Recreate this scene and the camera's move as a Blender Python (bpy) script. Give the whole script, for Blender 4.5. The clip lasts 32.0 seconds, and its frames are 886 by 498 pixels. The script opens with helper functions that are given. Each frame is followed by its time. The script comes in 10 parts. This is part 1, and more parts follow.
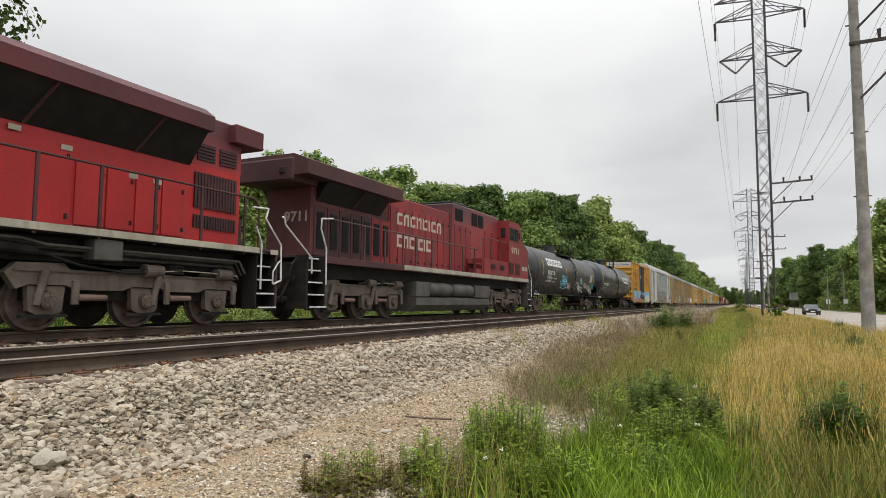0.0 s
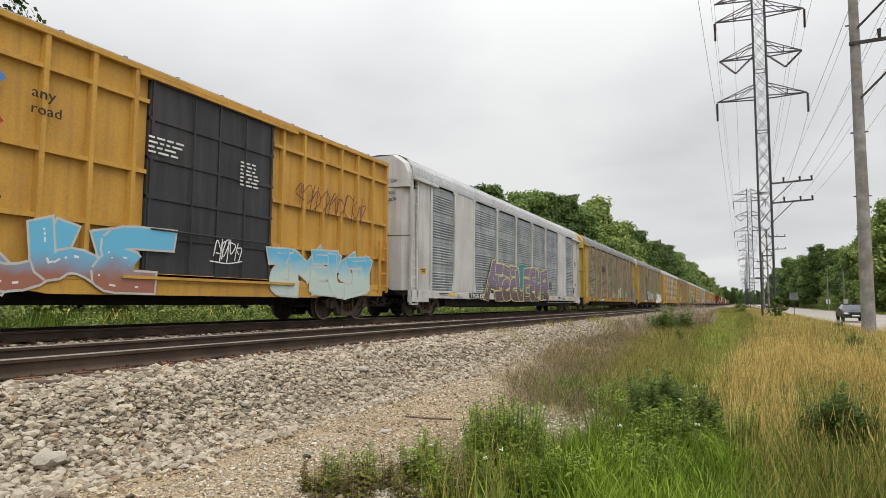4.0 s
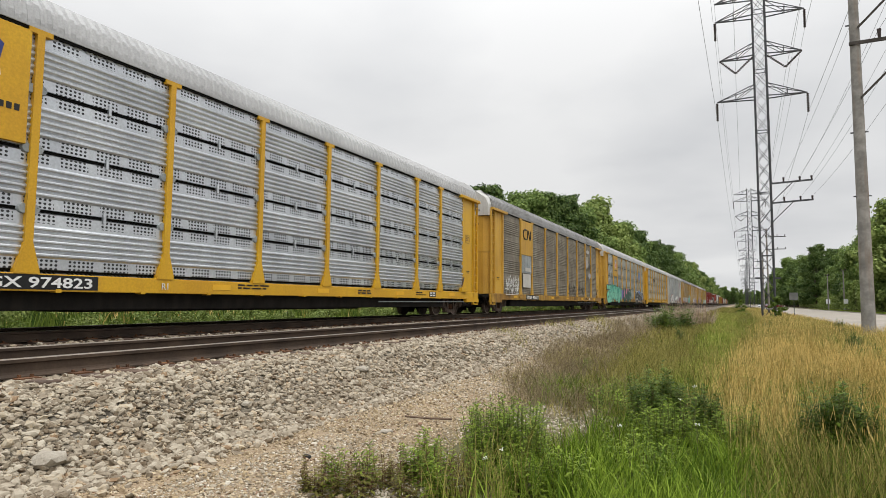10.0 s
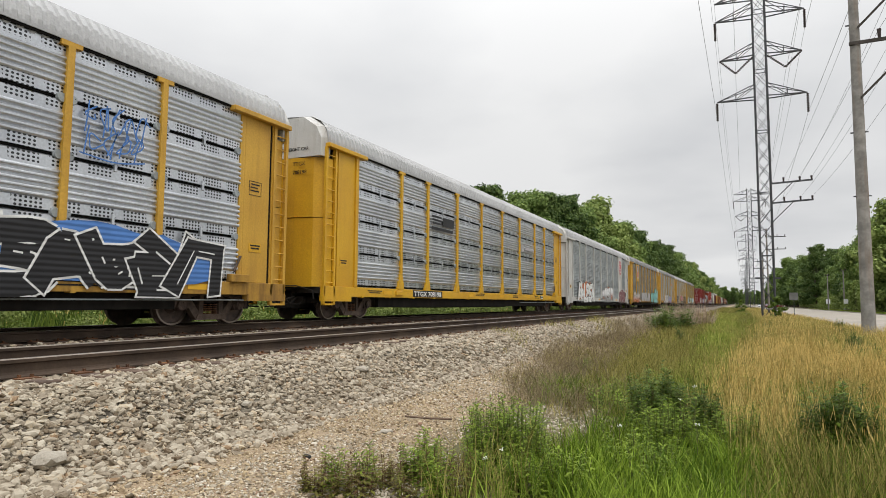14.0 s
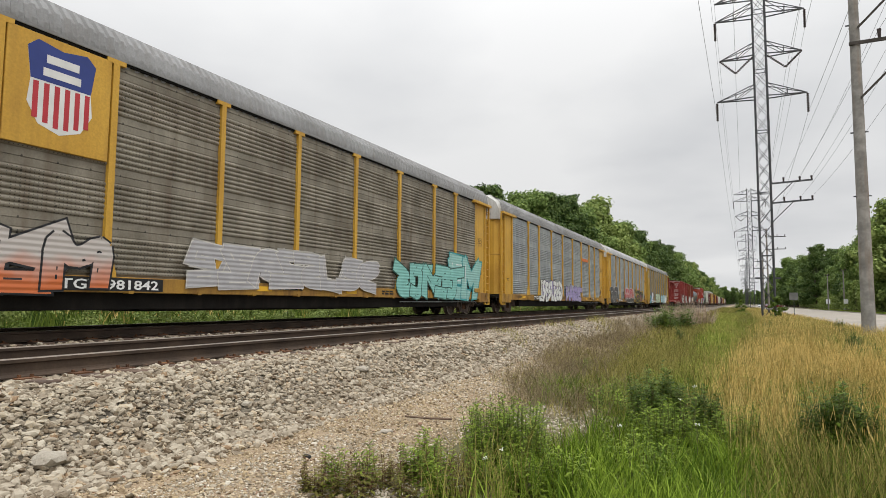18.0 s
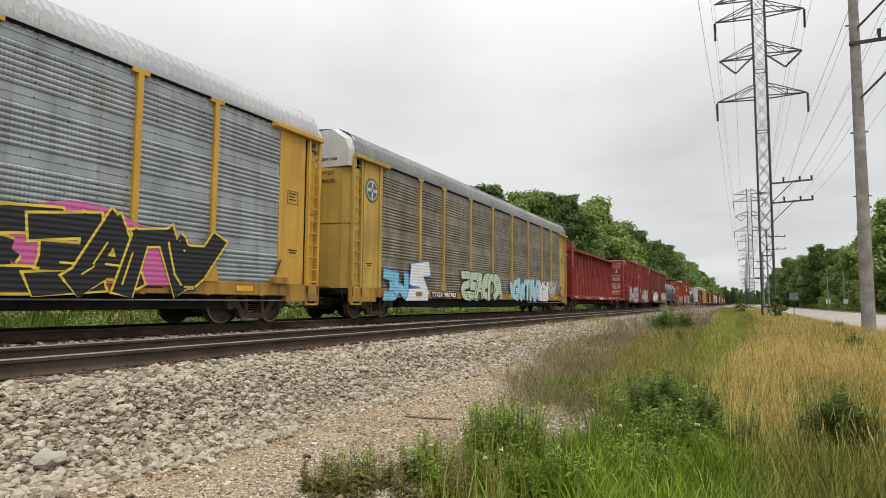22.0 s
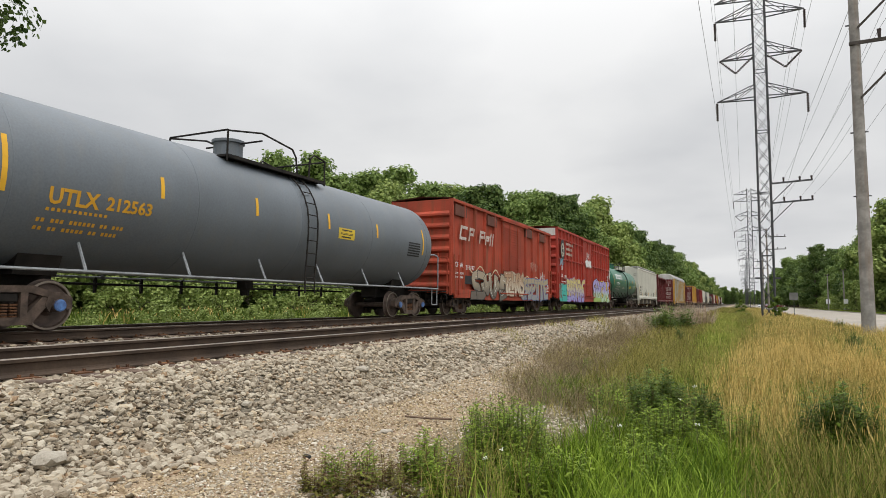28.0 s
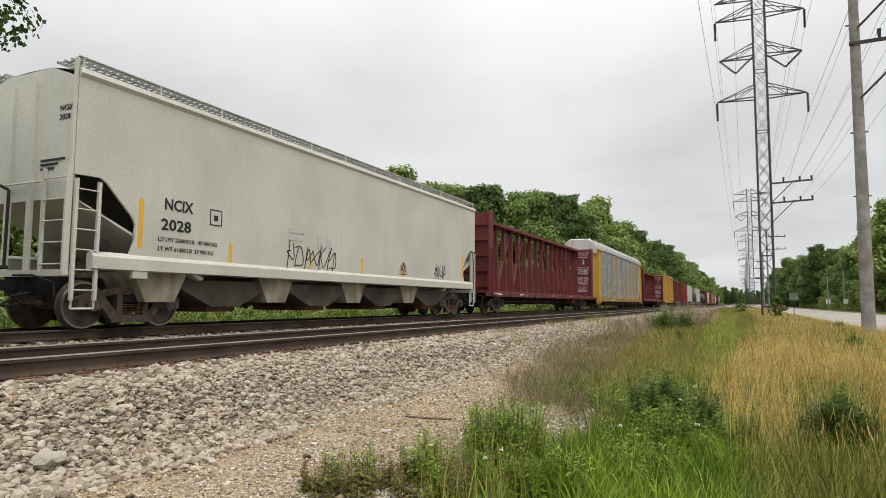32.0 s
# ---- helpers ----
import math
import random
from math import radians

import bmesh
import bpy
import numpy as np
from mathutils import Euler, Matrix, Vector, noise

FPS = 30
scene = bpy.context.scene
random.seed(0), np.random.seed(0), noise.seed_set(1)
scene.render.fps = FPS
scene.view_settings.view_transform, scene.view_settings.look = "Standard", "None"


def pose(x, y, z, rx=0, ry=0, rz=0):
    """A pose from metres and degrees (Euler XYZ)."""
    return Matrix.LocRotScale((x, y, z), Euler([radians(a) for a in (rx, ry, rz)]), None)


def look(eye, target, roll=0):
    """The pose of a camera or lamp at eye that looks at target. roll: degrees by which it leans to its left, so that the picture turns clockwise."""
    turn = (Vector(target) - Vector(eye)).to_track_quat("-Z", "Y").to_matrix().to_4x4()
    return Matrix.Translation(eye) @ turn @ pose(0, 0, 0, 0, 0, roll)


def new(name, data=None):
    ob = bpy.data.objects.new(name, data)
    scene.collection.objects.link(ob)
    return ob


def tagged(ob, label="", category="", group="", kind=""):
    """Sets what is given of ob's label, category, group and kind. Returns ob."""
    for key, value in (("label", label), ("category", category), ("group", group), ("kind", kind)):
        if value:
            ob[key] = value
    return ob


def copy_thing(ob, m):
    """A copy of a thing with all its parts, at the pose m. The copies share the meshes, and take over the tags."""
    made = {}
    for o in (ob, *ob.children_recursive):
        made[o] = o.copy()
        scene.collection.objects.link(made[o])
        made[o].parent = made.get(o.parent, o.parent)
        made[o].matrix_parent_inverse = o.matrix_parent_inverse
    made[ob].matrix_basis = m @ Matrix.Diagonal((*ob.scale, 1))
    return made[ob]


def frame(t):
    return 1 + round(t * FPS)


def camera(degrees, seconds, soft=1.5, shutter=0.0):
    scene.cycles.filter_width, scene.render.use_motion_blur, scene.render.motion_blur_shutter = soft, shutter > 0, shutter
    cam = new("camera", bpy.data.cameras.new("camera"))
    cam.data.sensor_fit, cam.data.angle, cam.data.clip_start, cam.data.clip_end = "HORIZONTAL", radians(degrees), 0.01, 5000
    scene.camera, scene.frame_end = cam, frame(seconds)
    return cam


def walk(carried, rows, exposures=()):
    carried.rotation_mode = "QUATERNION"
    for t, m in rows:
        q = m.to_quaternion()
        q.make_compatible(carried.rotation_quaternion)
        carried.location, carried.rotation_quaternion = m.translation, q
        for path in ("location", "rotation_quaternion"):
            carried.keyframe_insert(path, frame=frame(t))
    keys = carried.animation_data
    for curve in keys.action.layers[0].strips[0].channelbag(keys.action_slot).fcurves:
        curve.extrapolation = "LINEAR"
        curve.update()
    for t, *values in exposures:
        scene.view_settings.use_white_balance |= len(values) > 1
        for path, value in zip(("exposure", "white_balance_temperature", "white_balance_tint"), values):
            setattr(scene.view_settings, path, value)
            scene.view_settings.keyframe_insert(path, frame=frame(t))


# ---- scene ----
# ---- camera -------------------------------------------------------------
cam = camera(70.47, 32.0, soft=0.55)
EYE = (0.0, 0.0, 1.45)
YAW, PITCH = radians(25.14), radians(4.81)
AIM = (EYE[0] - math.sin(YAW) * math.cos(PITCH), EYE[1] + math.cos(YAW) * math.cos(PITCH), EYE[2] + math.sin(PITCH))
walk(cam, [(0.0, look(EYE, AIM, 0.4)), (32.0, look(EYE, AIM, 0.4))])

# ---- plan ---------------------------------------------------------------
RAIL = 0.88            # top of rail over the grass by the camera
NEAR_TRACK = -7.05     # centre lines of the two tracks
FAR_TRACK = -12.2
SPEED = 17.6           # train, metres a second
UP = Vector((0, 0, 1))

# ---- sky and light --------------------------------------------------------
world = bpy.data.worlds.new("overcast_sky")
scene.world = world
world.use_nodes = True
wn, wl = world.node_tree.nodes, world.node_tree.links
wn.clear()
w_out = wn.new("ShaderNodeOutputWorld")
w_bg = wn.new("ShaderNodeBackground")
w_tc = wn.new("ShaderNodeTexCoord")
w_sep = wn.new("ShaderNodeSeparateXYZ")
wl.new(w_tc.outputs["Generated"], w_sep.inputs[0])
# overcast: brighter overhead than at the horizon
w_grad = wn.new("ShaderNodeMapRange")
w_grad.inputs["From Min"].default_value, w_grad.inputs["From Max"].default_value = 0.0, 1.0
w_grad.inputs["To Min"].default_value, w_grad.inputs["To Max"].default_value = 0.70, 3.0
w_cube = wn.new("ShaderNodeMath"); w_cube.operation = "POWER"; w_cube.inputs[1].default_value = 3.0
w_abs = wn.new("ShaderNodeMath"); w_abs.operation = "MAXIMUM"; w_abs.inputs[1].default_value = 0.0
wl.new(w_sep.outputs["Z"], w_abs.inputs[0])
wl.new(w_abs.outputs[0], w_cube.inputs[0])
wl.new(w_cube.outputs[0], w_grad.inputs["Value"])
# clouds lie in a flat layer: divide by height
w_zp = wn.new("ShaderNodeMath"); w_zp.operation = "ADD"; w_zp.inputs[1].default_value = 0.18
wl.new(w_sep.outputs["Z"], w_zp.inputs[0])
w_div = wn.new("ShaderNodeVectorMath"); w_div.operation = "DIVIDE"
w_comb = wn.new("ShaderNodeCombineXYZ")
for i in range(3):
    wl.new(w_zp.outputs[0], w_comb.inputs[i])
wl.new(w_tc.outputs["Generated"], w_div.inputs[0])
wl.new(w_comb.outputs[0], w_div.inputs[1])
w_n1 = wn.new("ShaderNodeTexNoise")
w_n1.inputs["Scale"].default_value, w_n1.inputs["Detail"].default_value, w_n1.inputs["Roughness"].default_value = 1.15, 5.0, 0.45
wl.new(w_div.outputs[0], w_n1.inputs["Vector"])
w_ramp = wn.new("ShaderNodeValToRGB")
w_ramp.color_ramp.elements[0].position, w_ramp.color_ramp.elements[0].color = 0.30, (0.87, 0.885, 0.91, 1)
w_ramp.color_ramp.elements[1].position, w_ramp.color_ramp.elements[1].color = 0.64, (1.11, 1.115, 1.12, 1)
wl.new(w_n1.outputs["Fac"], w_ramp.inputs["Fac"])
w_mul = wn.new("ShaderNodeVectorMath"); w_mul.operation = "SCALE"
wl.new(w_ramp.outputs["Color"], w_mul.inputs[0])
wl.new(w_grad.outputs[0], w_mul.inputs["Scale"])
wl.new(w_mul.outputs[0], w_bg.inputs["Color"])
w_bg.inputs["Strength"].default_value = 1.0
wl.new(w_bg.outputs[0], w_out.inputs[0])

sun_data = bpy.data.lights.new("sun", "SUN")
sun_data.energy, sun_data.angle, sun_data.color = 1.3, radians(40), (1.0, 0.97, 0.92)
sun = new("sun", sun_data)
sun.matrix_world = look((20, -10, 60), (-6, 12, 0))
scene.view_settings.exposure = 0.0

# ---- materials --------------------------------------------------------------
MATS = {}


def mat(name, col, col2=None, rough=0.6, metal=0.0, scale=1.2, grain=30.0, bump=0.15, streak=None, amount=0.5, spec=0.3, dots=0.0, cheap=False, tiers=False):
    """Paint, metal, wood or stone: two colours mixed by large noise, fine grain, and streaks of dirt that run down."""
    if name in MATS:
        return MATS[name]
    m = bpy.data.materials.new(name)
    m.use_nodes = True
    n, l = m.node_tree.nodes, m.node_tree.links
    b = n["Principled BSDF"]
    b.inputs["Roughness"].default_value, b.inputs["Metallic"].default_value = rough, metal
    b.inputs["Specular IOR Level"].default_value = spec
    col2 = col2 or tuple(c * 0.72 for c in col)
    tc, info = n.new("ShaderNodeTexCoord"), n.new("ShaderNodeObjectInfo")
    off = n.new("ShaderNodeVectorMath"); off.operation = "ADD"
    rnd = n.new("ShaderNodeMath"); rnd.operation = "MULTIPLY"; rnd.inputs[1].default_value = 37.0
    l.new(info.outputs["Random"], rnd.inputs[0])
    l.new(tc.outputs["Object"], off.inputs[0]); l.new(rnd.outputs[0], off.inputs[1])
    n1 = n.new("ShaderNodeTexNoise")
    n1.inputs["Scale"].default_value, n1.inputs["Detail"].default_value = scale, 5.0
    l.new(off.outputs[0], n1.inputs["Vector"])
    ramp = n.new("ShaderNodeValToRGB")
    ramp.color_ramp.elements[0].position, ramp.color_ramp.elements[1].position = 0.32, 0.68
    ramp.color_ramp.elements[0].color, ramp.color_ramp.elements[1].color = (*col2, 1), (*col, 1)
    l.new(n1.outputs["Fac"], ramp.inputs["Fac"])
    color = ramp.outputs["Color"]
    if not cheap:
        n2 = n.new("ShaderNodeTexNoise")
        n2.inputs["Scale"].default_value, n2.inputs["Detail"].default_value = grain, 4.0
        l.new(off.outputs[0], n2.inputs["Vector"])
        g = n.new("ShaderNodeMapRange")
        g.inputs["To Min"].default_value, g.inputs["To Max"].default_value = 0.75, 1.25
        l.new(n2.outputs["Fac"], g.inputs["Value"])
        mul = n.new("ShaderNodeVectorMath"); mul.operation = "SCALE"
        l.new(color, mul.inputs[0]); l.new(g.outputs[0], mul.inputs["Scale"])
        color = mul.outputs[0]
        bp = n.new("ShaderNodeBump")
        bp.inputs["Strength"].default_value, bp.inputs["Distance"].default_value = bump, 0.02
        l.new(n2.outputs["Fac"], bp.inputs["Height"]); l.new(bp.outputs["Normal"], b.inputs["Normal"])
    if streak:
        sc = n.new("ShaderNodeVectorMath"); sc.operation = "MULTIPLY"; sc.inputs[1].default_value = (5.0, 5.0, 0.35)
        l.new(off.outputs[0], sc.inputs[0])
        n3 = n.new("ShaderNodeTexNoise")
        n3.inputs["Scale"].default_value, n3.inputs["Detail"].default_value = 1.0, 6.0
        l.new(sc.outputs[0], n3.inputs["Vector"])
        r3 = n.new("ShaderNodeMapRange")
        r3.inputs["From Min"].default_value, r3.inputs["From Max"].default_value = 0.48, 0.75
        r3.inputs["To Max"].default_value = amount
        l.new(n3.outputs["Fac"], r3.inputs["Value"])
        mx = n.new("ShaderNodeMix"); mx.data_type = "RGBA"
        l.new(r3.outputs[0], mx.inputs["Factor"]); l.new(color, mx.inputs[6]); mx.inputs[7].default_value = (*streak, 1)
        color = mx.outputs[2]
    if dots:
        # punched air holes: rows of small dark dots
        sx = n.new("ShaderNodeSeparateXYZ"); l.new(tc.outputs["Object"], sx.inputs[0])

        def cell(out, pitch):
            a = n.new("ShaderNodeMath"); a.operation = "DIVIDE"; a.inputs[1].default_value = pitch
            f = n.new("ShaderNodeMath"); f.operation = "FRACT"
            s = n.new("ShaderNodeMath"); s.operation = "SUBTRACT"; s.inputs[1].default_value = 0.5
            l.new(out, a.inputs[0]); l.new(a.outputs[0], f.inputs[0]); l.new(f.outputs[0], s.inputs[0])
            return s.outputs[0]
        def op(kind, a, v):
            q = n.new("ShaderNodeMath"); q.operation = kind
            l.new(a, q.inputs[0])
            if isinstance(v, float):
                q.inputs[1].default_value = v
            else:
                l.new(v, q.inputs[1])
            return q.outputs[0]
        py, pz, wide, share_ = (0.085, 0.070, 0.70, 0.74) if tiers else (0.075, 0.0525, 0.75, 0.90)
        cv = n.new("ShaderNodeCombineXYZ")
        l.new(cell(sx.outputs["Y"], py), cv.inputs[0]); l.new(cell(sx.outputs["Z"], pz), cv.inputs[1])
        ln = n.new("ShaderNodeVectorMath"); ln.operation = "LENGTH"; l.new(cv.outputs[0], ln.inputs[0])
        hole = op("LESS_THAN", ln.outputs["Value"], 0.31 if tiers else 0.16)
        cluster = op("LESS_THAN", op("FRACT", op("DIVIDE", op("ADD", sx.outputs["Y"], op("MULTIPLY", sx.outputs["Z"], 0.13)), wide), 0.0), share_)
        tier = op("FRACT", op("DIVIDE", op("ADD", sx.outputs["Z"], -1.03 if not tiers else -0.83), 1.03), 0.0)
        zone = op("LESS_THAN", tier, 0.70 if not tiers else 0.43)
        both = op("MULTIPLY", op("MULTIPLY", hole, cluster), zone)
        if not tiers:
            bv = n.new("ShaderNodeCombineXYZ")
            l.new(op("MULTIPLY", cell(sx.outputs["Y"], 0.62), 0.62), bv.inputs[0]); l.new(op("MULTIPLY", cell(sx.outputs["Z"], 0.2575), 0.2575), bv.inputs[1])
            bl = n.new("ShaderNodeVectorMath"); bl.operation = "LENGTH"; l.new(bv.outputs[0], bl.inputs[0])
            both = op("MAXIMUM", both, op("LESS_THAN", bl.outputs["Value"], 0.020))
        mm = n.new("ShaderNodeMath"); mm.operation = "MULTIPLY"; mm.inputs[1].default_value = dots
        l.new(both, mm.inputs[0])
        mx = n.new("ShaderNodeMix"); mx.data_type = "RGBA"
        l.new(mm.outputs[0], mx.inputs["Factor"]); l.new(color, mx.inputs[6]); mx.inputs[7].default_value = (0.02, 0.02, 0.02, 1)
        color = mx.outputs[2]
    l.new(color, b.inputs["Base Color"])
    MATS[name] = m
    return m


def leafy(name, c1, c2, scale=0.6, rough=0.55):
    """Leaves and grass: colour varies from piece to piece and in broad patches; thin, so light comes through."""
    m = bpy.data.materials.new(name)
    m.use_nodes = True
    n, l = m.node_tree.nodes, m.node_tree.links
    b = n["Principled BSDF"]
    b.inputs["Roughness"].default_value, b.inputs["Specular IOR Level"].default_value = rough, 0.12
    geo, tc = n.new("ShaderNodeNewGeometry"), n.new("ShaderNodeTexCoord")
    n1 = n.new("ShaderNodeTexNoise")
    n1.inputs["Scale"].default_value, n1.inputs["Detail"].default_value = scale, 3.0
    l.new(tc.outputs["Object"], n1.inputs["Vector"])
    add = n.new("ShaderNodeMath"); add.operation = "ADD"
    half = n.new("ShaderNodeMath"); half.operation = "MULTIPLY_ADD"; half.inputs[1].default_value, half.inputs[2].default_value = 0.75, -0.375
    l.new(geo.outputs["Random Per Island"], half.inputs[0])
    l.new(half.outputs[0], add.inputs[0]); l.new(n1.outputs["Fac"], add.inputs[1])
    ramp = n.new("ShaderNodeValToRGB")
    ramp.color_ramp.elements[0].position, ramp.color_ramp.elements[1].position = 0.25, 0.75
    ramp.color_ramp.elements[0].color, ramp.color_ramp.elements[1].color = (*c1, 1), (*c2, 1)
    l.new(add.outputs[0], ramp.inputs["Fac"])
    l.new(ramp.outputs["Color"], b.inputs["Base Color"])
    tr = n.new("ShaderNodeBsdfTranslucent")
    l.new(ramp.outputs["Color"], tr.inputs["Color"])
    mix = n.new("ShaderNodeMixShader"); mix.inputs[0].default_value = 0.30
    l.new(b.outputs[0], mix.inputs[1]); l.new(tr.outputs[0], mix.inputs[2])
    l.new(mix.outputs[0], n["Material Output"].inputs["Surface"])
    return m


GALV_DIRTY = mat("galvanised_dusty", (0.275, 0.250, 0.200), (0.145, 0.127, 0.097), 0.6, 0.2, 1.3, 25, 0.1, (0.13, 0.095, 0.065), 0.65, dots=0.75)
GALV_GREY = mat("galvanised_grey", (0.375, 0.405, 0.41), (0.235, 0.26, 0.27), 0.5, 0.3, 1.3, 25, 0.1, (0.17, 0.155, 0.14), 0.5, dots=0.75)
GALV_BRIGHT = mat("galvanised_bright", (0.64, 0.66, 0.68), (0.48, 0.50, 0.53), 0.30, 0.80, 0.8, 20, 0.06, (0.4, 0.4, 0.4), 0.2, dots=0.95, tiers=True)
YELLOW = mat("rail_yellow_paint", (0.58, 0.34, 0.050), (0.46, 0.255, 0.036), 0.5, 0, 0.7, 25, 0.06, (0.20, 0.10, 0.03), 0.35)
YELLOW_NEW = mat("fresh_yellow_paint", (0.62, 0.36, 0.022), (0.54, 0.29, 0.020), 0.42, 0, 0.7, 25, 0.04, (0.34, 0.18, 0.03), 0.2)
YELLOW_OLD = mat("dull_yellow_paint", (0.50, 0.335, 0.066), (0.36, 0.23, 0.048), 0.6, 0, 0.7, 25, 0.08, (0.16, 0.10, 0.05), 0.5)
ROOF_GREY = mat("zinc_roof", (0.27, 0.27, 0.27), (0.18, 0.178, 0.175), 0.55, 0.2, 0.6, 25, 0.08, (0.14, 0.12, 0.10), 0.4)
ROOF_WHITE = mat("pale_zinc_roof", (0.43, 0.43, 0.43), (0.34, 0.34, 0.34), 0.5, 0.2, 0.6, 25, 0.05)
WHITE = mat("white_car_paint", (0.55, 0.545, 0.525), (0.43, 0.42, 0.395), 0.5, 0, 0.8, 25, 0.06, (0.24, 0.19, 0.14), 0.45)
WHITE_CLEAN = mat("white_marking_paint", (0.78, 0.78, 0.77), (0.70, 0.70, 0.69), 0.55, 0, 2, 30, 0.03)
BLACK = mat("black_marking_paint", (0.018, 0.018, 0.018), (0.012, 0.012, 0.012), 0.55, 0, 2, 30, 0.03)
STEEL_DARK = mat("grimy_dark_steel", (0.026, 0.022, 0.019), (0.012, 0.011, 0.010), 0.8, 0.0, 3, 40, 0.2, spec=0.2)
STEEL_TRUCK = mat("dusty_cast_steel", (0.125, 0.090, 0.070), (0.048, 0.036, 0.029), 0.8, 0.0, 5, 40, 0.3, spec=0.25)
WHEEL = mat("wheel_steel", (0.125, 0.090, 0.072), (0.060, 0.045, 0.038), 0.7, 0.0, 6, 40, 0.2, spec=0.35)
BEARING_BLUE = mat("blue_bearing_cap", (0.10, 0.22, 0.50), (0.06, 0.10, 0.22), 0.5, 0, 8, 40, 0.1)
RUSTY = mat("rusty_steel", (0.16, 0.075, 0.035), (0.07, 0.035, 0.02), 0.85, 0.1, 5, 60, 0.4)
RAIL_SIDE = mat("rail_web_steel", (0.080, 0.056, 0.040), (0.042, 0.031, 0.024), 0.85, 0.0, 2, 40, 0.15, spec=0.2)
RAIL_TOP = mat("polished_rail_head", (0.33, 0.285, 0.24), (0.20, 0.17, 0.14), 0.40, 1.0, 2, 60, 0.03)
TIE = mat("weathered_tie_wood", (0.16, 0.11, 0.08), (0.07, 0.048, 0.036), 0.9, 0, 2.5, 35, 0.5)
STONE = mat("ballast_stone", (0.46, 0.43, 0.40), (0.25, 0.23, 0.215), 0.9, 0, 9, 80, 0.4)

# ---- mesh helpers -----------------------------------------------------------
def part(name, bm, material, parent, label=""):
    """Link a bmesh as one mesh object under a thing or a part."""
    me = bpy.data.meshes.new(name)
    bm.to_mesh(me)
    bm.free()
    me.materials.append(material)
    ob = new(name, me)
    ob.parent = parent
    return tagged(ob, label)


def share(name, me, parent, m=None, label=""):
    """One more part on a mesh that is already built."""
    ob = new(name, me)
    ob.parent = parent
    if m is not None:
        ob.matrix_basis = m
    return tagged(ob, label)


def smooth(ob, angle=35):
    me = ob.data
    me.polygons.foreach_set("use_smooth", [True] * len(me.polygons))
    me.set_sharp_from_angle(angle=radians(angle))
    return ob


def thing(name, x, y, z, label, category, group="", kind=""):
    ob = new(name)
    ob.empty_display_size = 0.2
    ob.matrix_basis = pose(x, y, z)
    return tagged(ob, label, category, group, kind)


def box(bm, x0, x1, y0, y1, z0, z1, bevel=0.0):
    vs = [bm.verts.new((x, y, z)) for x in (x0, x1) for y in (y0, y1) for z in (z0, z1)]
    fs = [bm.faces.new([vs[i] for i in f]) for f in ((0, 1, 3, 2), (4, 6, 7, 5), (0, 4, 5, 1), (2, 3, 7, 6), (0, 2, 6, 4), (1, 5, 7, 3))]
    if bevel:
        es = list({e for f in fs for e in f.edges})
        bmesh.ops.bevel(bm, geom=es, offset=bevel, segments=1, affect="EDGES", profile=0.5)
    return bm


def boxes(*rows, bevel=0.0):
    bm = bmesh.new()
    for r in rows:
        box(bm, *r, bevel=bevel)
    return bm


def tube(bm, a, b, r, r2=None, n=8, cap=True):
    """A round bar from a to b."""
    a, b = Vector(a), Vector(b)
    d = (b - a).normalized()
    s = d.orthogonal().normalized()
    t = d.cross(s)
    r2 = r if r2 is None else r2
    rings = []
    for p, rr in ((a, r), (b, r2)):
        rings.append([bm.verts.new(p + (s * math.cos(k * 2 * math.pi / n) + t * math.sin(k * 2 * math.pi / n)) * rr) for k in range(n)])
    for k in range(n):
        bm.faces.new((rings[0][k], rings[0][(k + 1) % n], rings[1][(k + 1) % n], rings[1][k]))
    if cap:
        bm.faces.new(rings[0][::-1]); bm.faces.new(rings[1])
    return bm


def pipe(bm, pts, r, n=6):
    for a, b in zip(pts[:-1], pts[1:]):
        tube(bm, a, b, r, n=n)
    return bm


def beam(bm, a, b, w, h, up=UP):
    """A square bar from a to b, w wide and h deep."""
    a, b = Vector(a), Vector(b)
    d = (b - a).normalized()
    s = d.cross(up)
    s = (s if s.length > 1e-4 else d.orthogonal()).normalized()
    t = s.cross(d)
    v = [bm.verts.new(p + s * (w / 2 * i) + t * (h / 2 * j)) for p in (a, b) for i, j in ((-1, -1), (1, -1), (1, 1), (-1, 1))]
    for f in ((0, 1, 2, 3), (7, 6, 5, 4), (0, 4, 5, 1), (1, 5, 6, 2), (2, 6, 7, 3), (3, 7, 4, 0)):
        bm.faces.new([v[i] for i in f])
    return bm


def prism(bm, pts, lo, hi, axis="x"):
    """A flat outline pushed from lo to hi along an axis. pts are (y, z) for x, (x, z) for y, (x, y) for z."""
    def at(p, h):
        return {"x": (h, p[0], p[1]), "y": (p[0], h, p[1]), "z": (p[0], p[1], h)}[axis]
    a = [bm.verts.new(at(p, lo)) for p in pts]
    b = [bm.verts.new(at(p, hi)) for p in pts]
    n = len(pts)
    for k in range(n):
        bm.faces.new((a[k], a[(k + 1) % n], b[(k + 1) % n], b[k]))
    bm.faces.new(a[::-1]); bm.faces.new(b)
    bmesh.ops.recalc_face_normals(bm, faces=bm.faces[:])
    return bm


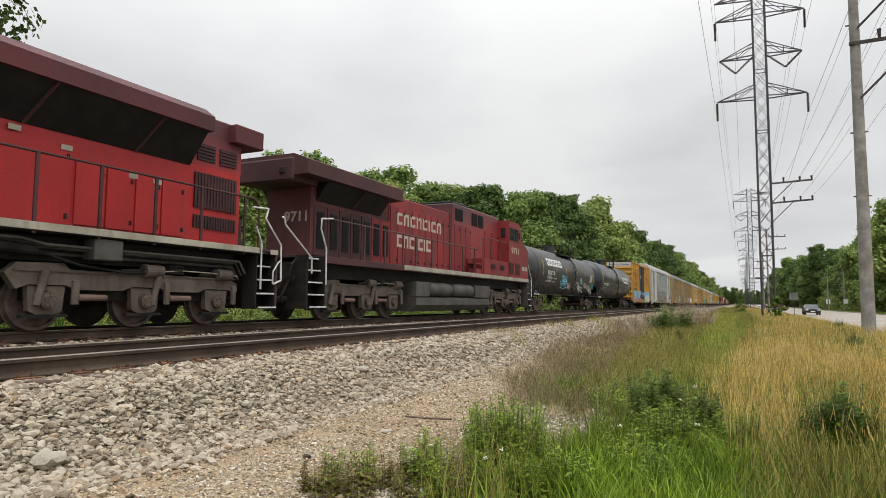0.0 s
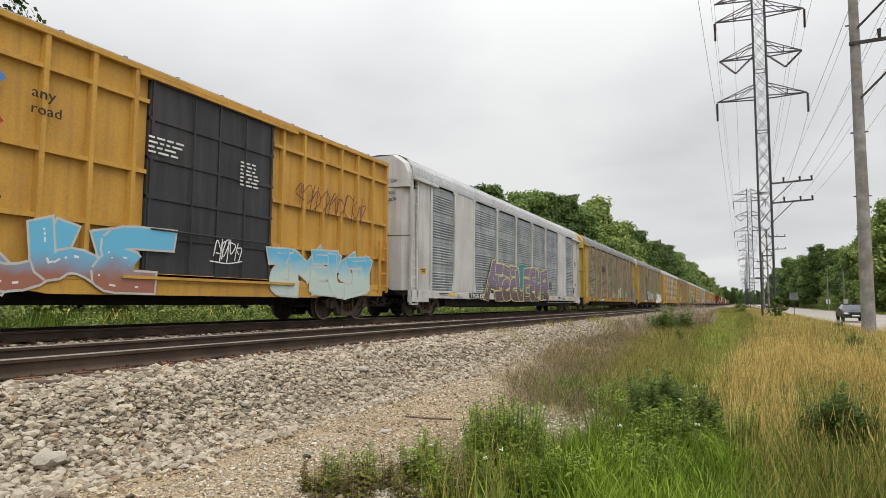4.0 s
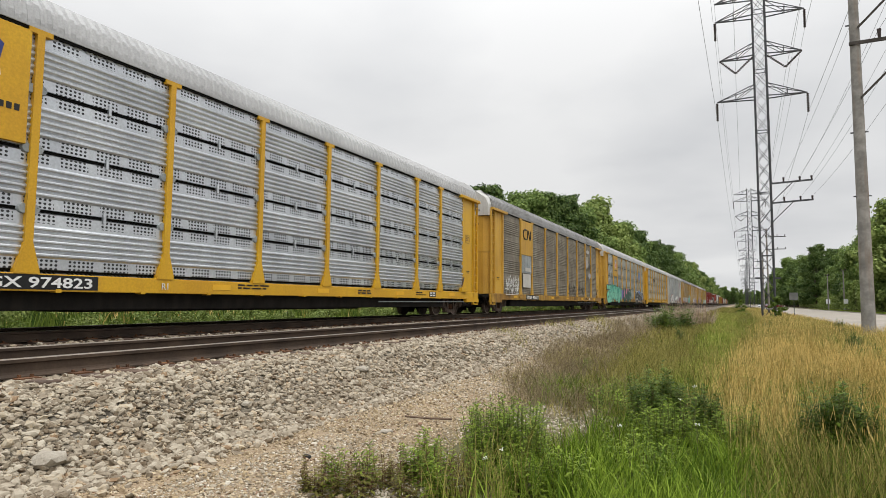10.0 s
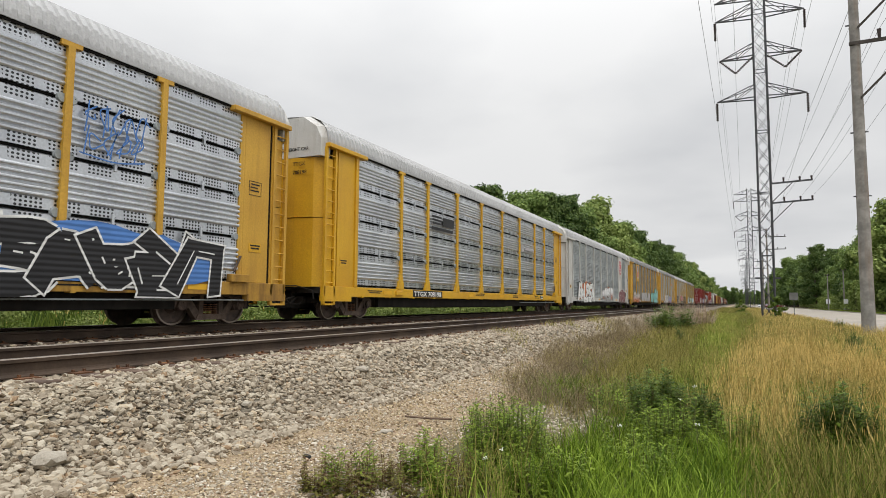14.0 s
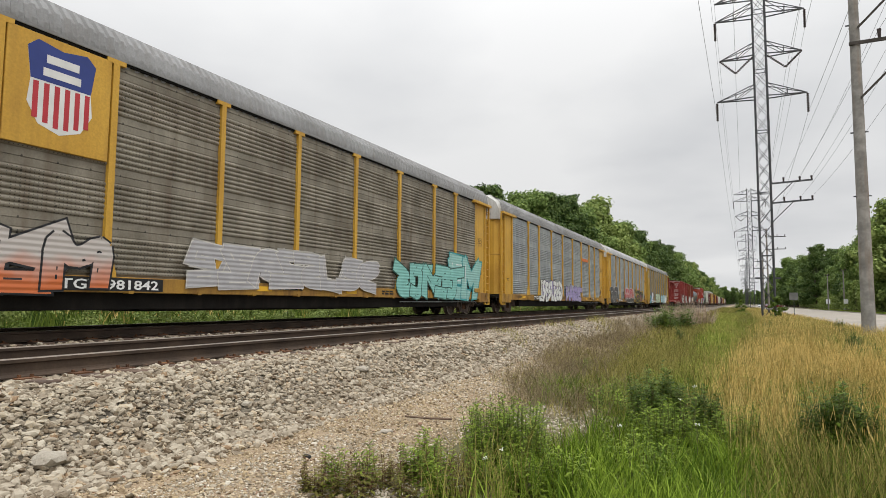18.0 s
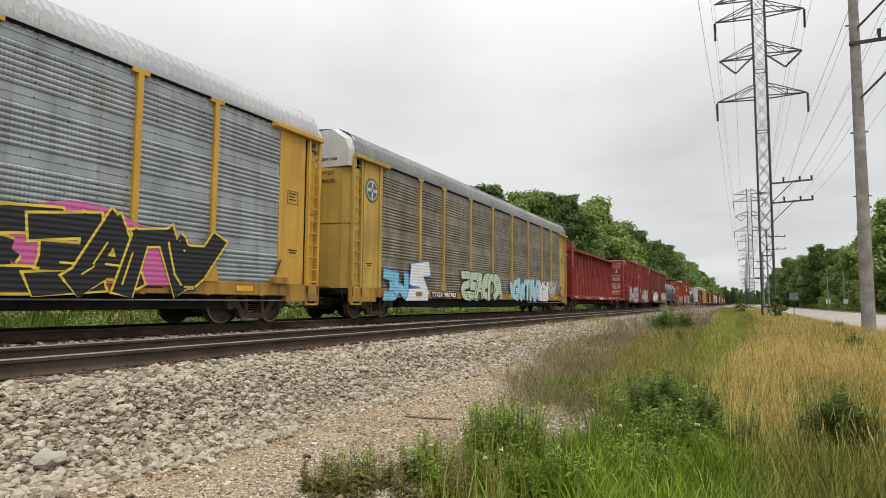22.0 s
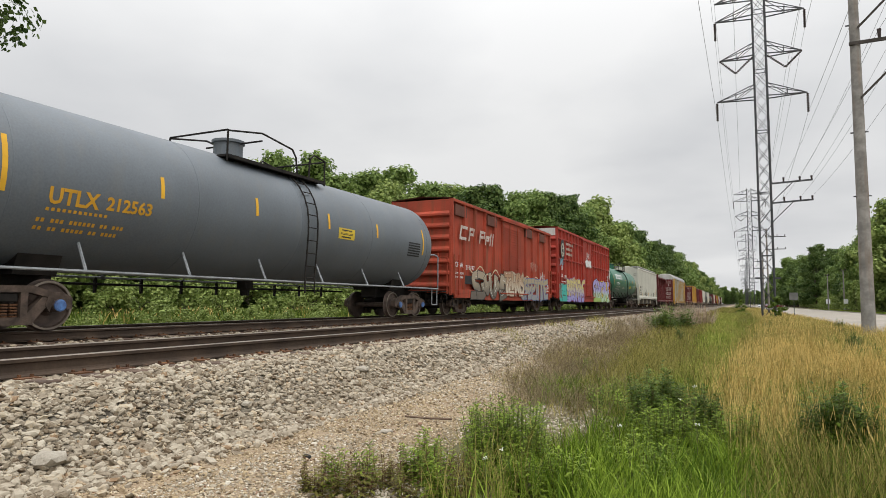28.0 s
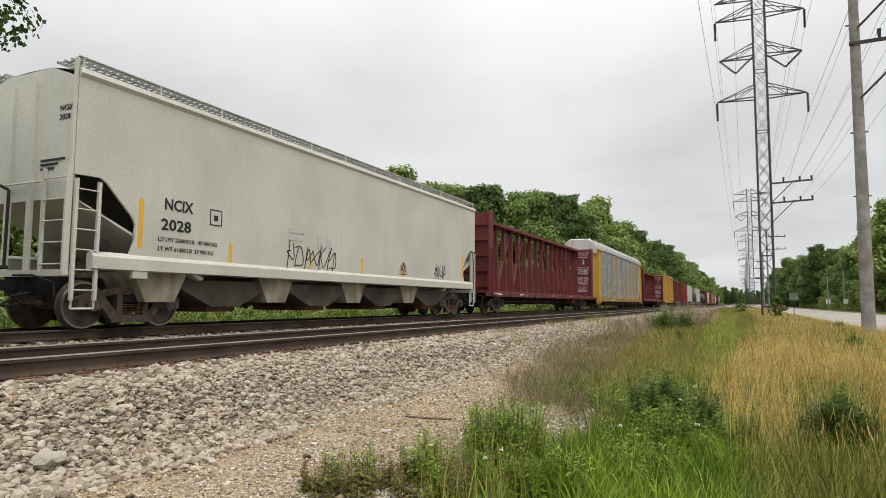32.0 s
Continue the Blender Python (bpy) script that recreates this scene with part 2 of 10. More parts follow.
def lathe(bm, prof, axis="x", n=24, centre=(0, 0, 0), cap=True):
    """Turn a profile of (along, radius) about an axis."""
    c = Vector(centre)
    rings = []
    for h, r in prof:
        ring = []
        for k in range(n):
            a = 2 * math.pi * k / n
            u, v = r * math.cos(a), r * math.sin(a)
            ring.append(bm.verts.new(c + Vector({"x": (h, u, v), "y": (u, h, v), "z": (u, v, h)}[axis])))
        rings.append(ring)
    for r0, r1 in zip(rings[:-1], rings[1:]):
        for k in range(n):
            bm.faces.new((r0[k], r0[(k + 1) % n], r1[(k + 1) % n], r1[k]))
    if cap:
        bm.faces.new(rings[0][::-1]); bm.faces.new(rings[-1])
    bmesh.ops.recalc_face_normals(bm, faces=bm.faces[:])
    return bm


def loft(bm, prof, ys, shift=None):
    """A profile of (x, z) swept along y as an open strip."""
    rows = []
    for k, y in enumerate(ys):
        rows.append([bm.verts.new((x, y, z + (shift(k) if shift else 0))) for x, z in prof])
    for a, b in zip(rows[:-1], rows[1:]):
        for k in range(len(prof) - 1):
            bm.faces.new((a[k], a[k + 1], b[k + 1], b[k]))
    return bm


def letters(text, size, fat=0.0, deep=0.004, shear=0.0, space=1.0):
    """Mesh of a line of writing in the built-in font, lower left corner at the origin, facing +z."""
    cu = bpy.data.curves.new("writing", "FONT")
    cu.body, cu.size, cu.offset, cu.extrude, cu.shear, cu.space_character = text, size, fat, deep, shear, space
    cu.resolution_u = 2
    ob = bpy.data.objects.new("writing", cu)
    me = bpy.data.meshes.new_from_object(ob)
    bpy.data.objects.remove(ob)
    bpy.data.curves.remove(cu)
    return me


def on_side(me, x, y, z, flip=False):
    """Pose for writing on a car's near side (reads along +y) or, flipped, on its leading end (reads along +x)."""
    if flip:
        return Matrix.Translation((x, y, z)) @ Matrix(((1, 0, 0, 0), (0, 0, -1, 0), (0, 1, 0, 0), (0, 0, 0, 1)))
    return Matrix.Translation((x, y, z)) @ Matrix(((0, 0, 1, 0), (1, 0, 0, 0), (0, 1, 0, 0), (0, 0, 0, 1)))


WRITING = {}


def write(text, size, material, parent, x, y, z, end=False, fat=0.0, name="lettering", width=None, shear=0.0):
    key = (text, size, material.name, fat, width, shear)
    if key not in WRITING:
        me = letters(text, size, fat, shear=shear)
        me.materials.clear()
        me.materials.append(material)
        if width:
            xs = [v.co.x for v in me.vertices]
            k = width / max(1e-3, max(xs) - min(xs))
            for v in me.vertices:
                v.co.x *= k
        WRITING[key] = me
    me = WRITING[key]
    return share(name, me, parent, on_side(me, x, y, z, end))


def bars(parent, material, x, y, z, rows, name="small_print", end=False):
    """Lines of print too small to read: plain bars (offset, drop, length, height)."""
    bm = bmesh.new()
    for o, d, ln, h in rows:
        if end:
            box(bm, x + o, x + o + ln, y - 0.004, y + 0.002, z - d - h, z - d)
        else:
            box(bm, x - 0.002, x + 0.004, y + o, y + o + ln, z - d - h, z - d)
    return part(name, bm, material, parent)


def plate(parent, material, name, x, y0, y1, z0, z1, label="", deep=0.006):
    return part(name, boxes((x - 0.003, x + deep, y0, y1, z0, z1)), material, parent, label)

# ---- ground -------------------------------------------------------------------
def verge_edge(y):
    """Where the gravel ends and the grass begins, across the line of the track."""
    return -3.05 - 0.06 * max(0.0, y - 6) * (y < 30) - (1.44 if y >= 30 else 0)


def lie(x, y):
    """Height of the ground."""
    def s(a, b, t):
        t = min(1.0, max(0.0, (t - a) / (b - a)))
        return t * t * (3 - 2 * t)
    z = 0.10 * s(-2.6, -4.4, x) + 0.52 * s(-4.35, -5.55, x) + 0.03 * s(-5.5, -5.9, x)
    z -= 0.42 * s(-14.0, -15.8, x)
    z -= 0.04 * s(4.5, 6.0, x)
    k = 1.0 - s(-4.6, -5.6, x) * s(-15.8, -14.6, x)
    if 6.5 < x < 19.1:
        return -0.16
    return z + 0.05 * k * noise.noise((x * 0.5, y * 0.5, 0)) + 0.012 * noise.noise((x * 2.3, y * 2.3, 4))


def sheet(name, xs, ys, height, material, label, category, kind="structure"):
    me = bpy.data.meshes.new(name)
    nx = len(xs)
    co = [(x, y, height(x, y)) for y in ys for x in xs]
    fa = [(j * nx + i, j * nx + i + 1, (j + 1) * nx + i + 1, (j + 1) * nx + i) for j in range(len(ys) - 1) for i in range(nx - 1)]
    me.from_pydata(co, [], fa)
    me.polygons.foreach_set("use_smooth", [True] * len(fa))
    me.materials.append(material)
    return tagged(new(name, me), label, category, kind=kind)


def steps(*spans):
    out = []
    for a, b, d in spans:
        k = max(1, round((b - a) / d))
        out += [a + (b - a) * i / k for i in range(k)]
    return out + [spans[-1][1]]


def ground_material():
    m = bpy.data.materials.new("ballast_gravel_and_soil")
    m.use_nodes = True
    n, l = m.node_tree.nodes, m.node_tree.links
    b = n["Principled BSDF"]
    b.inputs["Roughness"].default_value, b.inputs["Specular IOR Level"].default_value = 0.95, 0.2
    tc = n.new("ShaderNodeTexCoord")
    sx = n.new("ShaderNodeSeparateXYZ"); l.new(tc.outputs["Object"], sx.inputs[0])

    def noise_tex(scale, detail=5.0):
        t = n.new("ShaderNodeTexNoise")
        t.inputs["Scale"].default_value, t.inputs["Detail"].default_value = scale, detail
        l.new(tc.outputs["Object"], t.inputs["Vector"])
        return t.outputs["Fac"]

    def ramp(fac, *stops):
        r = n.new("ShaderNodeValToRGB")
        while len(r.color_ramp.elements) < len(stops):
            r.color_ramp.elements.new(0.5)
        for e, (p, c) in zip(r.color_ramp.elements, stops):
            e.position, e.color = p, (*c, 1)
        l.new(fac, r.inputs["Fac"])
        return r.outputs["Color"]

    def mix(fac, a, c):
        x = n.new("ShaderNodeMix"); x.data_type = "RGBA"
        l.new(fac, x.inputs["Factor"]); l.new(a, x.inputs[6]); l.new(c, x.inputs[7])
        return x.outputs[2]

    def band(out, lo, hi, wob):
        w = n.new("ShaderNodeMath"); w.operation = "MULTIPLY_ADD"; w.inputs[1].default_value = wob
        l.new(noise_tex(0.7), w.inputs[0]); l.new(out, w.inputs[2])
        r = n.new("ShaderNodeMapRange")
        r.inputs["From Min"].default_value, r.inputs["From Max"].default_value = lo, hi
        l.new(w.outputs[0], r.inputs["Value"])
        return r.outputs[0]
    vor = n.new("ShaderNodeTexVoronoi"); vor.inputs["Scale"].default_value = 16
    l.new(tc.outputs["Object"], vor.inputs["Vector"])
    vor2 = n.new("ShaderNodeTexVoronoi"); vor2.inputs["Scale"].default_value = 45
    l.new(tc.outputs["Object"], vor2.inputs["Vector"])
    # both gravels fade to dark at cell rims: shade between stones, put into colour
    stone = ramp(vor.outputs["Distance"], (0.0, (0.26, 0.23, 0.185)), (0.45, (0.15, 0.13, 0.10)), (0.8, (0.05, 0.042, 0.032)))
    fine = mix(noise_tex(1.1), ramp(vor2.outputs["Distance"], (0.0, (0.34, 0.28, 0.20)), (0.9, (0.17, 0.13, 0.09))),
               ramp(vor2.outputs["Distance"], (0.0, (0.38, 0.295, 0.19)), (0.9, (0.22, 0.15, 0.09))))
    soil = ramp(noise_tex(1.6), (0.3, (0.075, 0.060, 0.038)), (0.5, (0.105, 0.100, 0.045)), (0.7, (0.17, 0.135, 0.075)))
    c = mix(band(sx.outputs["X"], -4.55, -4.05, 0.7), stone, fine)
    c = mix(band(sx.outputs["X"], -2.95, -2.35, 0.5), c, soil)
    far = n.new("ShaderNodeMapRange")
    far.inputs["From Min"].default_value, far.inputs["From Max"].default_value = -15.0, -16.0
    l.new(sx.outputs["X"], far.inputs["Value"])
    c = mix(far.outputs[0], c, soil)
    l.new(c, b.inputs["Base Color"])
    bp = n.new("ShaderNodeBump")
    bp.inputs["Strength"].default_value, bp.inputs["Distance"].default_value = 0.6, 0.03
    bp.invert = True
    l.new(vor.outputs["Distance"], bp.inputs["Height"]); l.new(bp.outputs["Normal"], b.inputs["Normal"])
    return m


GROUND = ground_material()
xs = [-1500, -500, -200, -90] + steps((-60, -18, 3), (-18, -13.5, 0.4), (-13.5, -6.2, 0.6), (-6.2, -2.0, 0.16), (-2.0, 6.4, 0.5), (6.4, 24, 2)) + [40, 90, 200, 500, 1500]
ys = [-400, -120, -60] + steps((-40, 0, 4), (0, 20, 0.4), (20, 60, 1.5), (60, 200, 6), (200, 600, 40)) + [900, 1500, 2600, 4200]
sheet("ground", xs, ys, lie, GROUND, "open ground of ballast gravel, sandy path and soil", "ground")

CONCRETE = mat("pale_worn_concrete", (0.335, 0.300, 0.255), (0.235, 0.21, 0.175), 0.9, 0, 0.35, 20, 0.15, (0.20, 0.185, 0.165), 0.5)
ROAD_L, ROAD_R = 6.6, 19.0
sheet("road", steps((ROAD_L, ROAD_R, 2.0)), steps((-60, 700, 20)), lambda x, y: -0.02 + 0.02 * math.sin(x * 0.5), CONCRETE, "pale concrete four-lane road beside the tracks", "road")
bm = bmesh.new()
for y in range(-56, 300, 6):
    box(bm, ROAD_L - 0.16, ROAD_L, y + 0.01, y + 5.99, -0.2, 0.075)
part("kerb", bm, CONCRETE, None)
tagged(bpy.data.objects["kerb"], "low concrete kerb along the road edge", "kerb", kind="structure")
bm = bmesh.new()
for y in range(-56, 300, 6):
    box(bm, ROAD_R, ROAD_R + 0.18, y + 0.01, y + 5.99, -0.2, 0.12)
tagged(part("kerb", bm, CONCRETE, None), "low concrete kerb along the far road edge", "kerb", kind="structure")

# ---- tracks ----------------------------------------------------------------------
TIE_MESH = []
for k in range(4):
    bm = boxes((-1.3, 1.3, -0.115, 0.115, -0.18, 0.0), bevel=0.012)
    for v in bm.verts:
        v.co += Vector((0.03 * noise.noise((v.co.x * 3, k * 7, v.co.y * 9)), 0.012 * noise.noise((v.co.x * 4, 3 + k * 5, 1)), 0.010 * noise.noise((v.co.x * 2, k * 3, 5))))
    me = bpy.data.meshes.new("tie")
    bm.to_mesh(me); bm.free()
    me.materials.append(TIE)
    TIE_MESH.append(me)


def rail_line(parent, x):
    """One rail: foot and web, and the polished head on top."""
    w = [(-0.075, -0.185), (0.075, -0.185), (0.075, -0.172), (0.02, -0.150), (0.010, -0.13), (0.010, -0.055), (0.036, -0.042), (0.036, -0.012), (0.030, -0.004), (-0.030, -0.004), (-0.036, -0.012), (-0.036, -0.042), (-0.010, -0.055), (-0.010, -0.13), (-0.02, -0.150), (-0.075, -0.172)]
    bm = bmesh.new()
    prism(bm, [(x + a, b) for a, b in w], -80, 1600, "y")
    rail = part("rail", bm, RAIL_SIDE, parent)
    head = [(-0.0365, -0.010), (-0.033, -0.004), (-0.026, 0.0), (0.026, 0.0), (0.033, -0.004), (0.0365, -0.010), (0.0, -0.012)]
    part("running_surface", prism(bmesh.new(), [(x + a, b) for a, b in head], -80, 1600, "y"), RAIL_TOP, rail, "wheel-polished top of the rail")


def lay_track(name, xc, near_to, label):
    t = thing(name, xc, 0, RAIL, label, "railway track", "two parallel tracks", kind="structure")
    for x in (-0.753, 0.753):
        rail_line(t, x)
    k = 0
    far = bmesh.new()
    plates = bmesh.new()
    y = -12.0
    while y < 260:
        yy = y + random.uniform(-0.03, 0.03)
        if y < near_to:
            share("tie", TIE_MESH[k % 4], t, pose(random.uniform(-0.05, 0.05), yy, -0.19 + random.uniform(-0.012, 0.004), 0, 0, random.uniform(-1.2, 1.2)))
        else:
            box(far, -1.3, 1.3, yy - 0.115, yy + 0.115, -0.36, -0.19)
        if y < 60:
            for x in (-0.753, 0.753):
                box(plates, x - 0.19, x + 0.19, yy - 0.10, yy + 0.10, -0.192, -0.178)
                for s in (-0.10, 0.10):
                    for d in (-0.06, 0.06):
                        box(plates, x + s - 0.014, x + s + 0.014, yy + d - 0.012, yy + d + 0.012, -0.18, -0.150)
        y += 0.545
        k += 1
    tagged(part("distant_ties", far, TIE, t, "rows of weathered ties"), kind="stuff")
    tagged(part("tie_plates", plates, RUSTY, t, "rusty tie plates and spikes"), kind="stuff")
    return t


lay_track("track_near", NEAR_TRACK, 68, "empty railway track with polished rails on weathered ties")
lay_track("track_far", FAR_TRACK, 40, "railway track that carries the freight train")

# ---- stones ------------------------------------------------------------------------
def mesh_of(name, co, tri, material):
    me = bpy.data.meshes.new(name)
    me.vertices.add(len(co))
    me.vertices.foreach_set("co", co.astype(np.float32).ravel())
    n, k = tri.shape
    me.loops.add(n * k)
    me.loops.foreach_set("vertex_index", tri.astype(np.int32).ravel())
    me.polygons.add(n)
    me.polygons.foreach_set("loop_start", np.arange(0, n * k, k, dtype=np.int32))
    me.polygons.foreach_set("use_smooth", np.zeros(n, dtype=bool))
    me.update(calc_edges=True)
    me.materials.append(material)
    return me


RNG = np.random.default_rng(7)
ICO_V = np.array([(-1, 1.618, 0), (1, 1.618, 0), (-1, -1.618, 0), (1, -1.618, 0), (0, -1, 1.618), (0, 1, 1.618), (0, -1, -1.618), (0, 1, -1.618), (1.618, 0, -1), (1.618, 0, 1), (-1.618, 0, -1), (-1.618, 0, 1)]) / 1.902
ICO_F = np.array([(0, 11, 5), (0, 5, 1), (0, 1, 7), (0, 7, 10), (0, 10, 11), (1, 5, 9), (5, 11, 4), (11, 10, 2), (10, 7, 6), (7, 1, 8), (3, 9, 4), (3, 4, 2), (3, 2, 6), (3, 6, 8), (3, 8, 9), (4, 9, 5), (2, 4, 11), (6, 2, 10), (8, 6, 7), (9, 8, 1)])


def scatter_stones(name, spans, material, label, rng=RNG):
    """spans: (x0, x1, y0, y1, stones a square metre, smallest, largest)."""
    cos, tris, base = [], [], 0
    for x0, x1, y0, y1, dens, lo, hi in spans:
        n = int((x1 - x0) * (y1 - y0) * dens)
        x, y = rng.uniform(x0, x1, n), rng.uniform(y0, y1, n)
        r = lo + (hi - lo) * rng.random(n) ** 2.2
        z = np.array([lie(a, b) for a, b in zip(x, y)]) + r * rng.uniform(0.0, 0.55, n)
        sh = (ICO_V[None] * rng.uniform(0.78, 1.12, (n, 12, 1)) + rng.uniform(-0.20, 0.20, (n, 12, 3))) * (r[:, None, None] * np.stack([rng.uniform(0.8, 1.45, n), rng.uniform(0.65, 1.05, n), rng.uniform(0.40, 0.80, n)], -1)[:, None])
        tilt, way, spin = rng.normal(0, 0.45, n), rng.uniform(0, np.pi, n), rng.uniform(0, 2 * np.pi, n)
        q = np.stack([np.cos(tilt / 2), np.sin(tilt / 2) * np.cos(way), np.sin(tilt / 2) * np.sin(way), np.zeros(n)], -1)
        h = np.stack([np.cos(spin / 2), np.zeros(n), np.zeros(n), np.sin(spin / 2)], -1)
        a, b, c, d = q[:, 0] * h[:, 0], q[:, 1] * h[:, 0] + q[:, 2] * h[:, 3], q[:, 2] * h[:, 0] - q[:, 1] * h[:, 3], q[:, 0] * h[:, 3]
        rot = np.stack([np.stack([1 - 2 * (c * c + d * d), 2 * (b * c - a * d), 2 * (b * d + a * c)], -1), np.stack([2 * (b * c + a * d), 1 - 2 * (b * b + d * d), 2 * (c * d - a * b)], -1), np.stack([2 * (b * d - a * c), 2 * (c * d + a * b), 1 - 2 * (b * b + c * c)], -1)], 1)
        co = np.einsum("nij,nkj->nki", rot, sh) + np.stack([x, y, z], -1)[:, None]
        cos.append(co.reshape(-1, 3))
        tris.append((ICO_F[None] + (np.arange(n) * 12)[:, None, None] + base).reshape(-1, 3))
        base += n * 12
    me = mesh_of(name, np.concatenate(cos), np.concatenate(tris), material)
    return tagged(new(name, me), label, "gravel", kind="stuff")


def stone_material(name, stops):
    m = bpy.data.materials.new(name)
    m.use_nodes = True
    n, l = m.node_tree.nodes, m.node_tree.links
    b = n["Principled BSDF"]
    b.inputs["Roughness"].default_value, b.inputs["Specular IOR Level"].default_value = 0.9, 0.25
    geo, tc = n.new("ShaderNodeNewGeometry"), n.new("ShaderNodeTexCoord")
    t = n.new("ShaderNodeTexNoise"); t.inputs["Scale"].default_value = 35.0
    l.new(tc.outputs["Object"], t.inputs["Vector"])
    a = n.new("ShaderNodeMath"); a.operation = "MULTIPLY_ADD"; a.inputs[1].default_value, a.inputs[2].default_value = 0.45, -0.22
    l.new(t.outputs["Fac"], a.inputs[0])
    s = n.new("ShaderNodeMath"); s.operation = "ADD"
    l.new(geo.outputs["Random Per Island"], s.inputs[0]); l.new(a.outputs[0], s.inputs[1])
    r = n.new("ShaderNodeValToRGB")
    while len(r.color_ramp.elements) < len(stops):
        r.color_ramp.elements.new(0.5)
    for e, (p, c) in zip(r.color_ramp.elements, stops):
        e.position, e.color = p, (*c, 1)
    l.new(s.outputs[0], r.inputs["Fac"]); l.new(r.outputs["Color"], b.inputs["Base Color"])
    return m


BALLAST = stone_material("crushed_limestone", [(0.0, (0.11, 0.078, 0.048)), (0.12, (0.20, 0.162, 0.115)), (0.55, (0.320, 0.275, 0.208)), (0.80, (0.400, 0.355, 0.280)), (0.95, (0.37, 0.300, 0.205)), (1.0, (0.24, 0.160, 0.095))])
GRIT = stone_material("sandy_grit", [(0.0, (0.12, 0.08, 0.045)), (0.25, (0.30, 0.230, 0.140)), (0.65, (0.40, 0.310, 0.190)), (0.9, (0.48, 0.405, 0.285)), (1.0, (0.22, 0.13, 0.085))])
GRIT_PALE = stone_material("pale_limestone_chips", [(0.0, (0.14, 0.11, 0.075)), (0.3, (0.31, 0.265, 0.195)), (0.7, (0.42, 0.370, 0.290)), (1.0, (0.55, 0.51, 0.43))])
scatter_stones("ballast_stones", [(-6.5, -4.2, 0.5, 9, 800, 0.018, 0.054), (-6.5, -4.2, 0.5, 9, 700, 0.012, 0.03), (-6.5, -4.4, 9, 18, 480, 0.026, 0.060), (-6.5, -4.7, 18, 40, 220, 0.034, 0.062),
                                  (-4.9, -4.0, 1.5, 5.2, 180, 0.018, 0.060), (-6.5, -4.2, -8, 0.5, 380, 0.018, 0.05), (-8.3, -6.2, 0, 14, 70, 0.025, 0.05), (-11.0, -8.3, 2, 24, 60, 0.03, 0.06), (-6.4, -4.7, 40, 110, 26, 0.05, 0.09)],
               BALLAST, "grey crushed limestone ballast beside the ties")
scatter_stones("loose_gravel", [(-4.75, -2.6, 2.5, 7, 1300, 0.005, 0.017), (-4.9, -2.8, 7, 14, 560, 0.008, 0.024), (-4.4, -2.6, 2.5, 9, 60, 0.015, 0.032), (-4.6, -2.2, -8, 2.5, 380, 0.007, 0.024)],
               GRIT, "sandy path gravel with scattered pebbles")
scatter_stones("pale_chippings", [(-3.9, -2.0, 1.5, 5.6, 1500, 0.005, 0.018), (-4.3, -2.6, 5.6, 8, 350, 0.006, 0.018), (-4.9, -3.2, 8, 14, 300, 0.010, 0.026), (-2.6, -1.3, 6.0, 8.8, 600, 0.006, 0.024), (-3.9, -2.4, 3.0, 6.0, 40, 0.014, 0.036)],
               GRIT_PALE, "pale limestone chippings trodden into the path")

RUST_CHIPS = stone_material("rusty_flakes_and_bark", [(0.0, (0.05, 0.035, 0.025)), (0.5, (0.13, 0.065, 0.035)), (1.0, (0.24, 0.115, 0.05))])
scatter_stones("rusty_debris", [(-6.48, -6.18, 0.5, 22, 70, 0.020, 0.062)], RUST_CHIPS, "rusty flakes and splinters beside the rail")

# ---- rolling stock: shared pieces --------------------------------------------------
WHEEL_R = 0.457
AXLE_GAP = 0.89
WHEELSETS = []          # every rolling wheelset, with its seat in the bogie
ROLLING = []            # every vehicle of the train, with its place in it
MESHES = {}


def mesh_once(key, build, material):
    if key not in MESHES:
        me = bpy.data.meshes.new(key)
        bm = build()
        bm.to_mesh(me); bm.free()
        me.materials.append(material)
        MESHES[key] = me
    return MESHES[key]


def build_wheelset():
    bm = bmesh.new()
    lathe(bm, [(-1.14, 0.10), (-1.14, 0.115), (-0.93, 0.125), (-0.92, 0.09), (-0.83, 0.09), (0.83, 0.09), (0.92, 0.09), (0.93, 0.125), (1.14, 0.115), (1.14, 0.10)], n=12)
    for s in (-1, 1):
        lathe(bm, [(s * 0.685, 0.20), (s * 0.685, 0.482), (s * 0.71, 0.486), (s * 0.722, 0.459), (s * 0.825, 0.452), (s * 0.828, 0.40), (s * 0.785, 0.385), (s * 0.765, 0.19), (s * 0.84, 0.15), (s * 0.84, 0.09)], n=28)
        for k in range(3):
            a = k * 2.094
            box(bm, s * 1.135 - 0.02, s * 1.135 + 0.02, math.cos(a) * 0.065 - 0.018, math.cos(a) * 0.065 + 0.018, math.sin(a) * 0.065 - 0.018, math.sin(a) * 0.065 + 0.018)
    return bm


